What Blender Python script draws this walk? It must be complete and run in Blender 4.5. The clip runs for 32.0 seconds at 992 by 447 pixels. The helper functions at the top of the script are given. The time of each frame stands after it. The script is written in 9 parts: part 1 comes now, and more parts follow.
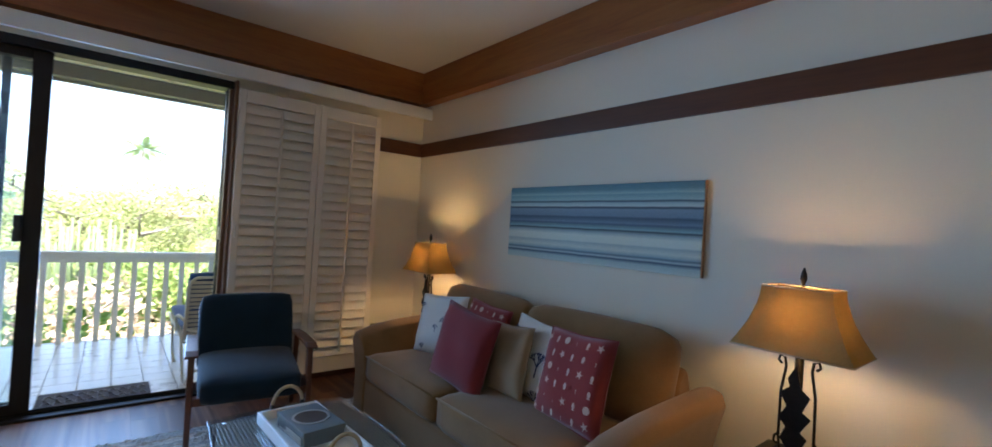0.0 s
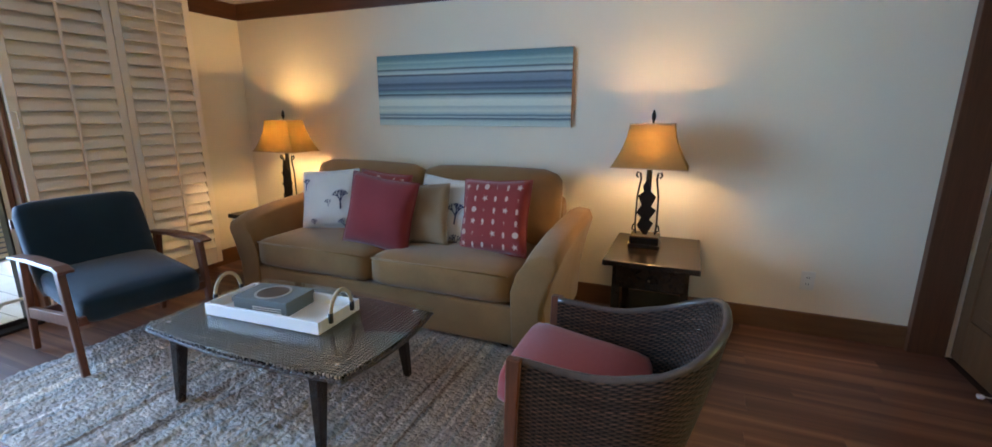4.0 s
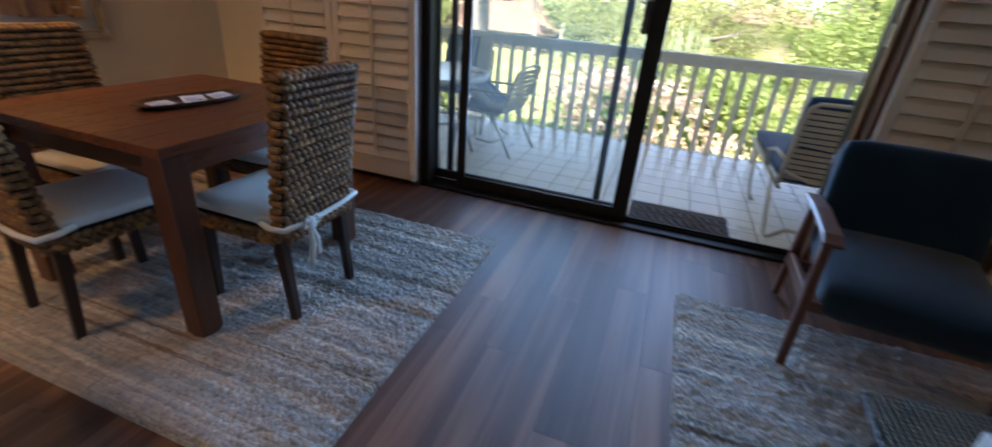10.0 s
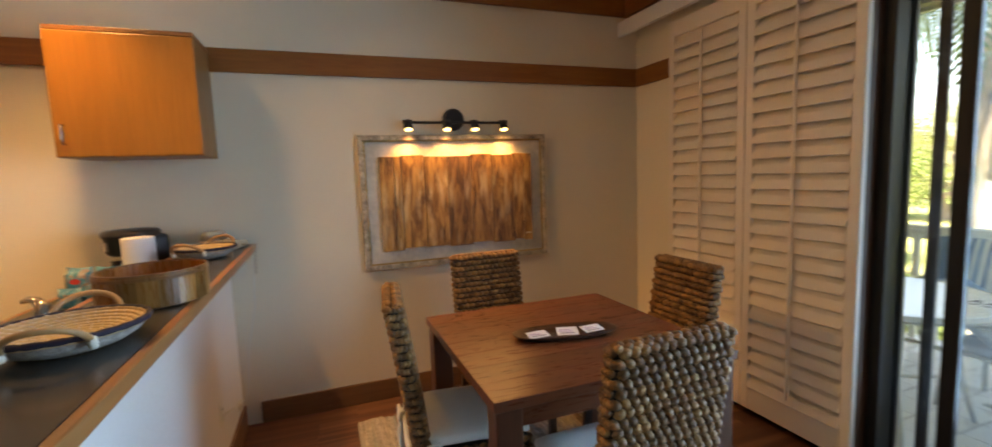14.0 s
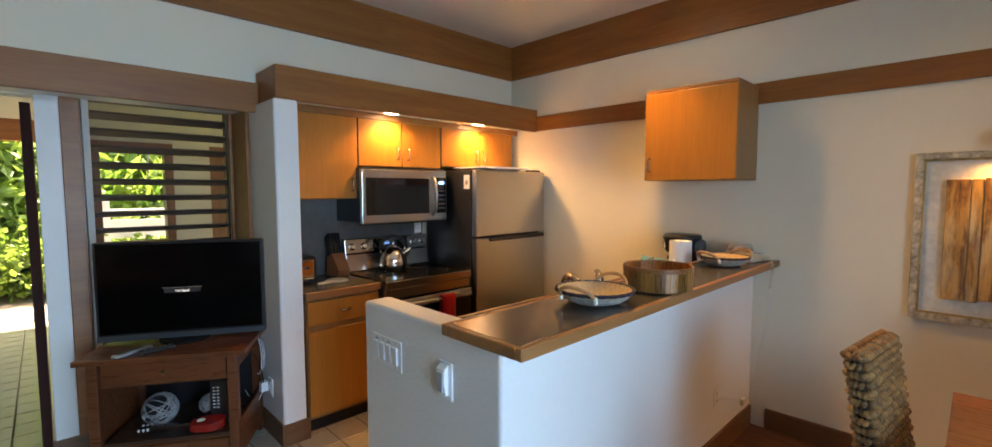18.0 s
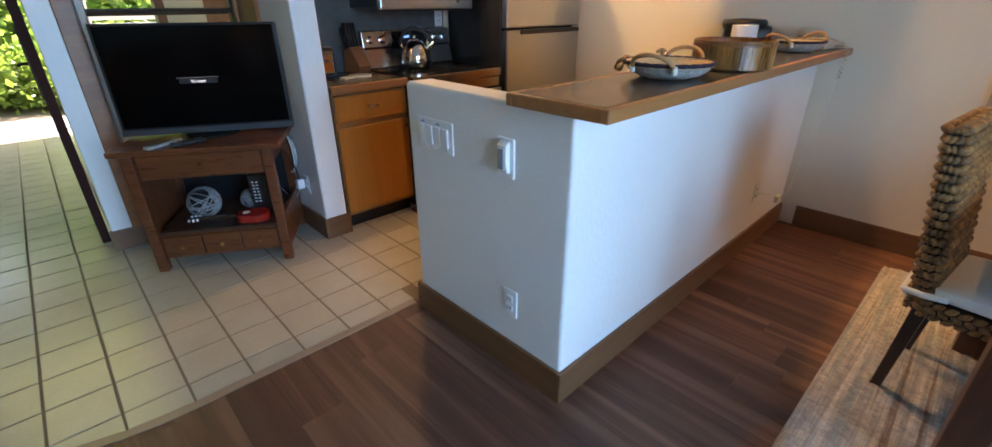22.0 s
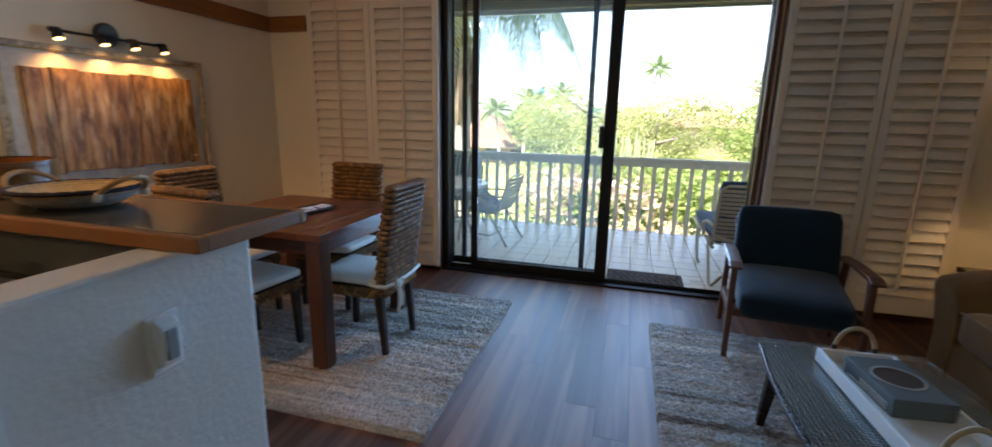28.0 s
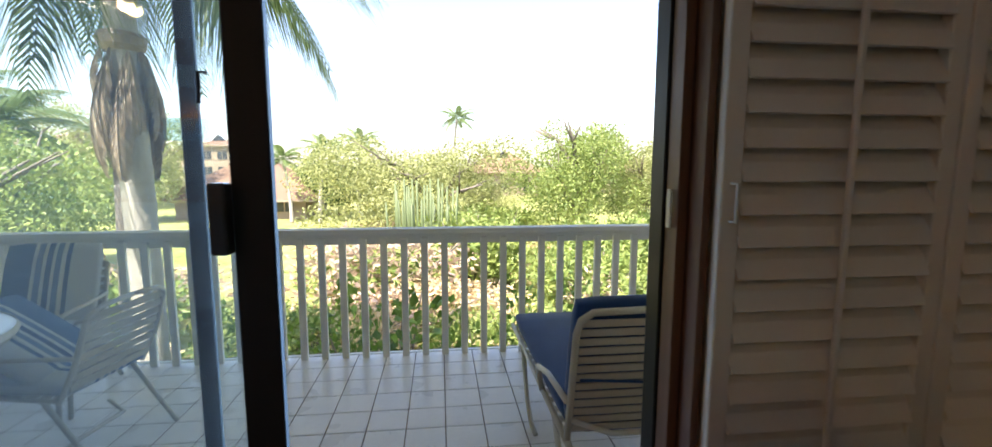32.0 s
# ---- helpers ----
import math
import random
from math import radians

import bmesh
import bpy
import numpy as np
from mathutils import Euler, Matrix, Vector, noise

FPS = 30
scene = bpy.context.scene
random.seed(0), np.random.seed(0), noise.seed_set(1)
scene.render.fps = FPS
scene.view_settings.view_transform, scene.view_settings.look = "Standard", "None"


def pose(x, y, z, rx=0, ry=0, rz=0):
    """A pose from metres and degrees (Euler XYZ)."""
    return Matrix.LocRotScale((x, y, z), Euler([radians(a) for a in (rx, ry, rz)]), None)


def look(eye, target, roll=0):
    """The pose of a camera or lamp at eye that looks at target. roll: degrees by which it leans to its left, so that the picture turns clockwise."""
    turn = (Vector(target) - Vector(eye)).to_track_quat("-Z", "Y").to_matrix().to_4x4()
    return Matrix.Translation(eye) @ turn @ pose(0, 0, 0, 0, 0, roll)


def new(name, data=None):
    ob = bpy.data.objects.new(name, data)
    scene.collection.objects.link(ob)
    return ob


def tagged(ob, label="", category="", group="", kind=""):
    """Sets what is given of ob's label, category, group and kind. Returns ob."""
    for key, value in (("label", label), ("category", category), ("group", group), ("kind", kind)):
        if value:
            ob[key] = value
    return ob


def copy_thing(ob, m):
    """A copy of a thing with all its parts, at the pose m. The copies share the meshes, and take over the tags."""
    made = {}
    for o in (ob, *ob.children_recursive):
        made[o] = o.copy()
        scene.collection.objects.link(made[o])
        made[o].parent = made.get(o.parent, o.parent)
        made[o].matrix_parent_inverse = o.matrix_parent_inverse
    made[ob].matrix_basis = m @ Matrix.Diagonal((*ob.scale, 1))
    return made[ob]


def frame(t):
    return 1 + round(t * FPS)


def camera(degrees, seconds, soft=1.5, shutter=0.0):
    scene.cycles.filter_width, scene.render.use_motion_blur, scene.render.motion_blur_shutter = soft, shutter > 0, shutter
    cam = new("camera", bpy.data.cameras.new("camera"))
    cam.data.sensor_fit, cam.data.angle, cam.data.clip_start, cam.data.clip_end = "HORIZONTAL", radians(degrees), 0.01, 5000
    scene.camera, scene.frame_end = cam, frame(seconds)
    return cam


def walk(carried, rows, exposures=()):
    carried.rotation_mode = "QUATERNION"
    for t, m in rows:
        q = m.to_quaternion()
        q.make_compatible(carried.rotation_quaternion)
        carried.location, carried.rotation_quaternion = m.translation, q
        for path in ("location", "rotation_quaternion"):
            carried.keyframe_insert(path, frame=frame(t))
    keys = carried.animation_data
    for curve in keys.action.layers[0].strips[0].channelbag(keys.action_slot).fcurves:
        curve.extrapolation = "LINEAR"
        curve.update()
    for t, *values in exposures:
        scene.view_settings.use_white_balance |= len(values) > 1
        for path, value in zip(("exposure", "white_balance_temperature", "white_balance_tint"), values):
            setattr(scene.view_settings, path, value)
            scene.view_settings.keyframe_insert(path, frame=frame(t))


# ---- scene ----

# ---------------------------------------------------------------- camera
cam = camera(93.2, 32.0, shutter=0.3)
PATH = [
    (0, (0.352, 0.200, 1.408), (1.619, 1.748, 1.429), 3.5),
    (0.5, (0.228, 0.366, 1.401), (1.704, 1.716, 1.422), 3.6),
    (1, (0.056, 0.487, 1.396), (1.675, 1.659, 1.332), 3.4),
    (1.5, (-0.068, 0.624, 1.348), (1.673, 1.608, 1.310), 2.6),
    (2, (-0.292, 0.703, 1.341), (1.541, 1.502, 1.300), 1.7),
    (2.5, (-0.371, 0.656, 1.363), (1.467, 1.437, 1.247), 0.8),
    (4.5, (-0.451, 0.641, 1.300), (1.318, 1.336, 0.678), 0.7),
    (5, (-0.479, 0.676, 1.322), (1.238, 1.324, 0.527), 1.6),
    (5.5, (-0.472, 0.657, 1.242), (1.166, 1.314, 0.300), 1.8),
    (6, (-0.470, 0.652, 1.204), (1.088, 1.286, 0.123), 2.1),
    (6.5, (-0.457, 0.657, 1.184), (1.000, 1.270, -0.042), 2.0),
    (7, (-0.449, 0.676, 1.161), (0.857, 1.346, -0.198), 3.2),
    (7.5, (-0.388, 0.700, 1.147), (0.722, 1.471, -0.327), 5.1),
    (8, (-0.301, 0.711, 1.128), (0.717, 1.612, -0.338), 11.5),
    (8.5, (-0.186, 0.869, 1.166), (0.731, 1.891, -0.288), 9.0),
    (9, (-0.032, 1.098, 1.264), (0.708, 2.450, -0.010), 4.0),
    (9.5, (0.128, 1.318, 1.265), (0.213, 3.041, 0.254), 6.8),
    (10, (0.088, 1.536, 1.273), (-0.478, 3.244, 0.398), 4.8),
    (10.5, (0.083, 1.754, 1.312), (-1.088, 3.126, 0.448), 3.0),
    (11, (0.098, 1.879, 1.350), (-1.370, 2.957, 0.523), 2.6),
    (11.5, (0.085, 1.908, 1.378), (-1.505, 2.878, 0.651), 0.2),
    (12, (0.076, 1.908, 1.406), (-1.597, 2.831, 0.815), -0.9),
    (12.5, (0.060, 1.906, 1.459), (-1.658, 2.842, 1.043), -0.5),
    (13, (0.062, 1.912, 1.497), (-1.676, 2.850, 1.179), -0.2),
    (13.5, (-0.031, 1.956, 1.461), (-1.778, 2.893, 1.194), 0.3),
    (14, (-0.068, 2.042, 1.456), (-1.932, 2.735, 1.245), -2.1),
    (14.5, (-0.073, 2.151, 1.452), (-2.070, 2.133, 1.339), -2.6),
    (15, (0.025, 2.200, 1.475), (-1.869, 1.558, 1.431), -2.5),
    (15.5, (0.173, 2.303, 1.516), (-1.528, 1.250, 1.514), -2.8),
    (17.5, (0.172, 2.523, 1.547), (-1.220, 1.088, 1.480), 0.2),
    (18, (0.159, 2.522, 1.534), (-1.229, 1.089, 1.395), -0.1),
    (18.5, (0.155, 2.522, 1.520), (-1.228, 1.091, 1.322), -0.4),
    (19, (0.157, 2.526, 1.497), (-1.216, 1.097, 1.222), -0.6),
    (19.5, (0.162, 2.527, 1.470), (-1.200, 1.110, 1.100), -0.7),
    (20, (0.164, 2.521, 1.439), (-1.172, 1.125, 0.923), -0.6),
    (20.5, (0.166, 2.517, 1.413), (-1.144, 1.141, 0.789), -0.5),
    (21, (0.174, 2.501, 1.392), (-1.108, 1.146, 0.671), -0.4),
    (21.5, (0.183, 2.455, 1.361), (-1.056, 1.131, 0.516), -0.3),
    (22, (0.227, 2.314, 1.339), (-1.016, 0.999, 0.486), -0.3),
    (22.5, (0.221, 2.127, 1.321), (-1.061, 0.863, 0.451), -0.4),
    (23, (0.149, 1.875, 1.298), (-1.219, 0.710, 0.420), 0.2),
    (23.5, (0.160, 1.614, 1.289), (-1.381, 0.677, 0.425), 0.4),
    (24, (0.139, 1.362, 1.286), (-1.540, 0.678, 0.439), -0.2),
    (24.5, (0.010, 1.113, 1.369), (-1.734, 0.688, 0.486), -1.6),
    (26.5, (-0.095, 0.441, 1.338), (-1.758, 1.379, 0.740), 0.3),
    (27, (-0.032, 0.365, 1.360), (-1.352, 1.750, 0.778), -0.3),
    (27.5, (0.041, 0.420, 1.358), (-0.845, 2.140, 0.851), 1.3),
    (28, (0.120, 0.544, 1.370), (-0.404, 2.422, 0.925), 1.2),
    (28.5, (0.204, 0.699, 1.372), (-0.081, 2.636, 0.966), 1.1),
    (29, (0.201, 0.905, 1.364), (0.099, 2.867, 0.989), 1.1),
    (29.5, (0.161, 1.220, 1.376), (0.279, 3.188, 1.040), 0.2),
    (30, (0.221, 1.599, 1.350), (0.355, 3.573, 1.055), 0.9),
    (31, (0.367, 2.429, 1.325), (0.575, 4.401, 1.063), 2.4),
    (31.5, (0.396, 2.841, 1.331), (0.618, 4.812, 1.074), 2.8),
    (32, (0.407, 3.234, 1.348), (0.641, 5.206, 1.108), 0.1),
]
EXPOSURES = [
    (0, 2.78, 6000, 17), (1, 3.05, 6800, 16), (2.5, 3.72, 7500, 16), (5, 3.50, 6200, 19), (7, 3.25, 6000, 24), (8, 3.40, 6400, 26), (9, 2.78, 6400, 22),
    (10, 2.18, 6400, 21), (11, 2.55, 8000, 21), (12, 2.62, 8700, 18), (13, 2.85, 8300, 17), (14, 2.84, 8200, 18), (15, 3.18, 8600, 18), (16.5, 3.02, 8400, 18), (18, 2.94, 8000, 17),
    (20, 2.90, 7400, 18), (22.5, 3.12, 6900, 16), (24.5, 3.40, 6900, 16), (27, 2.50, 6700, 16), (29, 2.30, 6600, 18), (31, 2.28, 6700, 18), (32, 1.80, 6900, 18),
]
walk(cam, [(t, look(eye, target, roll)) for t, eye, target, roll in PATH], EXPOSURES)

# ---------------------------------------------------------------- world, sun, lights
SUN_ELEV, SUN_AZ = 58.0, 205.0
world = bpy.data.worlds.new("sky")
scene.world = world
world.use_nodes = True
wn = world.node_tree.nodes
sky = wn.new("ShaderNodeTexSky")
sky.sky_type = "NISHITA"
sky.sun_disc = False
sky.sun_elevation = radians(SUN_ELEV)
sky.sun_rotation = radians(SUN_AZ)
sky.air_density, sky.dust_density, sky.ozone_density = 1.0, 1.4, 1.0
wn["Background"].inputs["Strength"].default_value = 0.15
world.node_tree.links.new(sky.outputs["Color"], wn["Background"].inputs["Color"])


def lamp(name, kind, m, energy, color, **more):
    data = bpy.data.lights.new(name, kind)
    data.energy, data.color = energy, color
    if "size" in more:
        if kind == "AREA":
            data.shape, data.size, data.size_y = "RECTANGLE", more["size"][0], more["size"][1]
        else:
            data.shadow_soft_size = more["size"]
    if "spot" in more:
        data.spot_size, data.spot_blend = radians(more["spot"]), more.get("blend", 0.6)
    ob = new(name, data)
    ob.matrix_world = m
    return ob


az, el = radians(SUN_AZ), radians(SUN_ELEV)
sun_from = Vector((math.sin(az) * math.cos(el), math.cos(az) * math.cos(el), math.sin(el)))
sun = lamp("sun", "SUN", look(sun_from * 30, (0, 0, 0)), 5.0, (1.0, 0.96, 0.89))
sun.data.angle = radians(0.5)
# daylight through the lanai opening and the entry side
lanai_light = lamp("lanai_daylight", "AREA", look((-0.25, 4.585, 1.25), (-0.25, 0.0, 0.95)), 12.8, (0.27, 0.555, 1.0), size=(1.9, 1.9))
lanai_light.data.spread = radians(130)
entry_light = lamp("entry_daylight", "AREA", look((0.62, -1.3, 1.3), (0.62, 0.3, 0.1)), 0.30, (0.86, 1.0, 0.38), size=(0.85, 1.3))
entry_light.data.spread = radians(110)
WARM = (1.0, 0.655, 0.26)

# ---------------------------------------------------------------- mesh helpers
def thing(name, m=None, label="", category="", group="", kind=""):
    ob = new(name)
    ob.empty_display_size = 0.05
    if m is not None:
        ob.matrix_world = m
    return tagged(ob, label, category, group, kind)


def part(name, bm, material, parent=None, label="", smooth=False, m=None):
    if isinstance(bm, bmesh.types.BMesh):
        if smooth:
            for f in bm.faces:
                f.smooth = True
        me = bpy.data.meshes.new(name)
        bm.to_mesh(me)
        bm.free()
    else:
        me = bm
    if material is not None and not me.materials:
        me.materials.append(material)
    ob = new(name, me)
    ob.parent = parent
    if m is not None:
        ob.matrix_basis = m
    return tagged(ob, label)


def structure(name, bm, material, label="", category="", parent=None, smooth=False):
    ob = part(name, bm, material, parent, smooth=smooth)
    return tagged(ob, label, category, "", "structure")


def bevel_all(bm, w, seg=2, limit=30):
    edges = [e for e in bm.edges if len(e.link_faces) == 2 and e.calc_face_angle(0) > radians(limit)]
    if w > 0 and edges:
        bmesh.ops.bevel(bm, geom=edges, offset=w, segments=seg, affect="EDGES", profile=0.5)
    return bm


def box(x0, x1, y0, y1, z0, z1, bev=0.0, seg=2, bm=None):
    own = bmesh.new()
    r = bmesh.ops.create_cube(own, size=1.0)
    for v in r["verts"]:
        v.co = Vector(((x0 + x1) / 2 + v.co.x * (x1 - x0), (y0 + y1) / 2 + v.co.y * (y1 - y0), (z0 + z1) / 2 + v.co.z * (z1 - z0)))
    bevel_all(own, bev, seg)
    return merge(bm, own)


def merge(bm, own, m=None):
    if m is not None:
        bmesh.ops.transform(own, matrix=m, verts=own.verts)
    if bm is None:
        return own
    me = bpy.data.meshes.new("tmp")
    own.to_mesh(me)
    own.free()
    bm.from_mesh(me)
    bpy.data.meshes.remove(me)
    return bm


def frame_from(d):
    d = Vector(d).normalized()
    a = Vector((0, 0, 1)) if abs(d.z) < 0.95 else Vector((1, 0, 0))
    u = d.cross(a).normalized()
    return u, d.cross(u).normalized()


def tube(points, r, seg=8, bm=None, closed=False, caps=True):
    """A round tube along points; r may be a list."""
    own = bm if bm is not None else bmesh.new()
    pts = [Vector(p) for p in points]
    n = len(pts)
    rs = r if isinstance(r, (list, tuple)) else [r] * n
    rings, u = [], None
    for i, p in enumerate(pts):
        if closed:
            d = pts[(i + 1) % n] - pts[i - 1]
        else:
            d = pts[min(i + 1, n - 1)] - pts[max(i - 1, 0)]
        d.normalize()
        if u is None:
            u, _ = frame_from(d)
        u = (u - d * u.dot(d))
        if u.length < 1e-6:
            u, _ = frame_from(d)
        u.normalize()
        w = d.cross(u)
        rings.append([own.verts.new(p + rs[i] * (math.cos(2 * math.pi * k / seg) * u + math.sin(2 * math.pi * k / seg) * w)) for k in range(seg)])
    m = n if closed else n - 1
    for i in range(m):
        a, b = rings[i], rings[(i + 1) % n]
        for k in range(seg):
            own.faces.new((a[k], a[(k + 1) % seg], b[(k + 1) % seg], b[k]))
    if caps and not closed:
        own.faces.new(rings[0][::-1])
        own.faces.new(rings[-1])
    for f in own.faces:
        f.smooth = True
    return own


def lathe(profile, seg=24, bm=None, centre=(0, 0), sx=1.0, sy=1.0, caps=True):
    """Turns (radius, z) pairs round the z axis."""
    own = bm if bm is not None else bmesh.new()
    rings = []
    for r, z in profile:
        r = max(r, 0.0004)
        rings.append([own.verts.new((centre[0] + sx * r * math.cos(2 * math.pi * k / seg), centre[1] + sy * r * math.sin(2 * math.pi * k / seg), z)) for k in range(seg)])
    for a, b in zip(rings, rings[1:]):
        for k in range(seg):
            own.faces.new((a[k], a[(k + 1) % seg], b[(k + 1) % seg], b[k]))
    if caps:
        own.faces.new(rings[0][::-1])
        own.faces.new(rings[-1])
    return own


def prism(poly, z0, z1, bev=0.0, seg=2, bm=None, axis="z"):
    """A polygon in two axes, drawn out along the third."""
    own = bmesh.new()
    put = {"z": lambda a, b, c: (a, b, c), "x": lambda a, b, c: (c, a, b), "y": lambda a, b, c: (a, c, b)}[axis]
    lo = [own.verts.new(put(a, b, z0)) for a, b in poly]
    hi = [own.verts.new(put(a, b, z1)) for a, b in poly]
    own.faces.new(lo[::-1])
    own.faces.new(hi)
    n = len(poly)
    for i in range(n):
        own.faces.new((lo[i], lo[(i + 1) % n], hi[(i + 1) % n], hi[i]))
    bmesh.ops.recalc_face_normals(own, faces=own.faces)
    bevel_all(own, bev, seg)
    return merge(bm, own)


def taper(p0, p1, w0, d0, w1, d1, bev=0.003, bm=None):
    """A four-sided leg from p0 to p1 whose section goes from w0 x d0 to w1 x d1."""
    own = bmesh.new()
    rows = []
    for p, w, d in ((p0, w0, d0), (p1, w1, d1)):
        rows.append([own.verts.new((p[0] + a * w / 2, p[1] + b * d / 2, p[2])) for a, b in ((-1, -1), (1, -1), (1, 1), (-1, 1))])
    own.faces.new(rows[0][::-1])
    own.faces.new(rows[1])
    for k in range(4):
        own.faces.new((rows[0][k], rows[0][(k + 1) % 4], rows[1][(k + 1) % 4], rows[1][k]))
    bmesh.ops.recalc_face_normals(own, faces=own.faces)
    bevel_all(own, bev, 2)
    return merge(bm, own)


def soft_box(x, y, z, bev, puff=0.0, cuts=6, sag=0.0):
    """A cushion: a rounded box whose faces swell in the middle."""
    bm = bmesh.new()
    bmesh.ops.create_cube(bm, size=1.0)
    bmesh.ops.subdivide_edges(bm, edges=bm.edges, cuts=cuts, use_grid_fill=True)
    for v in bm.verts:
        a, b, c = v.co.x * 2, v.co.y * 2, v.co.z * 2
        inner = Vector((x / 2 - bev, y / 2 - bev, z / 2 - bev))
        p = Vector((a * x / 2, b * y / 2, c * z / 2))
        core = Vector([max(-inner[i], min(inner[i], p[i])) for i in range(3)])
        off = p - core
        q = core + (off.normalized() * bev if off.length > 1e-6 else off)
        swell = (1 - a * a) * (1 - b * b)
        q.z += (1 if c > 0 else -1) * puff * swell * abs(c) - sag * swell * (c > 0)
        q.x += math.copysign(puff * 0.4, a) * (1 - b * b) * (1 - c * c) * (abs(a) > 0.99)
        q.y += math.copysign(puff * 0.4, b) * (1 - a * a) * (1 - c * c) * (abs(b) > 0.99)
        v.co = q
    for f in bm.faces:
        f.smooth = True
    return bm


def pillow(w, h, t, n=12, seed=0):
    """A throw pillow in the xz plane: pinched corners, full belly."""
    rnd = random.Random(seed)
    bm = bmesh.new()
    ph = [rnd.uniform(0, 6) for _ in range(4)]
    grid = {}
    for side in (1, -1):
        for i in range(n + 1):
            for j in range(n + 1):
                u, v = 2 * i / n - 1, 2 * j / n - 1
                edge = i in (0, n) or j in (0, n)
                if edge and side == -1:
                    grid[side, i, j] = grid[1, i, j]
                    continue
                pin = 1 - 0.07 * (1 - u * u) * abs(v) ** 2 - 0.0 * u
                pin2 = 1 - 0.07 * (1 - v * v) * abs(u) ** 2
                th = (max(0.0, (1 - u * u) * (1 - v * v))) ** 0.42
                wr = 0.006 * math.sin(5 * u + ph[0] + 2 * v) + 0.006 * math.sin(6 * v + ph[1])
                y = 0.0 if edge else side * (t / 2 * th + wr * th)
                grid[side, i, j] = bm.verts.new((u * w / 2 * pin2, y, v * h / 2 * pin))
        for i in range(n):
            for j in range(n):
                q = [grid[side, i, j], grid[side, i + 1, j], grid[side, i + 1, j + 1], grid[side, i, j + 1]]
                f = bm.faces.new(q if side == -1 else q[::-1])
                f.smooth = True
    bmesh.ops.recalc_face_normals(bm, faces=bm.faces)
    return bm


def plain_mesh(name, verts, faces, material, smooth=False):
    me = bpy.data.meshes.new(name)
    me.from_pydata(verts, [], faces)
    me.materials.append(material)
    if smooth:
        me.polygons.foreach_set("use_smooth", [True] * len(me.polygons))
    me.update()
    return me


def arc(cx, cy, r, a0, a1, n):
    return [(cx + r * math.cos(radians(a0 + (a1 - a0) * i / n)), cy + r * math.sin(radians(a0 + (a1 - a0) * i / n))) for i in range(n + 1)]


def words(text, size, material, parent, m, name="lettering", depth=0.0006):
    cu = bpy.data.curves.new("t", "FONT")
    cu.body, cu.size, cu.extrude, cu.align_x, cu.align_y = text, size, depth, "CENTER", "CENTER"
    tmp = new("t", cu)
    me = bpy.data.meshes.new_from_object(tmp.evaluated_get(bpy.context.evaluated_depsgraph_get()))
    bpy.data.objects.remove(tmp)
    bpy.data.curves.remove(cu)
    me.materials.clear()
    return part(name, me, material, parent, m=m)


# ---------------------------------------------------------------- materials
def node_mat(name):
    mt = bpy.data.materials.new(name)
    mt.use_nodes = True
    nt = mt.node_tree
    return mt, nt, nt.nodes["Principled BSDF"]


def coords(nt, scale=(1, 1, 1), jitter=False):
    tc = nt.nodes.new("ShaderNodeTexCoord")
    mp = nt.nodes.new("ShaderNodeMapping")
    mp.inputs["Scale"].default_value = scale
    nt.links.new(tc.outputs["Object"], mp.inputs["Vector"])
    if jitter:
        oi = nt.nodes.new("ShaderNodeObjectInfo")
        mul = nt.nodes.new("ShaderNodeMath")
        mul.operation = "MULTIPLY"
        mul.inputs[1].default_value = 37.0
        cmb = nt.nodes.new("ShaderNodeCombineXYZ")
        nt.links.new(oi.outputs["Random"], mul.inputs[0])
        for k in range(3):
            nt.links.new(mul.outputs[0], cmb.inputs[k])
        nt.links.new(cmb.outputs[0], mp.inputs["Location"])
    return mp.outputs["Vector"]


def noise_tex(nt, vec, scale, detail=4, rough=0.55, dist=0.0):
    n = nt.nodes.new("ShaderNodeTexNoise")
    n.inputs["Scale"].default_value, n.inputs["Detail"].default_value = scale, detail
    n.inputs["Roughness"].default_value, n.inputs["Distortion"].default_value = rough, dist
    nt.links.new(vec, n.inputs["Vector"])
    return n.outputs["Fac"]


def ramp(nt, fac, stops):
    r = nt.nodes.new("ShaderNodeValToRGB")
    el = r.color_ramp.elements
    while len(el) < len(stops):
        el.new(0.5)
    for e, (pos, col) in zip(el, stops):
        e.position, e.color = pos, (*col, 1) if len(col) == 3 else col
    nt.links.new(fac, r.inputs["Fac"])
    return r.outputs["Color"]


def mix(nt, fac, a, b, mode="MIX"):
    m = nt.nodes.new("ShaderNodeMix")
    m.data_type, m.blend_type = "RGBA", mode
    for sock, v in ((m.inputs["Factor"], fac), (m.inputs["A"], a), (m.inputs["B"], b)):
        if isinstance(v, bpy.types.NodeSocket):
            nt.links.new(v, sock)
        elif isinstance(v, (int, float)):
            sock.default_value = v
        else:
            sock.default_value = (*v, 1)
    return m.outputs["Result"]


def bump(nt, bsdf, height, strength=0.2, dist=0.01):
    b = nt.nodes.new("ShaderNodeBump")
    b.inputs["Strength"].default_value, b.inputs["Distance"].default_value = strength, dist
    nt.links.new(height, b.inputs["Height"])
    nt.links.new(b.outputs["Normal"], bsdf.inputs["Normal"])


def shade(c, k):
    return tuple(min(1.0, v * k) for v in c)


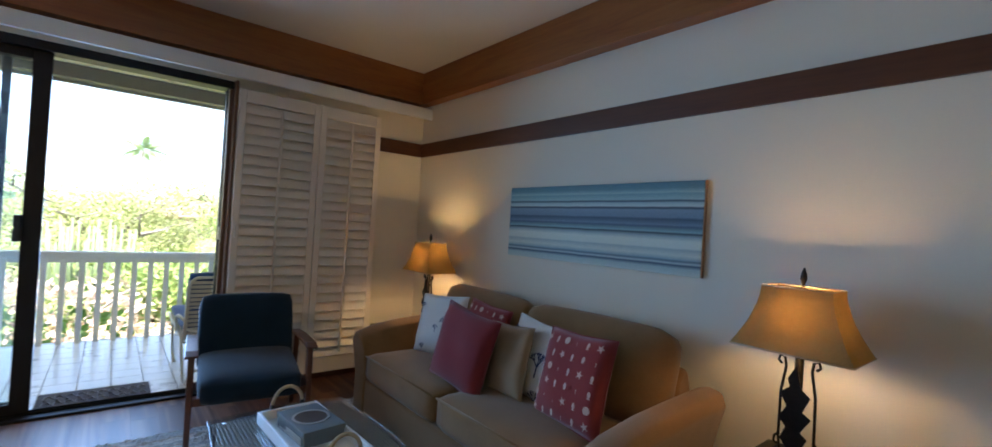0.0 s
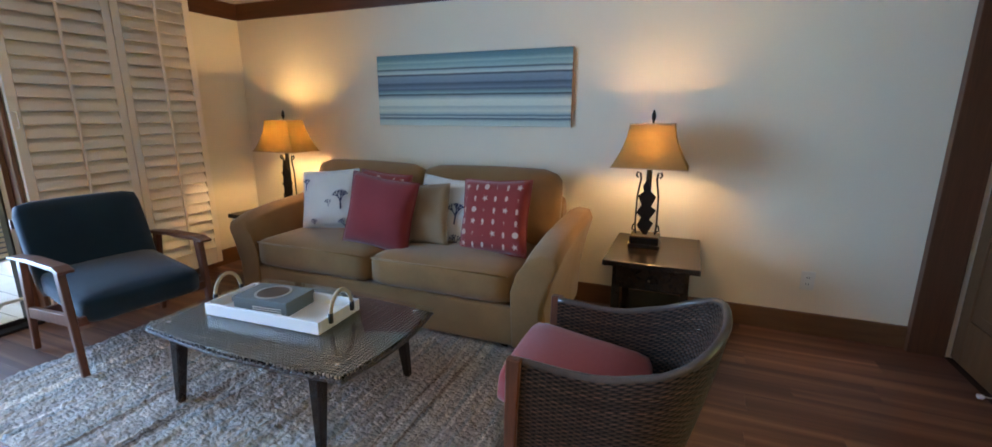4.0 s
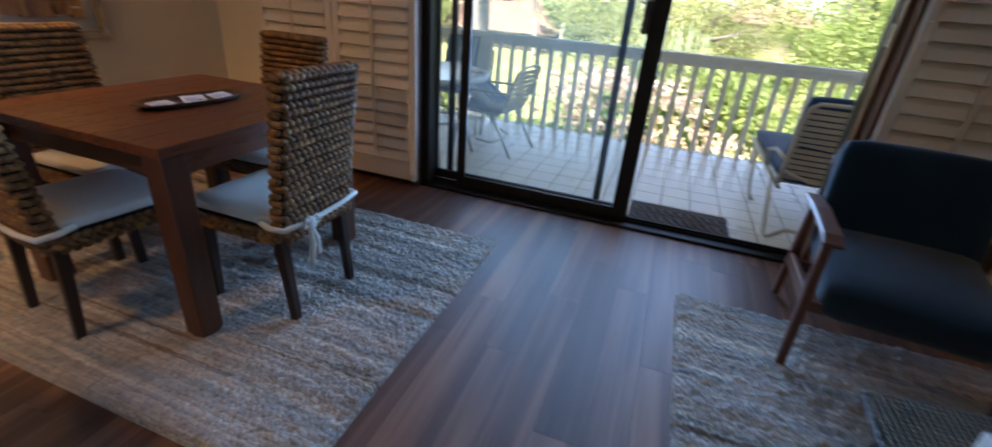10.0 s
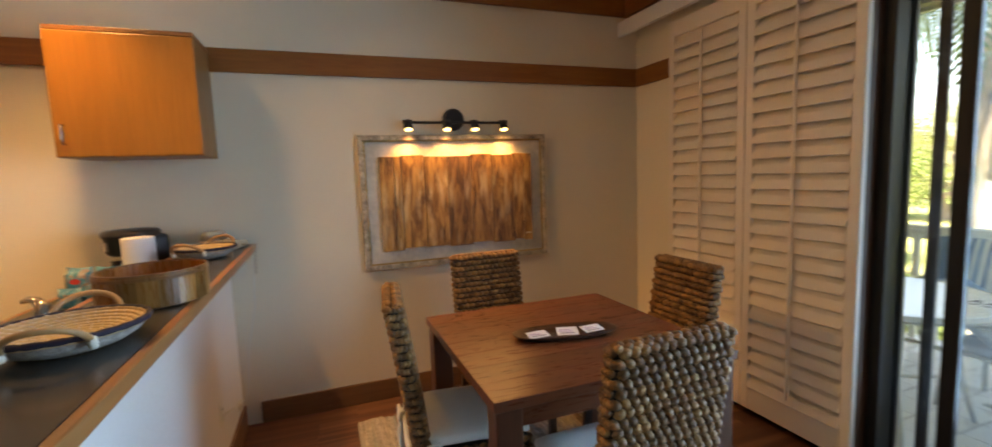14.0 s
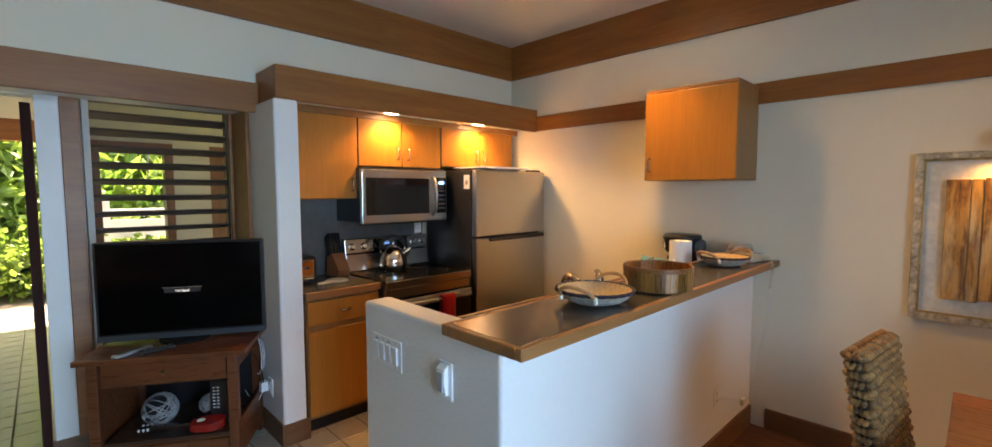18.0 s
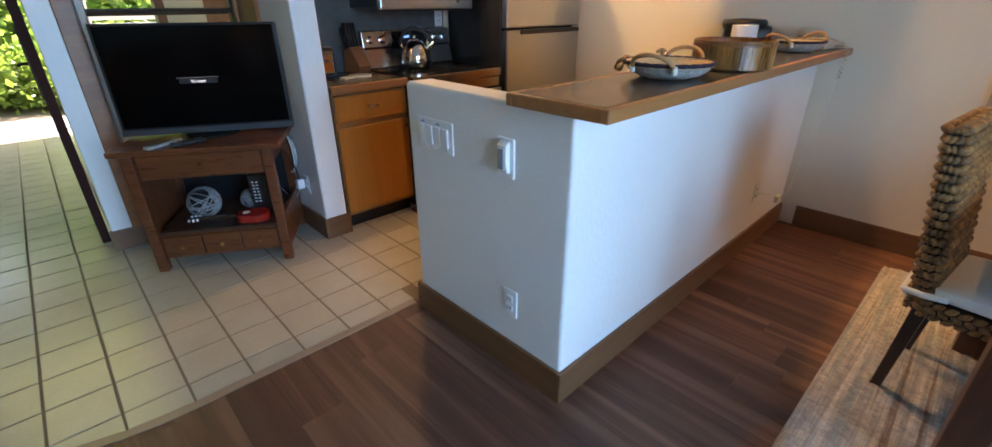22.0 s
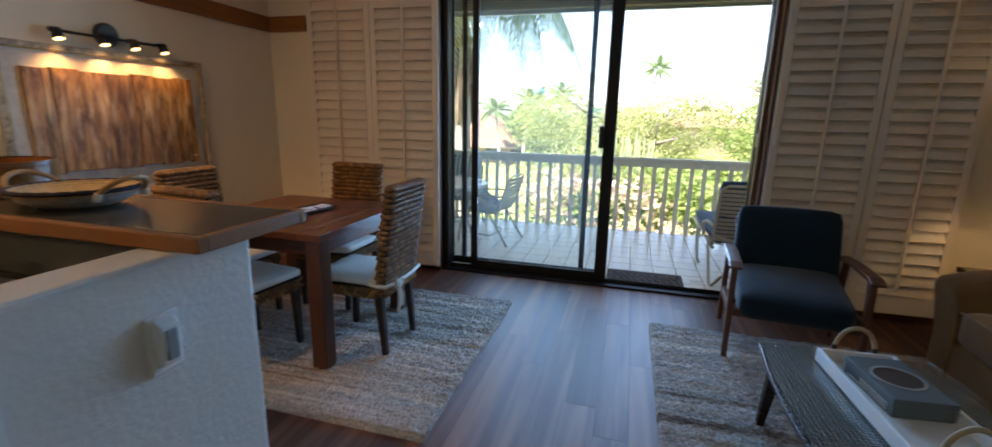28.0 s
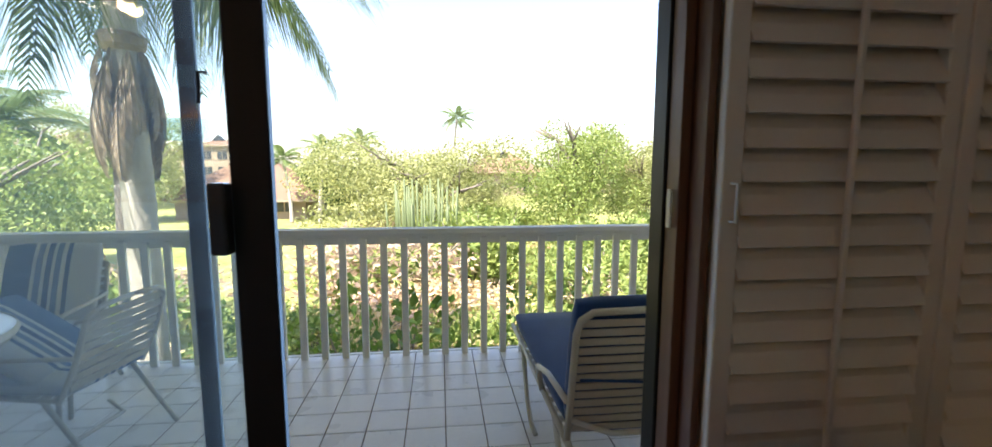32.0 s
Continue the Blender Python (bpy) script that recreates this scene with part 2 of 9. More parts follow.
def surface(name, color, rough=0.6, metal=0.0, vary=0.12, big=1.5, fine=60.0, bump_s=0.1, bump_d=0.003, jitter=False, spec=0.5):
    """Two scales of variation in tone, one of roughness, fine relief."""
    mt, nt, bs = node_mat(name)
    v = coords(nt, jitter=jitter)
    a, b = noise_tex(nt, v, big, 3), noise_tex(nt, v, fine, 4)
    c1 = ramp(nt, a, [(0.3, shade(color, 1 - vary)), (0.7, shade(color, 1 + vary * 0.6))])
    c2 = mix(nt, 0.35, c1, ramp(nt, b, [(0.25, shade(color, 1 - vary * 1.3)), (0.75, shade(color, 1 + vary))]))
    nt.links.new(c2, bs.inputs["Base Color"])
    rr = ramp(nt, a, [(0.3, (rough * 0.88,) * 3), (0.7, (min(1, rough * 1.1),) * 3)])
    nt.links.new(rr, bs.inputs["Roughness"])
    bs.inputs["Metallic"].default_value = metal
    bs.inputs["Specular IOR Level"].default_value = spec
    if bump_s:
        bump(nt, bs, b, bump_s, bump_d)
    return mt


def wood(name, light, dark, along="y", scale=1.0, rough=0.4, jitter=True, spread=0.0, bump_s=0.08, wave=3.0):
    """Grain stretched along one axis; spread gives each piece its own tone."""
    mt, nt, bs = node_mat(name)
    s = [9.0 * scale] * 3
    s["xyz".index(along)] = 0.7 * scale
    v = coords(nt, tuple(s), jitter)
    g = noise_tex(nt, v, 2.2, 6, 0.62, wave * 0.25)
    f = noise_tex(nt, v, 14.0, 3, 0.6)
    mid = tuple((a + b) / 2 for a, b in zip(light, dark))
    col = ramp(nt, g, [(0.28, dark), (0.5, mid), (0.72, light)])
    col = mix(nt, 0.25, col, ramp(nt, f, [(0.3, shade(dark, 0.8)), (0.7, light)]))
    if spread:
        oi = nt.nodes.new("ShaderNodeObjectInfo")
        tone = ramp(nt, oi.outputs["Random"], [(0.0, (1 - spread,) * 3), (0.5, (1.0, 0.97, 0.94)), (1.0, (1 + spread,) * 3)])
        col = mix(nt, 1.0, col, tone, "MULTIPLY")
    nt.links.new(col, bs.inputs["Base Color"])
    nt.links.new(ramp(nt, f, [(0.3, (rough * 0.85,) * 3), (0.7, (rough * 1.15,) * 3)]), bs.inputs["Roughness"])
    bump(nt, bs, f, bump_s, 0.002)
    return mt


def fabric(name, color, scale=900.0, vary=0.12, rough=0.95, bump_s=0.35, big=5.0):
    mt, nt, bs = node_mat(name)
    v = coords(nt)
    ch = nt.nodes.new("ShaderNodeTexChecker")
    ch.inputs["Scale"].default_value = scale * 0.5
    nt.links.new(v, ch.inputs["Vector"])
    a, b = noise_tex(nt, v, big, 4), noise_tex(nt, v, scale * 0.35, 3)
    col = ramp(nt, a, [(0.3, shade(color, 1 - vary)), (0.7, shade(color, 1 + vary))])
    col = mix(nt, 0.3, col, ramp(nt, b, [(0.3, shade(color, 0.7)), (0.7, shade(color, 1.25))]))
    nt.links.new(col, bs.inputs["Base Color"])
    bs.inputs["Roughness"].default_value = rough
    bs.inputs["Specular IOR Level"].default_value = 0.12
    bs.inputs["Sheen Weight"].default_value = 0.25
    bs.inputs["Specular IOR Level"].default_value = 0.2
    bump(nt, bs, b, bump_s, 0.002)
    return mt


def glow(name, color, strength, base=(0.8, 0.8, 0.8)):
    mt, nt, bs = node_mat(name)
    bs.inputs["Base Color"].default_value = (*base, 1)
    bs.inputs["Emission Color"].default_value = (*color, 1)
    bs.inputs["Emission Strength"].default_value = strength
    return mt


def glassy(name, tint=(1, 1, 1), rough=0.0, ior=1.45, weight=1.0):
    mt, nt, bs = node_mat(name)
    bs.inputs["Base Color"].default_value = (*tint, 1)
    bs.inputs["Roughness"].default_value = rough
    bs.inputs["Transmission Weight"].default_value = weight
    bs.inputs["IOR"].default_value = ior
    return mt


def pane_mat(name, tint=(0.97, 0.99, 0.98), ior=1.38, haze=0.0, shine=1.0):
    """Thin flat glass: mostly clear, with a mirror share that grows towards grazing, and a milky film added to imitate
    glare and haze.
    """
    mt, nt, bs = node_mat(name)
    out = nt.nodes["Material Output"]
    tr = nt.nodes.new("ShaderNodeBsdfTransparent")
    tr.inputs["Color"].default_value = (*tint, 1)
    gl = nt.nodes.new("ShaderNodeBsdfGlossy")
    gl.inputs["Roughness"].default_value = 0.01
    lw = nt.nodes.new("ShaderNodeLayerWeight")
    lw.inputs["Blend"].default_value = 0.5
    r0 = ((ior - 1) / (ior + 1)) ** 2
    pw, fr = nt.nodes.new("ShaderNodeMath"), nt.nodes.new("ShaderNodeMath")
    pw.operation, pw.inputs[1].default_value = "POWER", 5.0
    fr.operation, fr.inputs[1].default_value, fr.inputs[2].default_value = "MULTIPLY_ADD", (1 - r0) * shine, r0 * shine
    nt.links.new(lw.outputs["Facing"], pw.inputs[0])
    nt.links.new(pw.outputs[0], fr.inputs[0])
    mx = nt.nodes.new("ShaderNodeMixShader")
    nt.links.new(fr.outputs[0], mx.inputs[0])
    nt.links.new(tr.outputs[0], mx.inputs[1])
    nt.links.new(gl.outputs[0], mx.inputs[2])
    last = mx.outputs[0]
    if haze:
        film = nt.nodes.new("ShaderNodeBsdfTranslucent")
        film.inputs["Color"].default_value = (0.86, 0.86, 0.84, 1)
        dm = nt.nodes.new("ShaderNodeMixShader")
        spots = noise_tex(nt, coords(nt, (3, 3, 1.2)), 2.0, 4)
        nt.links.new(ramp(nt, spots, [(0.3, (haze * 0.8,) * 3), (0.7, (haze * 1.2,) * 3)]), dm.inputs[0])
        nt.links.new(mx.outputs[0], dm.inputs[1])
        nt.links.new(film.outputs[0], dm.inputs[2])
        last = dm.outputs[0]
    nt.links.new(last, out.inputs["Surface"])
    nt.nodes.remove(bs)
    return mt


def striped(name, axis, bands, soft=0.0, rough=0.9, scale_noise=30.0, bump_s=0.3, wob=0.02, base_scale=1.0):
    """Bands of colour along one object axis, with wavering edges: bands is [(position 0..1, colour)] over base_scale metres."""
    mt, nt, bs = node_mat(name)
    v = coords(nt)
    sep = nt.nodes.new("ShaderNodeSeparateXYZ")
    nt.links.new(v, sep.inputs[0])
    n = noise_tex(nt, v, scale_noise, 4)
    off = nt.nodes.new("ShaderNodeMath")
    off.operation = "MULTIPLY_ADD"
    off.inputs[1].default_value, off.inputs[2].default_value = wob, -wob / 2
    nt.links.new(n, off.inputs[0])
    add = nt.nodes.new("ShaderNodeMath")
    nt.links.new(sep.outputs["XYZ".index(axis)], add.inputs[0])
    nt.links.new(off.outputs[0], add.inputs[1])
    mul = nt.nodes.new("ShaderNodeMath")
    mul.operation = "MULTIPLY_ADD"
    mul.inputs[1].default_value, mul.inputs[2].default_value = 1 / base_scale, 0.5
    nt.links.new(add.outputs[0], mul.inputs[0])
    col = ramp(nt, mul.outputs[0], bands)
    if not soft:
        for nd in nt.nodes:
            if nd.bl_idname == "ShaderNodeValToRGB":
                nd.color_ramp.interpolation = "CONSTANT"
    fine = noise_tex(nt, v, 260.0, 2)
    col = mix(nt, 0.3, col, ramp(nt, fine, [(0.3, (0.25, 0.25, 0.25)), (0.7, (0.9, 0.9, 0.9))]), "OVERLAY")
    nt.links.new(col, bs.inputs["Base Color"])
    bs.inputs["Roughness"].default_value = rough
    if bump_s:
        bump(nt, bs, fine, bump_s, 0.002)
    return mt


WALL = surface("painted_plaster", (0.78, 0.69, 0.53), 0.75, vary=0.03, big=1.2, fine=120, bump_s=0.12, bump_d=0.003)
CEIL = surface("ceiling_paint", (0.70, 0.63, 0.52), 0.85, vary=0.03, big=1.0, fine=150, bump_s=0.1)
HALFWALL = surface("rough_stucco", (0.76, 0.74, 0.70), 0.5, vary=0.03, big=2.0, fine=60, bump_s=0.27, bump_d=0.008)
BEAM = wood("stained_beam", (0.36, 0.135, 0.030), (0.21, 0.066, 0.014), "x", 0.8, 0.42, False)
BEAM_Y = wood("stained_beam_lengthwise", (0.36, 0.135, 0.030), (0.21, 0.066, 0.014), "y", 0.8, 0.42, False)
BASEB = wood("baseboard_wood", (0.20, 0.095, 0.04), (0.12, 0.05, 0.022), "x", 1.0, 0.4, False)
BASEB_Y = wood("baseboard_wood_lengthwise", (0.20, 0.095, 0.04), (0.12, 0.05, 0.022), "y", 1.0, 0.4, False)
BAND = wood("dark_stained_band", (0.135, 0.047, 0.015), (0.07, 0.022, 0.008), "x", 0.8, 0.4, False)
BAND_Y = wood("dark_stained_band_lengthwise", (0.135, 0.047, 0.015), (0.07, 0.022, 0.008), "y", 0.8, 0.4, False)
REVEAL = wood("brown_reveal", (0.20, 0.085, 0.04), (0.12, 0.045, 0.02), "z", 1.0, 0.45, False)
DARKWOOD = wood("dark_casing", (0.13, 0.05, 0.022), (0.07, 0.026, 0.012), "z", 1.0, 0.42, False)


def plank_mat():
    """Dark vinyl boards with long tan streaks; each board has its own tone."""
    mt, nt, bs = node_mat("vinyl_plank")
    g = noise_tex(nt, coords(nt, (13, 0.6, 13), True), 1.0, 5, 0.55, 0.7)
    s = noise_tex(nt, coords(nt, (9, 0.35, 9), True), 1.0, 4, 0.55, 0.9)
    f = noise_tex(nt, coords(nt, (160, 5, 160), True), 1.0, 3, 0.6)
    col = ramp(nt, g, [(0.30, (0.066, 0.025, 0.017)), (0.50, (0.115, 0.046, 0.029)), (0.70, (0.180, 0.078, 0.047))])
    col = mix(nt, ramp(nt, s, [(0.48, (0, 0, 0)), (0.70, (0.75, 0.75, 0.75))]), col, (0.29, 0.150, 0.088))
    col = mix(nt, 0.13, col, ramp(nt, f, [(0.3, (0.045, 0.018, 0.012)), (0.7, (0.24, 0.12, 0.07))]))
    oi = nt.nodes.new("ShaderNodeObjectInfo")
    col = mix(nt, 1.0, col, ramp(nt, oi.outputs["Random"], [(0.0, (0.84, 0.82, 0.82)), (0.6, (1.0, 0.97, 0.95)), (1.0, (1.18, 1.14, 1.10))]), "MULTIPLY")
    nt.links.new(col, bs.inputs["Base Color"])
    nt.links.new(ramp(nt, f, [(0.3, (0.47,) * 3), (0.7, (0.55,) * 3)]), bs.inputs["Roughness"])
    bs.inputs["Specular IOR Level"].default_value = 0.45
    bump(nt, bs, f, 0.03, 0.002)
    return mt


PLANK = plank_mat()
TILE = surface("cream_floor_tile", (0.45, 0.385, 0.295), 0.24, vary=0.09, big=5, fine=70, bump_s=0.0, jitter=True)
GROUT = surface("brown_grout", (0.19, 0.14, 0.098), 0.9, vary=0.2, big=4, fine=90)
SHUTTER = surface("shutter_paint", (0.80, 0.70, 0.58), 0.5, vary=0.04, big=1.5, fine=90, bump_s=0.05)
WHITE = surface("white_paint", (0.78, 0.77, 0.73), 0.45, vary=0.03, big=2, fine=100, bump_s=0.04)
ALU = surface("bronze_aluminium", (0.012, 0.010, 0.009), 0.5, 0.0, vary=0.2, bump_s=0.02, spec=0.3)
GLASS = pane_mat("window_glass", haze=0.007)
PLASTIC = surface("ivory_plastic", (0.72, 0.69, 0.60), 0.35, vary=0.03, bump_s=0.0)
PLASTIC_W = surface("white_plastic", (0.80, 0.80, 0.79), 0.35, vary=0.02, bump_s=0.0)
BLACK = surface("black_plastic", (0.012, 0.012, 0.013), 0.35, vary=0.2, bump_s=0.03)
STEEL = surface("brushed_steel", (0.50, 0.49, 0.47), 0.30, 1.0, vary=0.06, big=2, fine=120, bump_s=0.03)
CHROME = surface("chrome", (0.75, 0.75, 0.75), 0.10, 1.0, vary=0.03, bump_s=0.0)
NICKEL = surface("brushed_nickel", (0.42, 0.38, 0.33), 0.25, 1.0, vary=0.05, bump_s=0.0)
IRON = surface("dark_iron", (0.022, 0.017, 0.013), 0.45, 0.7, vary=0.4, big=8, fine=60, bump_s=0.2)
BRASS = surface("brass", (0.55, 0.36, 0.14), 0.3, 1.0, vary=0.1, bump_s=0.0)

# ---------------------------------------------------------------- plan (metres)
XW, XE = -3.13, 2.74          # dining wall, sofa wall
YN, YK, YU = 4.37, -0.90, -0.66  # lanai wall, kitchen back wall, upper wall over the soffit
YD, YC = -1.05, -0.75         # entry wall, closet wall
ZC = 2.88                     # ceiling
DX0, DX1 = -1.44, 1.04        # lanai door opening
DH = 2.43
BZ0, BZ1 = 2.075, 2.205       # wall band


def wall_with_holes(name, axis, at, thick, lo, hi, z0, z1, holes, material, label=""):
    """A wall along one axis with rectangular openings (a0, a1, b0, b1)."""
    bm = bmesh.new()
    cuts = sorted({lo, hi, *[h[0] for h in holes], *[h[1] for h in holes]})
    for a, b in zip(cuts, cuts[1:]):
        spans = [(h[2], h[3]) for h in holes if h[0] <= a and h[1] >= b]
        z = z0
        for s0, s1 in sorted(spans):
            if s0 > z + 1e-4:
                if axis == "x":
                    box(a, b, at, at + thick, z, s0, bm=bm)
                else:
                    box(at, at + thick, a, b, z, s0, bm=bm)
            z = s1
        if z1 > z + 1e-4:
            if axis == "x":
                box(a, b, at, at + thick, z, z1, bm=bm)
            else:
                box(at, at + thick, a, b, z, z1, bm=bm)
    bmesh.ops.remove_doubles(bm, verts=bm.verts, dist=0.0005)
    return structure(name, bm, material, label, "wall")


wall_with_holes("wall_north", "x", YN, 0.15, XW - 0.15, XE + 0.15, 0, ZC, [(DX0 - 0.02, DX1 + 0.02, 0.0, DH)], WALL, "cream painted plaster wall with the sliding door opening")
structure("wall_west", box(XW - 0.15, XW, YK - 0.15, YN, 0, ZC), WALL, "cream painted wall beside the dining table", "wall")
structure("wall_east", box(XE, XE + 0.15, -0.75, YN, 0, ZC), WALL, "cream painted plaster wall behind the sofa", "wall")
structure("wall_kitchen", box(XW, -0.96, YK - 0.15, YK, 0, 2.26), WALL, "cream painted wall behind the kitchen run", "wall")
structure("wall_upper_south", box(XW, 1.26, YU - 0.15, YU, 2.20, ZC), WALL, "cream painted wall above soffit and header", "wall")
structure("wall_pillar", box(-0.96, -0.82, -1.05, -0.315, 0, 2.07, 0.012), HALFWALL, "white plastered stub wall beside the kitchen", "wall")
wall_with_holes("wall_entry", "x", YD - 0.13, 0.13, -0.82, 1.40, 0, 2.20, [(-0.80, -0.022, 0.28, 2.13), (0.165, 1.10, 0.0, 2.05)], WHITE, "entry wall with jalousie window and doorway")
structure("wall_entry_side", box(1.26, 1.40, YD, YC - 0.10, 0, ZC), WALL, "cream painted return wall beside the entry", "wall")
wall_with_holes("wall_closet", "x", YC - 0.10, 0.10, 1.26, XE + 0.15, 0, ZC, [(1.93, 2.70, 0.0, 2.05)], WALL, "cream painted wall with a wooden closet door")
structure("wall_closet_back", box(1.40, XE + 0.15, -1.6, -1.5, 0, ZC), WALL, "plain closet back wall", "wall")
structure("wall_closet_end", box(XE, XE + 0.15, -1.5, -0.85, 0, ZC), WALL, "plain closet side wall", "wall")
structure("ceiling", box(XW - 0.15, XE + 0.15, -1.75, YN + 0.15, ZC, ZC + 0.12), CEIL, "beige painted flat ceiling", "ceiling")
structure("header_soffit", box(-0.82, 1.26, YD - 0.13, YU - 0.15, 2.20, 2.32), WHITE, "plain header above the entry", "ceiling")

# wooden beams and bands
structure("beam_east", box(XE - 0.10, XE, -0.75, YN - 0.12, 2.575, ZC, 0.004), BEAM_Y, "stained wooden beam under the ceiling", "beam")
structure("beam_north", box(XW, XE, YN - 0.12, YN, 2.575, ZC, 0.004), BEAM, "stained wooden beam above the lanai door", "beam")
structure("beam_west", box(XW, XW + 0.03, YU + 0.03, YN - 0.12, 2.575, ZC, 0.004), BEAM_Y, "stained wooden beam under the ceiling", "beam")
structure("beam_south", box(XW, 1.26, YU, YU + 0.03, 2.575, ZC, 0.004), BEAM, "stained wooden beam under the ceiling", "beam")
structure("beam_closet", box(1.26, XE - 0.10, YC, YC + 0.04, 2.575, ZC, 0.004), BEAM, "stained wooden beam under the ceiling", "beam")
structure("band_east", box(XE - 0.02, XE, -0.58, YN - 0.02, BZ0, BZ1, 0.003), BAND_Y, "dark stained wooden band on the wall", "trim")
structure("band_west", box(XW, XW + 0.02, -0.33, YN - 0.02, BZ0, BZ1, 0.003), BEAM_Y, "dark stained wooden band on the wall", "trim")
structure("band_north_dining", box(XW, -2.735, YN - 0.02, YN, BZ0, BZ1, 0.003), BEAM, "dark stained wooden band on the wall", "trim")
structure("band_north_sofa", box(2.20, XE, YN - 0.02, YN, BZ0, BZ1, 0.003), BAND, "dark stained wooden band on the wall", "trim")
structure("band_closet", box(1.26, XE, YC, YC + 0.02, BZ0, BZ1, 0.003), BEAM, "dark stained wooden band on the wall", "trim")
# kitchen soffit: fascia, return and white underside
structure("soffit_fascia", box(XW, -0.84, -0.355, -0.33, 2.07, 2.265, 0.003), BEAM, "stained wooden soffit fascia over the kitchen", "trim")
structure("soffit_return", box(-0.865, -0.84, YU, -0.355, 2.07, 2.265, 0.003), BEAM_Y, "stained wooden soffit return", "trim")
structure("soffit_top", box(XW, -0.865, YU, -0.355, 2.235, 2.258), BEAM, "stained wooden soffit top", "trim")
structure("soffit_underside", box(XW, -0.865, YK, -0.355, 2.10, 2.13), WHITE, "white painted kitchen soffit", "ceiling")
structure("header_beam", box(-0.84, 1.26, YU, YU + 0.04, 2.02, 2.20, 0.003), BEAM, "stained wooden header over the entry", "beam")
structure("header_underside", box(-0.82, 1.26, YD, YU, 2.055, 2.075), WHITE, "white painted underside of the header", "ceiling")
structure("jamb_board", box(-0.818, -0.795, YD, -0.75, 0.0, 2.05, 0.003), BEAM, "brown wooden jamb board beside the louvre window", "trim")

# baseboards
BH = 0.135
for nm, b, mt in (
    ("baseboard_east", (XE - 0.015, XE, -0.58, YN - 0.02, 0, BH), BASEB_Y),
    ("baseboard_west", (XW, XW + 0.015, 1.62, YN - 0.015, 0, BH), BASEB_Y),
    ("baseboard_kitchen_west", (XW, XW + 0.015, -0.2, 0.98, 0, 0.10), BASEB_Y),
    ("baseboard_north_dining", (XW + 0.015, -1.5, YN - 0.015, YN, 0, BH), BASEB),
    ("baseboard_north_sofa", (1.1, XE - 0.015, YN - 0.015, YN, 0, BH), BASEB),
    ("baseboard_pillar_side", (-0.82, -0.806, -1.03, -0.30, 0, BH), BASEB_Y),
    ("baseboard_pillar_end", (-0.975, -0.82, -0.315, -0.30, 0, BH), BASEB),
    ("baseboard_post", (-0.06, 0.178, YD, YD + 0.018, 0, BH), BASEB),
    ("baseboard_halfwall_end", (-0.828, -0.812, 0.665, 1.525, 0, BH), BASEB_Y),
    ("baseboard_halfwall_dining", (XW + 0.015, -0.812, 1.525, 1.541, 0, BH), BASEB),
    ("baseboard_closet", (1.40, 1.86, YC, YC + 0.015, 0, BH), BASEB),
):
    structure(nm, box(*b, 0.003), mt, "dark brown wooden baseboard", "baseboard")

# ---------------------------------------------------------------- lanai door
door = thing("sliding_glass_door", pose(0, 4.44, 0), "dark bronze aluminium sliding glass door, half open to the lanai", "door")


def stile(name, x0, x1, y0, y1, z0, z1, parent=door):
    return part(name, box(x0, x1, y0, y1, z0, z1, 0.004, 1), ALU, parent)


stile("jamb", DX0, DX0 + 0.05, -0.07, 0.08, 0, DH)
stile("jamb", DX1 - 0.035, DX1, 0.0, 0.08, 0, DH)
structure("door_jamb_lining", box(DX1 - 0.028, DX1 - 0.001, 4.372, 4.438, 0.02, DH - 0.062, 0.003), REVEAL, "brown wooden lining of the sliding door opening", "trim")
structure("door_reveal_sofa", box(DX1, DX1 + 0.02, YN - 0.005, YN + 0.155, 0, DH, 0.003), DARKWOOD, "dark wooden door reveal", "trim")
structure("door_reveal_dining", box(DX0 - 0.02, DX0, YN - 0.005, YN + 0.155, 0, DH, 0.003), DARKWOOD, "dark wooden door reveal", "trim")
stile("head", DX0, DX1, -0.07, 0.08, DH - 0.06, DH)
stile("sill", DX0, DX1, -0.09, 0.09, -0.04, 0.018)
stile("track_rail", DX0, DX1, -0.012, -0.004, 0.018, 0.035)
stile("track_rail", DX0, DX1, 0.03, 0.038, 0.018, 0.035)
for nm, x0, x1, y0, sw, ew in (("fixed_panel", -1.392, -0.045, 0.035, 0.014, 0.05), ("sliding_panel", -1.195, 0.005, -0.02, 0.058, 0.095)):
    pn = part(nm, box(x0, x0 + sw, y0, y0 + 0.03, 0.04, DH - 0.06, 0.004, 1), ALU, door)
    part("stile", box(x1 - ew, x1, y0, y0 + 0.03, 0.04, DH - 0.06, 0.004, 1), ALU, pn)
    part("rail", box(x0 + sw, x1 - ew, y0, y0 + 0.03, 0.04, 0.10, 0.003, 1), ALU, pn)
    part("rail", box(x0 + sw, x1 - ew, y0, y0 + 0.03, DH - 0.12, DH - 0.06, 0.003, 1), ALU, pn)
    g = part("pane", box(x0 + sw, x1 - ew, y0 + 0.013, y0 + 0.016, 0.10, DH - 0.12), GLASS, pn)
    g.visible_shadow = False
part("screen_stile", box(-0.235, -0.19, 0.068, 0.083, 0.03, DH - 0.06, 0.003, 1), ALU, door)
part("screen_stile", box(-1.312, -1.268, 0.068, 0.083, 0.03, DH - 0.06, 0.003, 1), ALU, door)
hd = part("handle", box(-0.125, -0.085, -0.065, -0.02, 1.14, 1.31, 0.006), BLACK, door)
part("thumb_latch", tube([(-0.12, -0.03, 1.56), (-0.135, -0.04, 1.56), (-0.135, -0.045, 1.49)], 0.005, 6), BLACK, door)
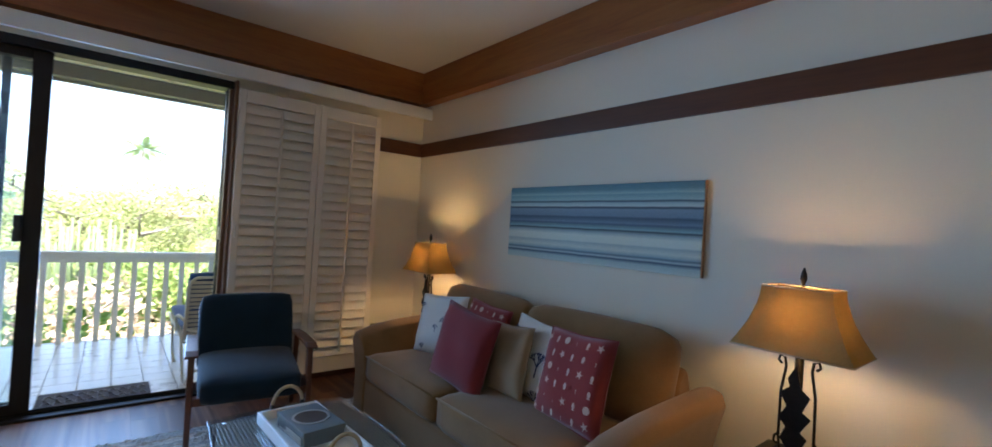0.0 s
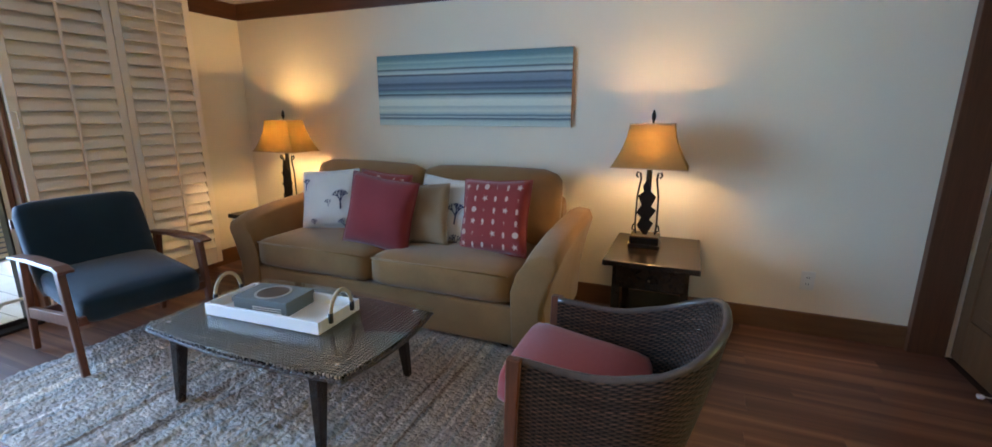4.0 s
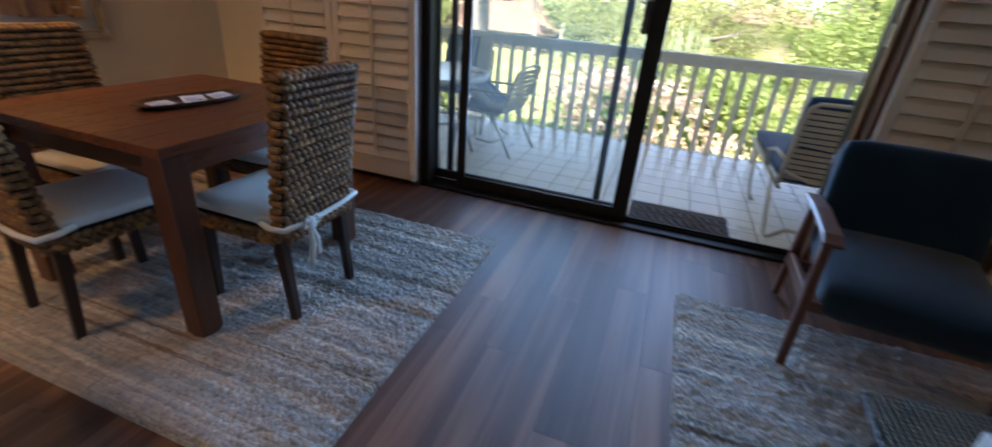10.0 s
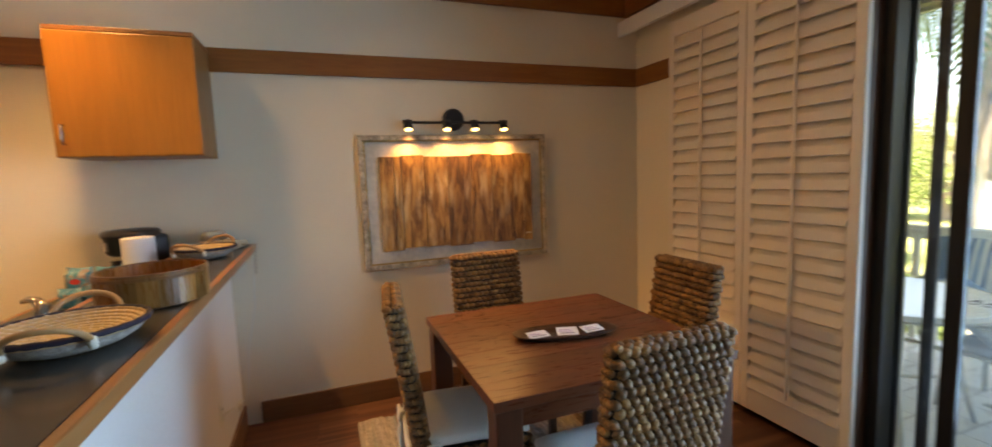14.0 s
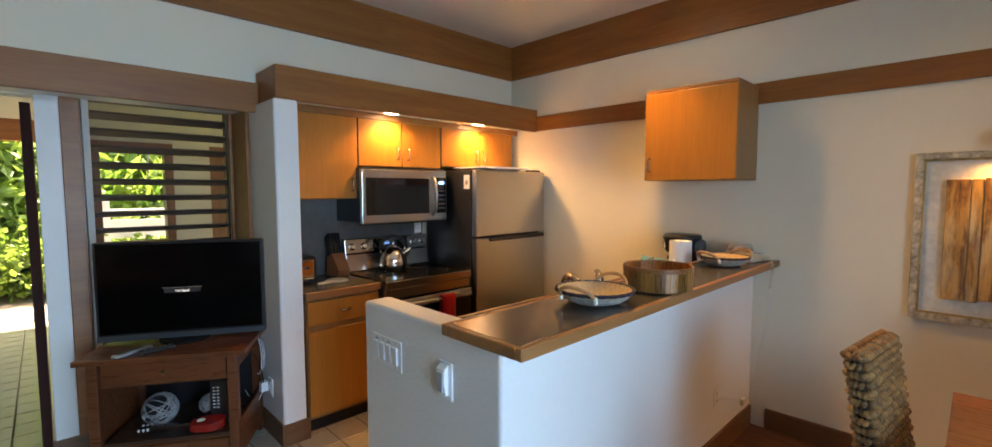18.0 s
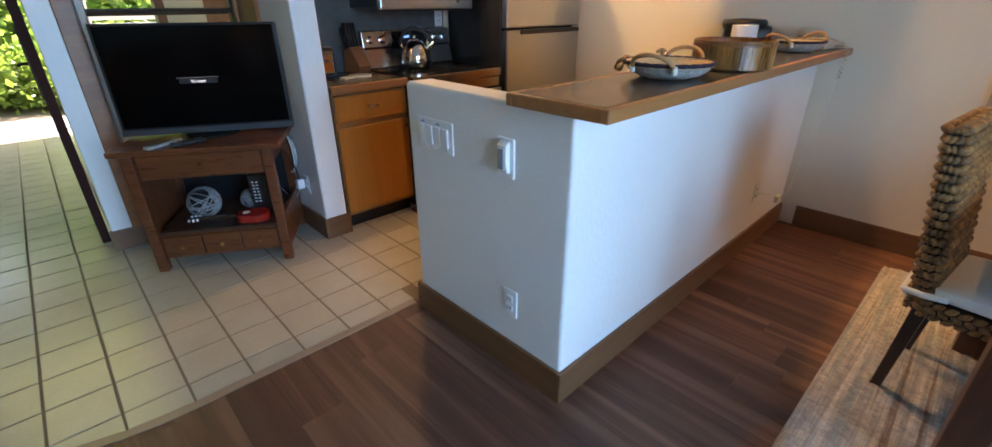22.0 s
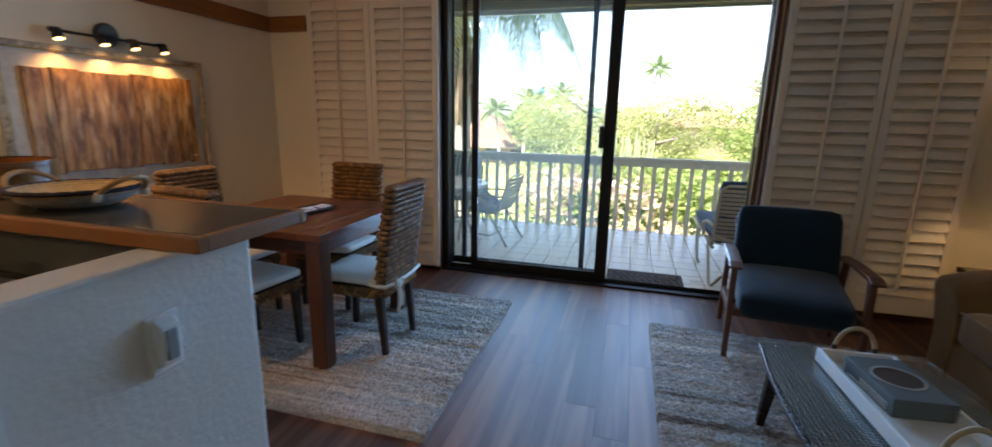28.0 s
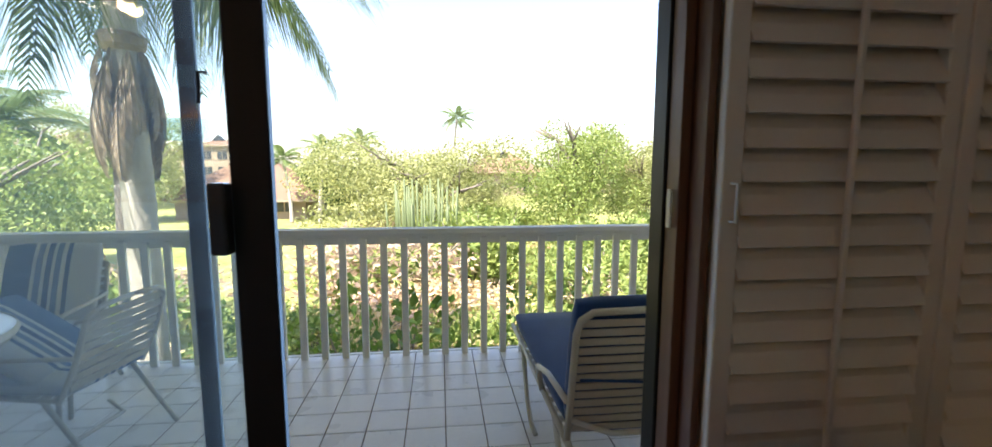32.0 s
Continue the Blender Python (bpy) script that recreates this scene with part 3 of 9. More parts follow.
part("strike_plate", box(1.0, 1.005, -0.05, -0.03, 1.19, 1.29, 0.001), PLASTIC, door)
structure("door_reveal_north", box(DX1, DX1 + 0.022, 4.305, 4.368, 0, DH, 0.003), REVEAL, "dark wooden trim beside the sliding door", "trim")
structure("door_reveal_west", box(DX0 - 0.03, DX0, 4.30, 4.37, 0, DH, 0.003), DARKWOOD, "dark wooden trim beside the sliding door", "trim")


# shutters: two leaves a side, sliding in front of the wall
def shutter_leaf(parent, x0, x1, z0, z1, y):
    leaf = part("shutter_leaf", box(x0, x0 + 0.05, y, y + 0.032, z0, z1, 0.003, 1), SHUTTER, parent)
    part("stile", box(x1 - 0.05, x1, y, y + 0.032, z0, z1, 0.003, 1), SHUTTER, leaf)
    part("bottom_rail", box(x0 + 0.05, x1 - 0.05, y + 0.001, y + 0.031, z0, z0 + 0.14, 0.003, 1), SHUTTER, leaf)
    part("top_rail", box(x0 + 0.05, x1 - 0.05, y + 0.001, y + 0.031, z1 - 0.10, z1, 0.003, 1), SHUTTER, leaf)
    n = 26
    pitch = (z1 - 0.10 - z0 - 0.14) / n
    w = x1 - x0 - 0.10
    prof = [(-0.003, 0.050), (0.003, 0.050), (0.006, 0.0), (0.003, -0.050), (-0.003, -0.050), (-0.006, 0.0)]
    me = None
    for k in range(n):
        m = pose((x0 + x1) / 2, y + 0.016, z0 + 0.14 + pitch * (k + 0.5), -28, 0, 0)
        if me is None:
            ob = part("slat", prism(prof, -w / 2, w / 2, axis="x"), SHUTTER, leaf, m=m)
            me = ob.data
        else:
            part("slat", me, SHUTTER, leaf, m=m)
    part("tilt_rod", box((x0 + x1) / 2 - 0.008, (x0 + x1) / 2 + 0.008, y - 0.030, y - 0.018, z0 + 0.17, z1 - 0.12, 0.003, 1), SHUTTER, leaf)
    return leaf


sh_s = thing("plantation_shutter", pose(0, 4.27, 0), "cream plantation shutters, slats nearly shut, beside the blue armchair", "shutter", "plantation shutters")
for a, b in ((1.065, 1.685), (1.69, 2.24)):
    shutter_leaf(sh_s, a, b, 0.07, 2.37, 0.0)
sh_d = thing("plantation_shutter", pose(0, 4.27, 0), "cream plantation shutters, slats nearly shut, behind the dining table", "shutter", "plantation shutters")
for a, b in ((-2.66, -2.055), (-2.05, -1.44)):
    shutter_leaf(sh_d, a, b, 0.05, 2.40, 0.0)
part("pull", tube([(1.085, -0.005, 1.31), (1.085, -0.03, 1.31), (1.085, -0.03, 1.22), (1.085, -0.005, 1.22)], 0.004, 6), PLASTIC, sh_s, "small ivory pull handle")
part("roller_guide", box(-1.47, -1.44, -0.01, 0.045, 0.05, 0.10, 0.004), PLASTIC_W, sh_d, "white plastic floor guide")
structure("shutter_valance", box(XW, XE, 4.20, 4.23, 2.43, 2.535, 0.004), WHITE, "white painted shutter track valance", "trim")
structure("shutter_track", box(XW, XE, 4.23, YN, 2.50, 2.53), WHITE, "white painted track board", "trim")

# ---------------------------------------------------------------- half wall and bar
HWX, HWY0, HWY1 = -0.828, 0.68, 1.525
HWZ = 1.060
structure("half_wall", prism([(XW, 1.40), (-0.955, 1.40), (-0.955, HWY0), (HWX, HWY0), (HWX, HWY1), (XW, HWY1)], 0, HWZ, 0.014, 3), HALFWALL, "white stuccoed half wall carrying the bar top and switches", "half wall")

# ---------------------------------------------------------------- living room
SUEDE = fabric("tan_suede", (0.235, 0.123, 0.046), 500, 0.13, 0.9, 0.25)
CORAL = fabric("coral_cotton", (0.22, 0.030, 0.034), 900, 0.08)
RUST = fabric("rust_canvas", (0.27, 0.038, 0.034), 900, 0.08)
BEIGE_F = fabric("taupe_linen", (0.33, 0.23, 0.14), 900, 0.08)
LINEN_W = fabric("white_linen", (0.74, 0.72, 0.65), 900, 0.05)
NAVY_F = fabric("teal_tweed", (0.005, 0.019, 0.033), 700, 0.25, 0.95, 0.4)
MOTIF_W = fabric("cream_print", (0.72, 0.66, 0.55), 900, 0.05)
MOTIF_R = fabric("pale_coral_print", (0.60, 0.40, 0.31), 900, 0.08)
INK = fabric("indigo_print", (0.05, 0.06, 0.11), 900, 0.1)
SAGE = fabric("sage_print", (0.30, 0.33, 0.25), 900, 0.1)
STEELBLUE = fabric("slate_blue_print", (0.14, 0.19, 0.26), 900, 0.1)
WALNUT = wood("walnut", (0.16, 0.058, 0.030), (0.075, 0.026, 0.014), "z", 1.6, 0.35, True, 0.1)
ESPRESSO = wood("espresso_wood", (0.030, 0.017, 0.011), (0.012, 0.007, 0.005), "x", 1.4, 0.22, True, 0.1)
OAK_PALE = wood("pale_oak", (0.50, 0.28, 0.13), (0.36, 0.18, 0.08), "z", 1.6, 0.45, True, 0.1)
GLASS_TOP = pane_mat("table_glass", (0.95, 0.98, 0.97), 1.5, 0.0, 1.0)


def weave_mat(name, light, dark, fu, fv, rough=0.45, depth=0.004, uv=True, drift=0.5, strands=False):
    """Strands over and under each other, laid out by the mesh's own map (or its x and y)."""
    mt, nt, bs = node_mat(name)
    tc = nt.nodes.new("ShaderNodeTexCoord")
    mp = nt.nodes.new("ShaderNodeMapping")
    mp.inputs["Scale"].default_value = (fu, fv, 1)
    nt.links.new(tc.outputs["UV" if uv else "Object"], mp.inputs["Vector"])
    sep = nt.nodes.new("ShaderNodeSeparateXYZ")
    nt.links.new(mp.outputs[0], sep.inputs[0])

    def calc(op, a, b=None):
        n = nt.nodes.new("ShaderNodeMath")
        n.operation = op
        for s, v in zip(n.inputs, (a, b)):
            if v is None:
                continue
            if isinstance(v, (int, float)):
                s.default_value = v
            else:
                nt.links.new(v, s)
        return n.outputs[0]

    pi = math.pi
    su = calc("ABSOLUTE", calc("SINE", calc("MULTIPLY", sep.outputs[0], pi)))
    sv = calc("ABSOLUTE", calc("SINE", calc("MULTIPLY", sep.outputs[1], pi)))
    cell = calc("MODULO", calc("ADD", calc("FLOOR", sep.outputs[0]), calc("FLOOR", sep.outputs[1])), 2.0)
    cell = calc("ABSOLUTE", cell)
    h = calc("ADD", calc("MULTIPLY", su, cell), calc("MULTIPLY", sv, calc("SUBTRACT", 1.0, cell)))
    h = calc("MULTIPLY", h, calc("POWER", calc("MULTIPLY", su, sv), 0.3))
    if strands:
        odd = calc("MULTIPLY", calc("ABSOLUTE", calc("MODULO", calc("FLOOR", sep.outputs[1]), 2.0)), 0.5)
        over = calc("ABSOLUTE", calc("SINE", calc("MULTIPLY", calc("ADD", calc("MULTIPLY", sep.outputs[0], 0.5), odd), pi)))
        h = calc("MULTIPLY", calc("POWER", sv, 0.7), calc("ADD", calc("MULTIPLY", over, 0.85), 0.15))
    v2 = coords(nt)
    big = noise_tex(nt, v2, 30.0, 3)
    # Shade between strands is in the colour: darkest in gaps, lightest on crests.
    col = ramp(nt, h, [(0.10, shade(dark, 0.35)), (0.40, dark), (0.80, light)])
    strand = nt.nodes.new("ShaderNodeTexWhiteNoise")
    strand.noise_dimensions = "1D"
    nt.links.new(calc("FLOOR", sep.outputs[1]), strand.inputs["W"])
    tone = calc("ADD", calc("MULTIPLY", strand.outputs["Value"], 0.6), calc("MULTIPLY", big, 0.5))
    col = mix(nt, drift, col, mix(nt, 1.0, col, ramp(nt, tone, [(0.25, (0.45, 0.42, 0.42)), (0.55, (1.0, 0.98, 0.95)), (0.85, (1.9, 1.75, 1.65))]), "MULTIPLY"))
    nt.links.new(col, bs.inputs["Base Color"])
    bs.inputs["Roughness"].default_value = rough
    bs.inputs["Specular IOR Level"].default_value = 0.28
    bump(nt, bs, h, 0.9, depth)
    return mt


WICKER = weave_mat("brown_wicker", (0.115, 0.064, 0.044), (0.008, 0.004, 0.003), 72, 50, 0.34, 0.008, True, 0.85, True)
# Pale strand tone here also stands in for glints on the weave.
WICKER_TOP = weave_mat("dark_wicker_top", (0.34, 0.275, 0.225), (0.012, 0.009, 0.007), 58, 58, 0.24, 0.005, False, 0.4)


def rug_mat(name, scale_y):
    """Shaggy pile in streaks that run along x."""
    mt, nt, bs = node_mat(name)
    v = coords(nt, (0.35, scale_y, 1.0))
    v0 = coords(nt)
    streak = noise_tex(nt, v, 1.0, 5, 0.66, 0.35)
    v2 = coords(nt, (1.6, scale_y * 1.7, 1.0))
    tint = noise_tex(nt, v2, 0.9, 3, 0.6, 0.2)
    fine = noise_tex(nt, v0, 150.0, 3, 0.7)
    vo = nt.nodes.new("ShaderNodeTexVoronoi")
    vo.inputs["Scale"].default_value = 62.0
    nt.links.new(coords(nt, (1.0, 0.7, 1.0)), vo.inputs["Vector"])
    tuft = mix(nt, 0.4, ramp(nt, vo.outputs["Distance"], [(0.1, (1, 1, 1)), (0.75, (0, 0, 0))]), fine)
    col = ramp(nt, streak, [(0.29, (0.10, 0.072, 0.055)), (0.385, (0.27, 0.21, 0.17)), (0.45, (0.54, 0.475, 0.40)), (0.51, (0.34, 0.305, 0.28)), (0.57, (0.48, 0.435, 0.395)), (0.66, (0.74, 0.66, 0.56))])
    blue = ramp(nt, tint, [(0.52, (0, 0, 0)), (0.66, (0.75, 0.75, 0.75))])
    col = mix(nt, blue, col, (0.25, 0.29, 0.30))
    col = mix(nt, 0.3, col, ramp(nt, fine, [(0.3, (0.3, 0.3, 0.3)), (0.7, (0.75, 0.75, 0.75))]), "OVERLAY")
    yarn = ramp(nt, vo.outputs["Color"], [(0.15, (0.86, 0.85, 0.84)), (0.5, (1.0, 0.99, 0.98)), (0.85, (1.14, 1.12, 1.08))])
    col = mix(nt, 1.0, col, yarn, "MULTIPLY")
    nt.links.new(col, bs.inputs["Base Color"])
    bs.inputs["Roughness"].default_value = 1.0
    bs.inputs["Specular IOR Level"].default_value = 0.1
    bump(nt, bs, tuft, 1.0, 0.014)
    return mt


def rug(name, x0, x1, y0, y1, seed, label):
    lx, ly = x1 - x0, y1 - y0
    step = 0.0125
    nx, ny = int(lx / step), int(ly / step)
    rnd = np.random.RandomState(seed)
    rows = np.repeat(rnd.rand(ny // 4 + 2), 4)[: ny + 1] * 0.011
    verts, faces = [], []
    rough = rnd.rand(nx + 1, ny + 1) * 0.010 + np.kron(rnd.rand(nx // 2 + 1, ny // 2 + 1), np.ones((2, 2)))[: nx + 1, : ny + 1] * 0.010
    for i in range(nx + 1):
        for j in range(ny + 1):
            u, w = i / nx, j / ny
            edge = i in (0, nx) or j in (0, ny)
            wav = 0.004 * math.sin(3 * u + seed) if j in (0, ny) else 0.0
            z = 0.0 if edge else 0.008 + rows[j] + rough[i, j]
            verts.append(((u - 0.5) * lx + (0.003 * math.sin(9 * w + seed) if i in (0, nx) else 0), (w - 0.5) * ly + wav, z))
    for i in range(nx):
        for j in range(ny):
            a = i * (ny + 1) + j
            faces.append((a, a + ny + 1, a + ny + 2, a + 1))
    ob = part(name, plain_mesh(name, verts, faces, rug_mat(name + "_pile", 13.0), True), None)
    ob.matrix_world = pose((x0 + x1) / 2, (y0 + y1) / 2, 0.001)
    return tagged(ob, label, "rug", "shaggy rugs")


rug("rug", 0.34, 1.98, 0.70, 3.69, 3, "shaggy streaked beige and grey rug under the coffee table")
rug("rug", -2.85, -0.635, 2.15, 3.77, 8, "shaggy streaked grey and brown rug under the dining table")

# --- sofa, front towards -y in its own axes
sofa = thing("sofa", pose(2.235, 2.385, 0, 0, 0, -90), "tan suede two-seat sofa with flared arms against the wall", "sofa")
part("base", box(-0.95, 0.95, -0.44, 0.40, 0.05, 0.285, 0.02, 3), SUEDE, sofa)
part("back_frame", prism([(0.24, 0.10), (0.44, 0.10), (0.455, 0.60), (0.40, 0.76), (0.33, 0.78), (0.28, 0.70)], -1.0, 1.0, 0.03, 3, axis="x"), SUEDE, sofa)
for sgn in (-1, 1):
    prof = [(0.925, 0.05), (1.085, 0.05), (1.10, 0.30), (1.145, 0.50), (1.175, 0.60), (1.15, 0.655), (1.08, 0.665), (1.01, 0.635), (0.965, 0.56), (0.93, 0.40)]
    own = bmesh.new()
    rows = []
    for k, (y, dz, dx) in enumerate(((-0.455, -0.10, -0.02), (-0.44, -0.075, 0.0), (-0.30, -0.03, 0.0), (-0.10, 0.0, 0.0), (0.20, 0.02, 0.0), (0.44, 0.03, 0.0), (0.455, 0.02, -0.02))):
        rows.append([own.verts.new((sgn * (a + dx * (b > 0.1)), y, b + (dz * max(0, (b - 0.3) / 0.36)))) for a, b in prof])
    for ra, rb in zip(rows, rows[1:]):
        for q in range(len(prof)):
            own.faces.new((ra[q], ra[(q + 1) % len(prof)], rb[(q + 1) % len(prof)], rb[q]))
    own.faces.new(rows[0])
    own.faces.new(rows[-1][::-1])
    bmesh.ops.recalc_face_normals(own, faces=own.faces)
    bevel_all(own, 0.012, 3, 35)
    part("arm", own, SUEDE, sofa, smooth=True)
for k, x in enumerate((-0.462, 0.462)):
    sc = part("seat_cushion", soft_box(0.915, 0.72, 0.20, 0.055, 0.022, 8), SUEDE, sofa, m=pose(x, -0.105, 0.385))
    part("piping", tube([(-0.44, -0.352, 0.075), (0.44, -0.352, 0.075)], 0.006, 6), SUEDE, sc)
    part("back_cushion", soft_box(0.98, 0.50, 0.20, 0.085, 0.035, 8), SUEDE, sofa, m=pose(x * 1.07, 0.235, 0.70, 72, 0, (-3, 3)[k]))
for x in (-0.85, 0.85):
    for y in (-0.36, 0.34):
        part("foot", taper((x, y, 0.0), (x, y, 0.06), 0.05, 0.05, 0.07, 0.07), ESPRESSO, sofa)


# --- throw pillows
def motif_star(r, arms=5, inner=0.38, turn=0.0):
    return [((r if k % 2 == 0 else r * inner) * math.cos(turn + math.pi * k / arms), (r if k % 2 == 0 else r * inner) * math.sin(turn + math.pi * k / arms)) for k in range(2 * arms)]


def motif_disc(r, sx=1.0, n=10):
    return [(sx * r * math.cos(2 * math.pi * k / n), r * math.sin(2 * math.pi * k / n)) for k in range(n)]


def motif_branch(s, rnd, depth=3):
    """A branching coral as a list of thin quads."""
    out = []

    def go(x, y, a, ln, w, d):
        x1, y1 = x + ln * math.cos(a), y + ln * math.sin(a)
        nx, ny = -math.sin(a) * w, math.cos(a) * w
        out.append([(x - nx, y - ny), (x + nx, y + ny), (x1 + nx * 0.7, y1 + ny * 0.7), (x1 - nx * 0.7, y1 - ny * 0.7)])
        if d:
            for da in (-0.55, 0.1, 0.6):
                go(x1, y1, a + da + rnd.uniform(-0.2, 0.2), ln * 0.68, w * 0.75, d - 1)

    go(0, -s * 0.6, math.pi / 2, s * 0.45, s * 0.05, depth)
    return out


def add_motifs(parent, w, h, t, polys, material, name):
    """Prints laid on the front of a pillow, 1.5 mm proud of its swell."""
    bm = bmesh.new()
    for poly in polys:
        vs = []
        for x, z in poly:
            u, v = 2 * x / w, 2 * z / h
            if abs(u) > 0.93 or abs(v) > 0.93:
                vs = None
                break
            th = (max(0.0, (1 - u * u) * (1 - v * v))) ** 0.42
            vs.append((x, -(t / 2 * th) - 0.008, z))
        if vs and len(vs) > 2:
            c = [sum(p[i] for p in vs) / len(vs) for i in range(3)]
            u, v = 2 * c[0] / w, 2 * c[2] / h
            cv = bm.verts.new((c[0], -(t / 2 * (max(0.0, (1 - u * u) * (1 - v * v))) ** 0.42) - 0.009, c[2]))
            ring = [bm.verts.new(p) for p in vs]
            for a, b in zip(ring, ring[1:] + ring[:1]):
                bm.faces.new((cv, a, b))
    bmesh.ops.recalc_face_normals(bm, faces=bm.faces)
    if bm.faces:
        tagged(part(name, bm, material, parent), "", "", "", "stuff")
    else:
        bm.free()


def throw_pillow(w, h, t, m, material, label, seed, kind=""):
    ob = part("throw_pillow", pillow(w, h, t, 14, seed), material)
    ob.matrix_world = m
    tagged(ob, label, "pillow", "sofa pillows")
    part("piping", tube([(a * w / 2 * 0.985, 0, b * h / 2 * 0.985) for a, b in ((-1, -1), (0, -0.94), (1, -1), (0.94, 0), (1, 1), (0, 0.94), (-1, 1), (-0.94, 0))], 0.004, 6, closed=True), material, ob)
    rnd = random.Random(seed)
    if kind == "shells":
        polys = []
        for r in range(6):
            for c in range(6):
                x, z = (c - 2.5) * w * 0.15, (r - 2.5) * h * 0.15
                pick = (c + 2 * r) % 5
                if pick == 0:
                    group_ = [motif_star(0.022, 5, 0.38, rnd.uniform(0, 6))]
                elif pick == 2:
                    group_ = [motif_disc(0.018)] if r % 2 else [motif_disc(0.017, 0.55)]
                elif pick == 3:
                    group_ = motif_branch(0.024, rnd, 1)
                else:
                    group_ = [motif_disc(0.014, 0.6), [(a * 0.8, b * 0.5 - 0.016) for a, b in motif_star(0.014, 3, 0.5, 1.57)]]
                polys += [[(a + x, b + z) for a, b in g_] for g_ in group_]
        add_motifs(ob, w, h, t, polys, MOTIF_R, "shell_print")
    if kind == "reef":
        stars, corals, sand = [], [], []
        for x, z, r in ((-0.12, -0.03, 0.105), (0.15, -0.15, 0.055)):
            stars.append([(a + x, b + z) for a, b in motif_star(r, 5, 0.22, rnd.uniform(0, 6))])
        for x, z, r in ((0.0, 0.14, 0.095), (0.03, -0.14, 0.085), (-0.16, -0.16, 0.05), (0.17, 0.15, 0.05)):
            sand.append([(a + x, b + z) for a, b in motif_star(r, 5, 0.25, rnd.uniform(0, 6))])
        for x, z, s in ((0.11, 0.0, 0.125), (-0.16, 0.11, 0.075), (-0.10, -0.17, 0.06), (0.13, -0.18, 0.085), (0.02, -0.03, 0.05)):
            corals += [[(a + x, b + z) for a, b in q] for q in motif_branch(s, rnd)]
        add_motifs(ob, w, h, t, stars, STEELBLUE, "starfish_print")
        add_motifs(ob, w, h, t, sand, SAGE, "pale_starfish_print")
        add_motifs(ob, w, h, t, corals, INK, "coral_print")
    return ob


# pillow fronts (-y of their own) face -x of the room
throw_pillow(0.45, 0.43, 0.13, pose(2.20, 3.01, 0.70, -15, -4, -78), LINEN_W, "white throw pillow printed with starfish and coral", 1, "reef")
throw_pillow(0.43, 0.42, 0.12, pose(2.29, 2.63, 0.70, -14, 4, -90), RUST, "coral red throw pillow with small shell print", 2, "shells")
throw_pillow(0.42, 0.40, 0.12, pose(2.13, 2.21, 0.67, -14, -5, -96), BEIGE_F, "plain taupe throw pillow", 3)
throw_pillow(0.44, 0.43, 0.12, pose(2.22, 2.08, 0.69, -15, 4, -96), LINEN_W, "white throw pillow with blue coral print", 4, "reef")
throw_pillow(0.47, 0.46, 0.14, pose(2.12, 1.70, 0.70, -16, -3, -97), RUST, "coral red throw pillow with cream shell print", 5, "shells")
throw_pillow(0.49, 0.47, 0.15, pose(1.985, 2.43, 0.69, -12, 7, -88), CORAL, "plain coral red throw pillow", 6)

# --- canvas over the sofa
art = thing("canvas_picture", pose(XE - 0.002, 2.162, 1.47), "wide blue and grey striped seascape canvas on the wall", "picture")
SEA = [(0.0, (0.56, 0.60, 0.58)), (0.07, (0.40, 0.48, 0.50)), (0.105, (0.05, 0.08, 0.14)), (0.125, (0.45, 0.52, 0.55)), (0.15, (0.10, 0.15, 0.22)), (0.165, (0.30, 0.40, 0.46)), (0.21, (0.62, 0.64, 0.60)), (0.27, (0.40, 0.46, 0.48)), (0.285, (0.66, 0.67, 0.63)), (0.36, (0.70, 0.70, 0.66)), (0.41, (0.30, 0.36, 0.40)), (0.44, (0.03, 0.04, 0.06)), (0.455, (0.25, 0.38, 0.42)), (0.51, (0.08, 0.11, 0.17)), (0.53, (0.16, 0.21, 0.30)), (0.59, (0.06, 0.09, 0.14)), (0.61, (0.17, 0.22, 0.31)), (0.69, (0.22, 0.28, 0.37)), (0.715, (0.03, 0.04, 0.06)), (0.735, (0.55, 0.60, 0.62)), (0.77, (0.35, 0.44, 0.48)), (0.79, (0.04, 0.06, 0.09)), (0.81, (0.34, 0.47, 0.50)), (0.87, (0.20, 0.33, 0.38)), (0.885, (0.34, 0.46, 0.50)), (0.93, (0.14, 0.25, 0.30)), (1.0, (0.10, 0.20, 0.25))]
SEA = [(p, (c[0] * 0.92, c[1] * 0.98, c[2] * 0.84)) for p, c in SEA]
seascape = striped("seascape_print", "Z", SEA, 1.0, 0.6, 9.0, 0.12, 0.008, 0.51)
part("canvas", box(-0.022, 0, -0.762, 0.762, -0.255, 0.255, 0.003), seascape, art)
part("stretcher_edge", box(-0.021, 0, -0.767, -0.7625, -0.255, 0.255, 0.001), OAK_PALE, art, "bare wooden canvas edge")

# --- coffee table: local x along its length
ct = thing("coffee_table", pose(1.10, 2.285, 0), "dark wicker coffee table with a glass top on the rug", "coffee table")


def barrel(lx, ly, bul, n=10):
    """A rectangle whose four sides bow out."""
    pts = []
    for k in range(n):
        s = k / n
        pts.append((-lx / 2 + lx * s, -ly / 2 - bul * math.sin(math.pi * s)))
    for k in range(n):
        s = k / n
        pts.append((lx / 2 + bul * math.sin(math.pi * s), -ly / 2 + ly * s))
    for k in range(n):
        s = k / n
        pts.append((lx / 2 - lx * s, ly / 2 + bul * math.sin(math.pi * s)))
    for k in range(n):
        s = k / n
        pts.append((-lx / 2 - bul * math.sin(math.pi * s), ly / 2 - ly * s))
    return pts


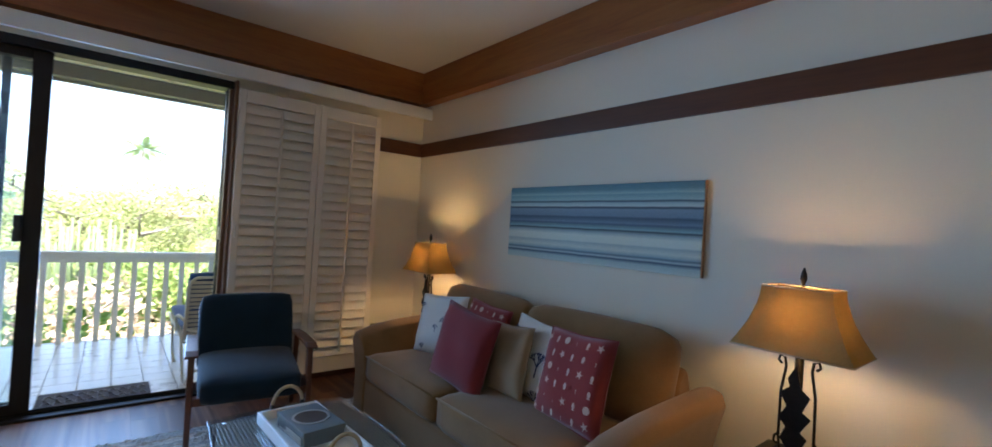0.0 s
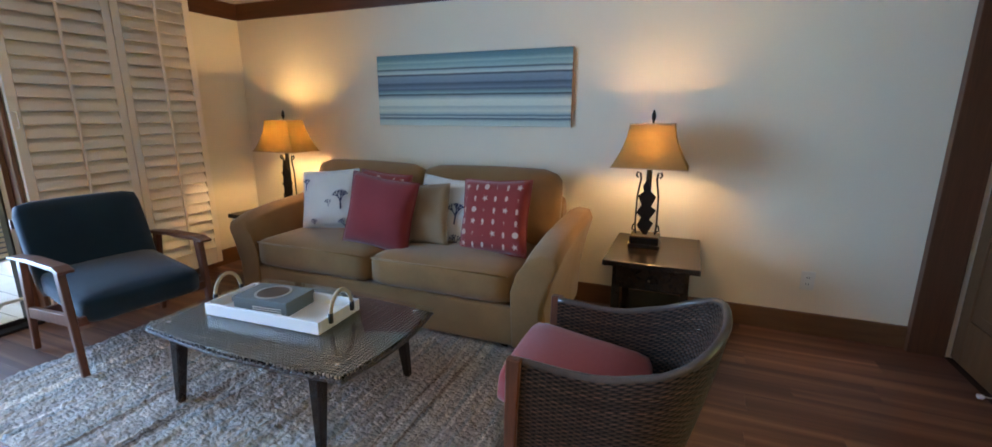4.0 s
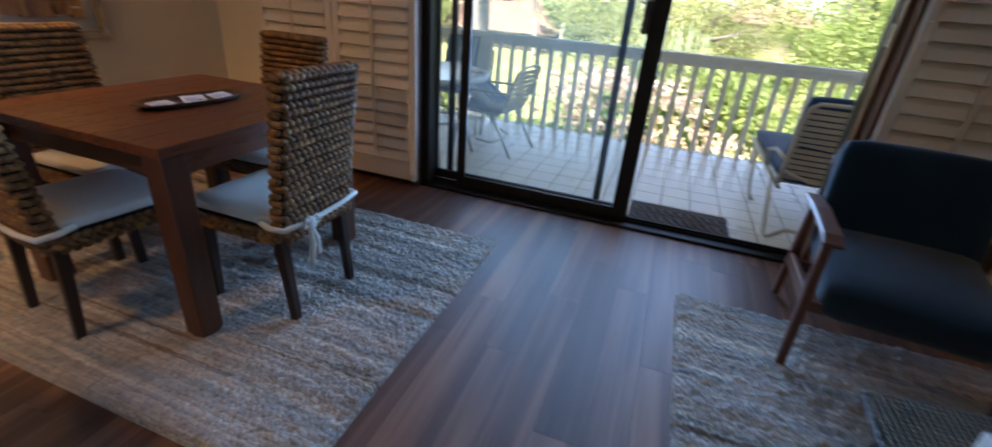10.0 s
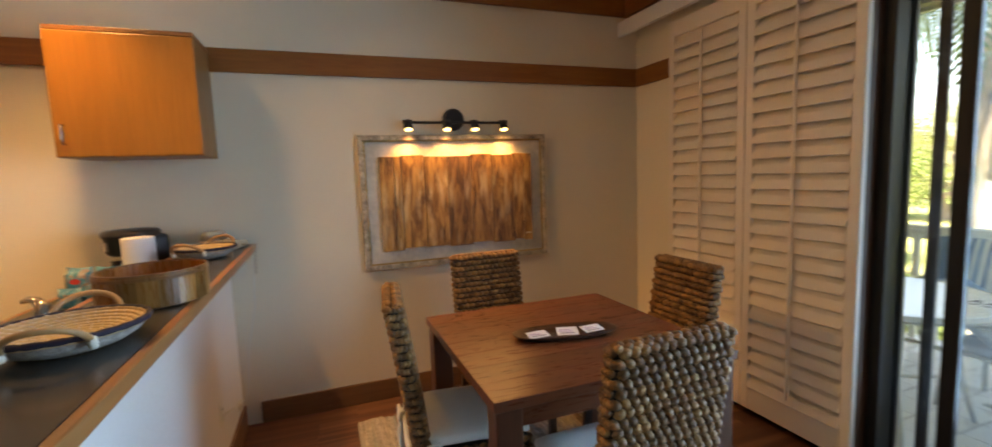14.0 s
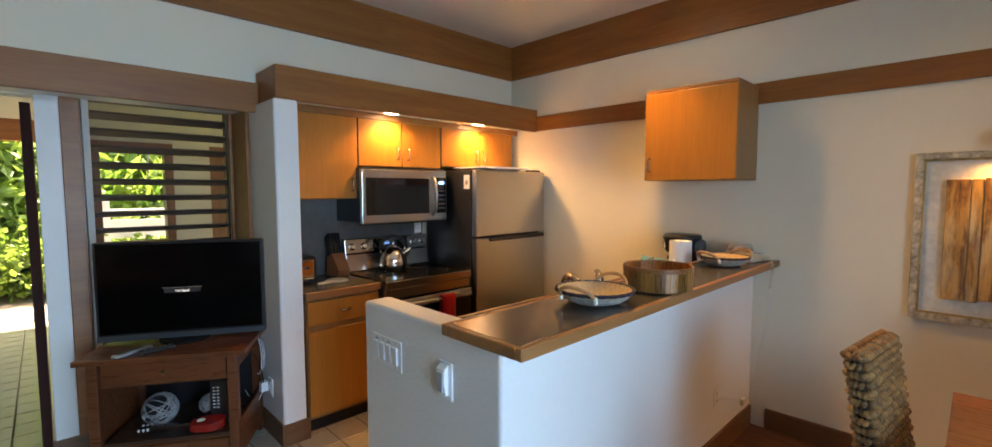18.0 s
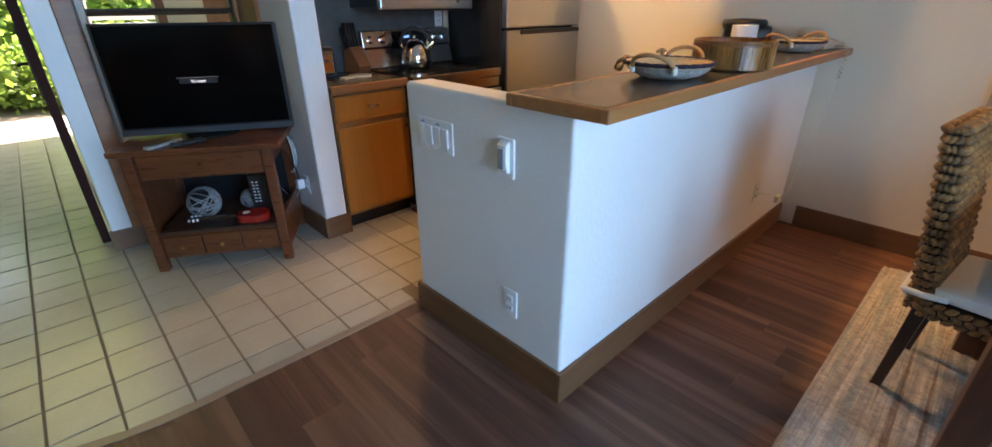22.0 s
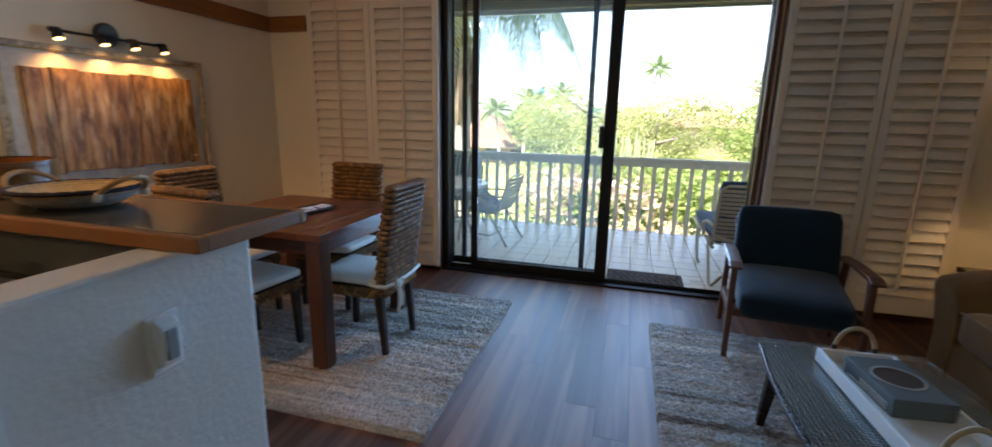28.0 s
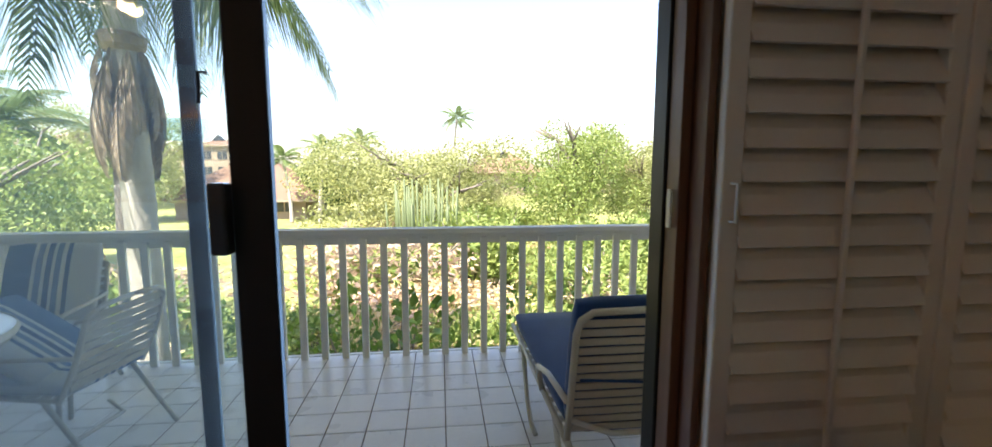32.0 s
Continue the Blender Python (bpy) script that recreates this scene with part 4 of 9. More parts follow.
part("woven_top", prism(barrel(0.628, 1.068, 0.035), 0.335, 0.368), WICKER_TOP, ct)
rim = barrel(0.638, 1.078, 0.035, 22)
BRAID = surface("braid_strand", (0.070, 0.052, 0.044), 0.34, vary=0.3, big=30, fine=200)
braid = bmesh.new()
loop = rim + [rim[0]]
lumps = []
for a, b in zip(loop, loop[1:]):
    a, b = Vector(a), Vector(b)
    n = max(1, round((b - a).length / 0.017))
    for k in range(n):
        lumps.append((a.lerp(b, k / n), (b - a).normalized()))
for k, (p, d) in enumerate(lumps):
    up = 0.006 if k % 2 else -0.006
    q = Vector((p.x, p.y, 0.352))
    t3 = Vector((d.x, d.y, 0))
    tube([q - t3 * 0.014 + Vector((0, 0, -up)), q + Vector((d.y, -d.x, 0)) * 0.005, q + t3 * 0.014 + Vector((0, 0, up))], [0.006, 0.009, 0.006], 5, braid)
part("braided_rim", braid, BRAID, ct)
gt = part("glass_top", prism(barrel(0.665, 1.105, 0.036), 0.374, 0.382, 0.0015, 1), GLASS_TOP, ct)
gt.visible_shadow = False
for x, y in ((-0.30, -0.40), (0.27, -0.42), (-0.30, 0.42), (0.27, 0.42)):
    part("leg", taper((x * 1.03, y * 1.0, 0.016), (x * 0.93, y * 0.97, 0.34), 0.032, 0.032, 0.055, 0.055, 0.006), ESPRESSO, ct)
for x, y in ((-0.27, -0.48), (0.27, -0.48), (-0.27, 0.48), (0.27, 0.48)):
    part("glass_bumper", lathe([(0.010, 0.382), (0.010, 0.384), (0.004, 0.386)], 10), CHROME, ct, m=pose(x, y, 0))

# --- tray with box on the table
tray = thing("serving_tray", pose(1.115, 2.37, 0.3825, 0, 0, 3), "white wooden serving tray with rope handles on the glass", "tray")
trayb = prism([(-0.13, -0.31), (0.13, -0.31), (0.13, 0.31), (-0.13, 0.31)], 0.0, 0.012)
for b in ((-0.145, -0.13, -0.325, 0.325), (0.13, 0.145, -0.325, 0.325), (-0.13, 0.13, -0.325, -0.31), (-0.13, 0.13, 0.31, 0.325)):
    box(b[0], b[1], b[2], b[3], 0.0, 0.058, 0.004, 2, bm=trayb)
part("body", trayb, WHITE, tray)
ROPE = surface("jute_rope", (0.50, 0.38, 0.24), 0.9, vary=0.25, big=20, fine=220, bump_s=0.6)
for y in (-0.335, 0.335):
    pts = [(0.075 * math.cos(a), y, 0.055 + 0.10 * math.sin(a)) for a in [math.pi * k / 14 for k in range(15)]]
    hd = part("handle", tube(pts, 0.009, 7), ROPE, tray, "thick jute rope handle")
    for s in (-1, 1):
        part("binding", tube([(s * 0.075, y, 0.03), (s * 0.075, y, 0.075)], 0.0105, 8), BLACK, hd, "black cord binding")
bx = thing("keepsake_box", pose(1.13, 2.44, 0.396, 0, 0, 6), "grey-green lidded box in the tray", "box")
SLATE_P = surface("grey_green_paper", (0.13, 0.145, 0.14), 0.7, vary=0.1, big=10, fine=80)
part("body", box(-0.095, 0.095, -0.15, 0.15, 0, 0.045, 0.003), SLATE_P, bx)
part("lid", box(-0.099, 0.099, -0.154, 0.154, 0.0455, 0.070, 0.003), SLATE_P, bx)
part("medallion", lathe([(0.072, 0.070), (0.072, 0.0718), (0.001, 0.0718)], 28), surface("brown_medallion", (0.075, 0.045, 0.032), 0.5), bx)
part("medallion_ring", lathe([(0.073, 0.070), (0.073, 0.073), (0.084, 0.073), (0.084, 0.070)], 28, caps=False), surface("pale_ring", (0.36, 0.34, 0.30), 0.6), bx)
for k in range(3):
    part("label_bar", box(-0.0985, -0.0955, -0.12, 0.12 - 0.08 * (k > 0), 0.010 + k * 0.011, 0.013 + k * 0.011), MOTIF_W, bx)

# --- blue armchair, front towards -y
ac = thing("armchair", pose(1.105, 3.60, 0, 0, 0, -7), "teal upholstered armchair with walnut arms beside the rug", "armchair")
part("seat_cushion", soft_box(0.56, 0.60, 0.15, 0.045, 0.02, 7), NAVY_F, ac, m=pose(0, -0.02, 0.375, 7, 0, 0))
part("back_cushion", soft_box(0.58, 0.53, 0.125, 0.045, 0.018, 7), NAVY_F, ac, m=pose(0, 0.27, 0.572, 71, 0, 0))
for s in (-1, 1):
    x = s * 0.325
    part("front_leg", taper((x, -0.30, 0.012), (x, -0.245, 0.565), 0.030, 0.034, 0.034, 0.055, 0.006), WALNUT, ac)
    part("rear_leg", taper((x, 0.31, 0.012), (x, 0.225, 0.555), 0.030, 0.034, 0.034, 0.055, 0.006), WALNUT, ac)
    arm = [(-0.33, 0.565), (-0.335, 0.580), (-0.27, 0.597), (0.05, 0.588), (0.32, 0.560), (0.325, 0.545), (0.05, 0.565), (-0.25, 0.572)]
    own = prism(arm, x - 0.034, x + 0.034, 0.006, 3, axis="x")
    part("arm", own, WALNUT, ac)
    part("side_rail", prism([(-0.27, 0.285), (-0.27, 0.345), (0.26, 0.275), (0.26, 0.215)], x - 0.013, x + 0.013, 0.003, axis="x"), WALNUT, ac)
part("front_rail", box(-0.325, 0.325, -0.285, -0.26, 0.275, 0.32, 0.004), WALNUT, ac)
part("rear_rail", box(-0.325, 0.325, 0.20, 0.225, 0.215, 0.265, 0.004), WALNUT, ac)
for k in range(5):
    part("back_slat", prism([(0.29, 0.30), (0.305, 0.30), (0.41, 0.75), (0.395, 0.75)], -0.22 + 0.11 * k - 0.012, -0.22 + 0.11 * k + 0.012, 0.002, axis="x"), WALNUT, ac)
part("back_top_rail", box(-0.30, 0.30, 0.365, 0.39, 0.69, 0.74, 0.005), WALNUT, ac)

# --- wicker tub chair: seat opens towards +y in its own axes
tc_ = thing("tub_chair", pose(1.15, 0.85, 0, 0, 0, 1), "brown wicker tub chair with a red seat pad", "armchair")


def tub_path(s, v):
    """The plan of the shell at height v, from the right front round the back to the left front, s from 0 to 1."""
    a = 2 * s - 1
    w = 0.262 + 0.022 * v
    y0 = -0.07 - 0.06 * v
    deep = 0.185 + 0.06 * v ** 1.2
    if abs(a) > 0.52:
        k = (abs(a) - 0.52) / 0.48
        return Vector((math.copysign(w, -a), y0 + (0.255 - y0) * k, 0))
    th = a / 0.52 * math.pi / 2
    c_, s_ = math.cos(th), math.sin(th)
    return Vector((-w * math.copysign(abs(s_) ** 0.8, s_), y0 - deep * c_ ** 0.8, 0))


shell = bmesh.new()
uvl = shell.loops.layers.uv.new("map")
NS, NV = 56, 14
gridv = {}
for side in (0, 1):
    for i in range(NS + 1):
        s = i / NS
        a = abs(2 * s - 1)
        lift = max(0.0, 1 - a / 0.72)
        top = 0.515 + 0.165 * (lift * lift * (3 - 2 * lift)) + 0.012 * max(0, a - 0.8) / 0.2
        bot = 0.118 + 0.012 * (1 - a)
        for j in range(NV + 1):
            v = j / NV
            p = tub_path(s, v)
            q2, q1 = tub_path(min(1, s + 0.02), v), tub_path(max(0, s - 0.02), v)
            t2 = (q2 - q1).normalized()
            nrm = Vector((t2.y, -t2.x, 0))
            if nrm.dot(Vector((p.x, p.y + 0.02, 0))) < 0:
                nrm = -nrm
            p = p - nrm * (0.026 * side) + nrm * 0.010 * math.sin(math.pi * v)
            gridv[side, i, j] = shell.verts.new((p.x, p.y, bot + (top - bot) * v))
for side in (0, 1):
    for i in range(NS):
        for j in range(NV):
            ids = [(i, j), (i + 1, j), (i + 1, j + 1), (i, j + 1)]
            if side:
                ids = ids[::-1]
            f = shell.faces.new([gridv[side, a, b] for a, b in ids])
            f.smooth = True
            for lp, (a, b) in zip(f.loops, ids):
                lp[uvl].uv = (a / NS, b / NV)
for i in range(NS):
    for j in (0, NV):
        q = [gridv[0, i, j], gridv[0, i + 1, j], gridv[1, i + 1, j], gridv[1, i, j]]
        shell.faces.new(q if j == 0 else q[::-1])
bmesh.ops.recalc_face_normals(shell, faces=shell.faces)
rim_pts = [(gridv[0, i, NV].co + gridv[1, i, NV].co) / 2 + Vector((0, 0, 0.002)) for i in range(NS + 1)]
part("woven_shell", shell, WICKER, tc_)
part("rolled_rim", tube(rim_pts, 0.0145, 8), BRAID, tc_)
for s in (-1, 1):
    part("front_post", taper((s * 0.278, 0.282, 0.0), (s * 0.285, 0.262, 0.545), 0.032, 0.036, 0.034, 0.05, 0.006), WALNUT, tc_, "walnut front post")
    part("rear_leg", taper((s * 0.250, -0.225, 0.0), (s * 0.225, -0.165, 0.18), 0.028, 0.032, 0.042, 0.046, 0.005), OAK_PALE, tc_, "pale wooden rear leg")
part("seat_frame", box(-0.235, 0.235, -0.15, 0.26, 0.18, 0.278, 0.01), BRAID, tc_)
part("seat_pad", soft_box(0.475, 0.50, 0.14, 0.045, 0.022, 7), RUST, tc_, m=pose(0, 0.105, 0.350, 9, 0, 0))


# --- end tables
def end_table(m, label):
    et = thing("end_table", m, label, "end table", "end tables")
    part("top", box(-0.335, 0.315, -0.25, 0.25, 0.495, 0.527, 0.004), ESPRESSO, et)
    part("body", box(-0.28, 0.30, -0.20, 0.20, 0.36, 0.4945, 0.003), ESPRESSO, et)
    dr = part("drawer_front", box(-0.292, -0.281, -0.18, 0.18, 0.375, 0.485, 0.003), ESPRESSO, et)
    part("knob", lathe([(0.006, 0), (0.006, 0.012), (0.012, 0.018), (0.008, 0.026)], 12), NICKEL, dr, m=pose(-0.292, 0, 0.43, 0, -90, 0))
    for x in (-0.25, 0.27):
        for y in (-0.18, 0.18):
            part("leg", taper((x, y, 0), (x, y, 0.36), 0.035, 0.035, 0.045, 0.045, 0.003), ESPRESSO, et)
    part("lower_shelf", box(-0.25, 0.27, -0.18, 0.18, 0.13, 0.15, 0.003), ESPRESSO, et)
    return et


end_table(pose(2.405, 0.79, 0), "black lacquered end table beside the sofa, holding a lamp")
end_table(pose(2.45, 3.765, 0) @ Matrix.Diagonal((1, 0.86, 1, 1)), "black lacquered end table in the corner behind the sofa arm")

# --- table lamps
def shade_material():
    mt, nt, bs = node_mat("burlap_shade")
    out = nt.nodes["Material Output"]
    v = coords(nt)
    n1, n2 = noise_tex(nt, v, 7.0, 4), noise_tex(nt, v, 500.0, 3)
    col = mix(nt, 0.45, ramp(nt, n1, [(0.3, (0.34, 0.24, 0.090)), (0.7, (0.45, 0.335, 0.145))]), ramp(nt, n2, [(0.3, (0.15, 0.095, 0.04)), (0.7, (0.50, 0.36, 0.18))]))
    df = nt.nodes.new("ShaderNodeBsdfDiffuse")
    tr = nt.nodes.new("ShaderNodeBsdfTranslucent")
    mx = nt.nodes.new("ShaderNodeMixShader")
    mx.inputs[0].default_value = 0.48
    nt.links.new(col, df.inputs[0])
    nt.links.new(col, tr.inputs[0])
    nt.links.new(df.outputs[0], mx.inputs[1])
    nt.links.new(tr.outputs[0], mx.inputs[2])
    nt.links.new(mx.outputs[0], out.inputs["Surface"])
    nt.nodes.remove(bs)
    return mt


SHADE = shade_material()
BULB = glow("warm_bulb", (1.0, 0.74, 0.42), 6.0)


def table_lamp(m, label, power):
    lp = thing("table_lamp", m, label, "table lamp", "sofa lamps")
    part("base", box(-0.075, 0.075, -0.085, 0.085, 0.0, 0.065, 0.008), IRON, lp)
    part("foot_rim", box(-0.082, 0.082, -0.092, 0.092, 0.0, 0.018, 0.005), IRON, lp)
    part("stem", tube([(0, 0, 0.06), (0, 0, 0.46)], 0.016, 10), IRON, lp)
    leaf = bmesh.new()
    pts = [(-0.012, 0.07), (-0.045, 0.14), (-0.02, 0.16), (-0.055, 0.22), (-0.025, 0.24), (-0.05, 0.30), (-0.018, 0.33), (0.0, 0.42), (0.03, 0.36), (0.022, 0.33), (0.055, 0.30), (0.03, 0.25), (0.058, 0.20), (0.03, 0.17), (0.05, 0.12), (0.012, 0.07)]
    prism(pts, -0.026, -0.018, 0.002, 1, leaf, axis="x")
    part("leaf", leaf, IRON, lp, "dark iron banana leaf")
    for s in (-1, 1):
        scroll = [(0, s * 0.055, 0.06), (0, s * 0.062, 0.12), (0, s * 0.060, 0.30), (0, s * 0.045, 0.40), (0, s * 0.050, 0.435), (0, s * 0.068, 0.440), (0, s * 0.073, 0.42), (0, s * 0.060, 0.408)]
        part("scroll", tube(scroll, 0.0055, 6), IRON, lp)
        low = [(0, s * 0.058, 0.13), (0, s * 0.075, 0.115), (0, s * 0.078, 0.09), (0, s * 0.062, 0.085)]
        part("scroll", tube(low, 0.0055, 6), IRON, lp)
    z0, z1 = 0.475, 0.72
    ringb = [(-0.145, -0.210), (0.145, -0.210), (0.145, 0.210), (-0.145, 0.210)]
    sh = bmesh.new()
    nseg = 7
    for side in (0, 1):
        prev = None
        for k in range(nseg + 1):
            q = k / nseg
            sc = 1 - 0.42 * (1 - (1 - q) ** 1.7) - 0.008 * side
            row = [sh.verts.new((a * sc, b * sc, z0 + (z1 - z0) * q)) for a, b in ringb]
            if prev:
                for c in range(4):
                    f = (prev[c], prev[(c + 1) % 4], row[(c + 1) % 4], row[c])
                    sh.faces.new(f if side == 0 else f[::-1])
            prev = row
    sd = part("shade", sh, SHADE, lp, "tan burlap rectangular bell shade")
    for z, sc in ((z0, 1.0), (z1, 0.58)):
        part("trim", tube([(a * sc, b * sc, z) for a, b in ringb], 0.0035, 6, closed=True), ROPE, sd)
    part("bulb", lathe([(0.012, 0.50), (0.016, 0.53), (0.03, 0.57), (0.03, 0.60), (0.015, 0.625)], 14), BULB, lp, smooth=True)
    part("harp", tube([(0, -0.012, 0.48), (0, -0.045, 0.56), (0, -0.05, 0.64), (0, 0, 0.73), (0, 0.05, 0.64), (0, 0.045, 0.56), (0, 0.012, 0.48)], 0.0025, 6), IRON, lp)
    part("finial", lathe([(0.006, 0.725), (0.006, 0.735), (0.013, 0.755), (0.011, 0.775), (0.003, 0.80)], 12), IRON, lp, smooth=True)
    x, y, z = m.translation
    lamp("lamp_bulb_light", "POINT", pose(x - 0.0, y, z + 0.60), power, WARM, size=0.035)
    return lp


table_lamp(pose(2.475, 0.857, 0.5275), "tan shaded table lamp with dark iron leaf base, lit", 3.3)
table_lamp(pose(2.50, 3.70, 0.5275), "tan shaded iron table lamp in the corner, lit", 5.5)


# --- outlets, switches
def outlet(m, label="ivory duplex wall outlet", material=PLASTIC):
    o = thing("wall_outlet", m, label, "outlet", "wall outlets")
    part("plate", box(-0.036, 0.036, -0.006, 0, -0.058, 0.058, 0.003), material, o)
    for z in (-0.02, 0.02):
        sk = part("socket", box(-0.017, 0.017, -0.009, -0.006, z - 0.014, z + 0.014, 0.003), material, o)
        for x in (-0.007, 0.007):
            part("slot", box(x - 0.0015, x + 0.0015, -0.0095, -0.009, z - 0.006, z + 0.006), BLACK, sk)
    return o


outlet(pose(XE, -0.07, 0.335, 0, 0, -90))

# --- closet door
cd = thing("closet_door", pose(2.315, -0.79, 0), "brown wooden panelled door in a dark casing, shut", "door")
DOORW = wood("brown_fir_door", (0.135, 0.064, 0.026), (0.08, 0.036, 0.015), "z", 1.2, 0.5, True, 0.06)
for s in (-1, 1):
    part("stile", box(s * 0.33 - 0.045, s * 0.33 + 0.045, -0.018, 0.018, 0.012, 2.03, 0.003), DOORW, cd)
for z0, z1 in ((0.012, 0.26), (0.98, 1.10), (1.93, 2.03)):
    part("rail", box(-0.285, 0.285, -0.017, 0.017, z0, z1, 0.003), DOORW, cd)
part("panel", box(-0.285, 0.285, -0.008, 0.008, 0.26, 0.98), DOORW, cd)
part("raised_field", box(-0.235, 0.235, -0.013, 0.013, 0.31, 0.93, 0.005, 1), DOORW, cd)
slat = None
for k in range(23):
    m = pose(0, 0, 1.125 + k * 0.035, 35, 0, 0)
    if slat is None:
        slat = part("slat", box(-0.285, 0.285, -0.022, 0.022, -0.004, 0.004), DOORW, cd, m=m)
    else:
        part("slat", slat.data, DOORW, cd, m=m)
part("hinge", box(0.352, 0.38, 0.016, 0.022, 1.60, 1.69, 0.002), IRON, cd)
part("knob", lathe([(0.009, 0), (0.009, 0.03), (0.026, 0.045), (0.024, 0.06), (0.01, 0.066)], 16), NICKEL, cd, m=pose(-0.33, 0.018, 0.97, -90, 0, 0))
structure("casing_closet_east", box(2.685, XE - 0.001, YC, -0.58, 0, 2.08, 0.003), DARKWOOD, "dark wooden door casing", "trim")
structure("casing_closet_west", box(1.87, 1.945, YC - 0.002, YC + 0.02, 0, 2.074, 0.003), DARKWOOD, "dark wooden door casing", "trim")
ds = thing("door_stop", pose(2.17, -0.735, 0.055), "white rubber spring door stop near the closet door", "door stop")
part("rod", tube([(0, -0.02, 0), (0, 0.05, 0)], 0.006, 8), CHROME, ds)
part("tip", lathe([(0.009, 0), (0.012, 0.008), (0.010, 0.022)], 12), PLASTIC_W, ds, m=pose(0, 0.05, 0, -90, 0, 0))

# ---------------------------------------------------------------- dining
ACACIA = wood("acacia_table", (0.19, 0.058, 0.022), (0.095, 0.027, 0.011), "y", 1.0, 0.30, True, 0.12)
ACACIA_Z = wood("acacia_leg", (0.13, 0.046, 0.020), (0.065, 0.022, 0.010), "z", 1.0, 0.36, True, 0.12)
DARKLEG = wood("dark_leg", (0.04, 0.02, 0.013), (0.02, 0.010, 0.007), "z", 1.4, 0.35, True, 0.1)
dt = thing("dining_table", pose(-1.815, 2.97, 0), "square reddish-brown wooden dining table on the rug", "table")
nb = 7
for k in range(nb):
    w = 0.96 / nb
    part("board", box(-0.48 + k * w + 0.0006, -0.48 + (k + 1) * w - 0.0006, -0.485, 0.485, 0.735, 0.77, 0.0015, 1), ACACIA, dt)
for s in (-1, 1):
    part("apron", box(s * 0.415 - 0.012, s * 0.415 + 0.012, -0.40, 0.40, 0.645, 0.7345, 0.002), ACACIA, dt)
    part("apron", box(-0.40, 0.40, s * 0.42 - 0.012, s * 0.42 + 0.012, 0.645, 0.7345, 0.002), ACACIA_Z, dt)
    for s2 in (-1, 1):
        part("leg", box(s * 0.425 - 0.045, s * 0.425 + 0.045, s2 * 0.43 - 0.045, s2 * 0.43 + 0.045, 0.014, 0.7345, 0.006), ACACIA_Z, dt)


def seagrass_mat():
    mt, nt, bs = node_mat("braided_seagrass")
    g = nt.nodes.new("ShaderNodeNewGeometry")
    v = coords(nt)
    n = noise_tex(nt, v, 140.0, 3)
    n2 = noise_tex(nt, coords(nt, (40, 40, 300)), 1.0, 2)
    col = ramp(nt, g.outputs["Random Per Island"], [(0.0, (0.05, 0.022, 0.008)), (0.35, (0.13, 0.062, 0.022)), (0.7, (0.31, 0.140, 0.038)), (1.0, (0.54, 0.275, 0.080))])
    col = mix(nt, 0.55, col, ramp(nt, n, [(0.3, (0.040, 0.017, 0.006)), (0.7, (0.44, 0.215, 0.065))]))
    nt.links.new(col, bs.inputs["Base Color"])
    bs.inputs["Roughness"].default_value = 0.6
    bump(nt, bs, n2, 0.6, 0.003)
    return mt


SEAGRASS = seagrass_mat()
CORE = surface("seagrass_core", (0.024, 0.013, 0.007), 0.9, vary=0.2)


def lump_grid(bm, place, nu, nv, size_u, size_v, depth):
    """Strand lumps set like a plait: place(u, v) gives point, along, up and out."""
    ring = 7
    for j in range(nv):
        for i in range(nu):
            u = (i + 0.5 + (0.5 if j % 2 else 0.0)) / (nu + 0.5)
            p, a, b, n = place(u, (j + 0.5) / nv)
            tilt = 0.5 if j % 2 else -0.5
            a2 = (a * math.cos(tilt) + b * math.sin(tilt))
            b2 = (b * math.cos(tilt) - a * math.sin(tilt))
            rows = []
            for k, (s, r) in enumerate(((-1, 0.35), (-0.45, 0.95), (0.45, 0.95), (1, 0.35))):
                c = p + a2 * (s * size_u * 0.50)
                rows.append([bm.verts.new(c + r * (b2 * math.cos(2 * math.pi * q / ring) * size_v * 0.50 + n * (math.sin(2 * math.pi * q / ring)) * depth)) for q in range(ring)])
            for ra, rb in zip(rows, rows[1:]):
                for q in range(ring):
                    f = bm.faces.new((ra[q], ra[(q + 1) % ring], rb[(q + 1) % ring], rb[q]))
                    f.smooth = True
            bm.faces.new(rows[0][::-1])
            bm.faces.new(rows[-1])


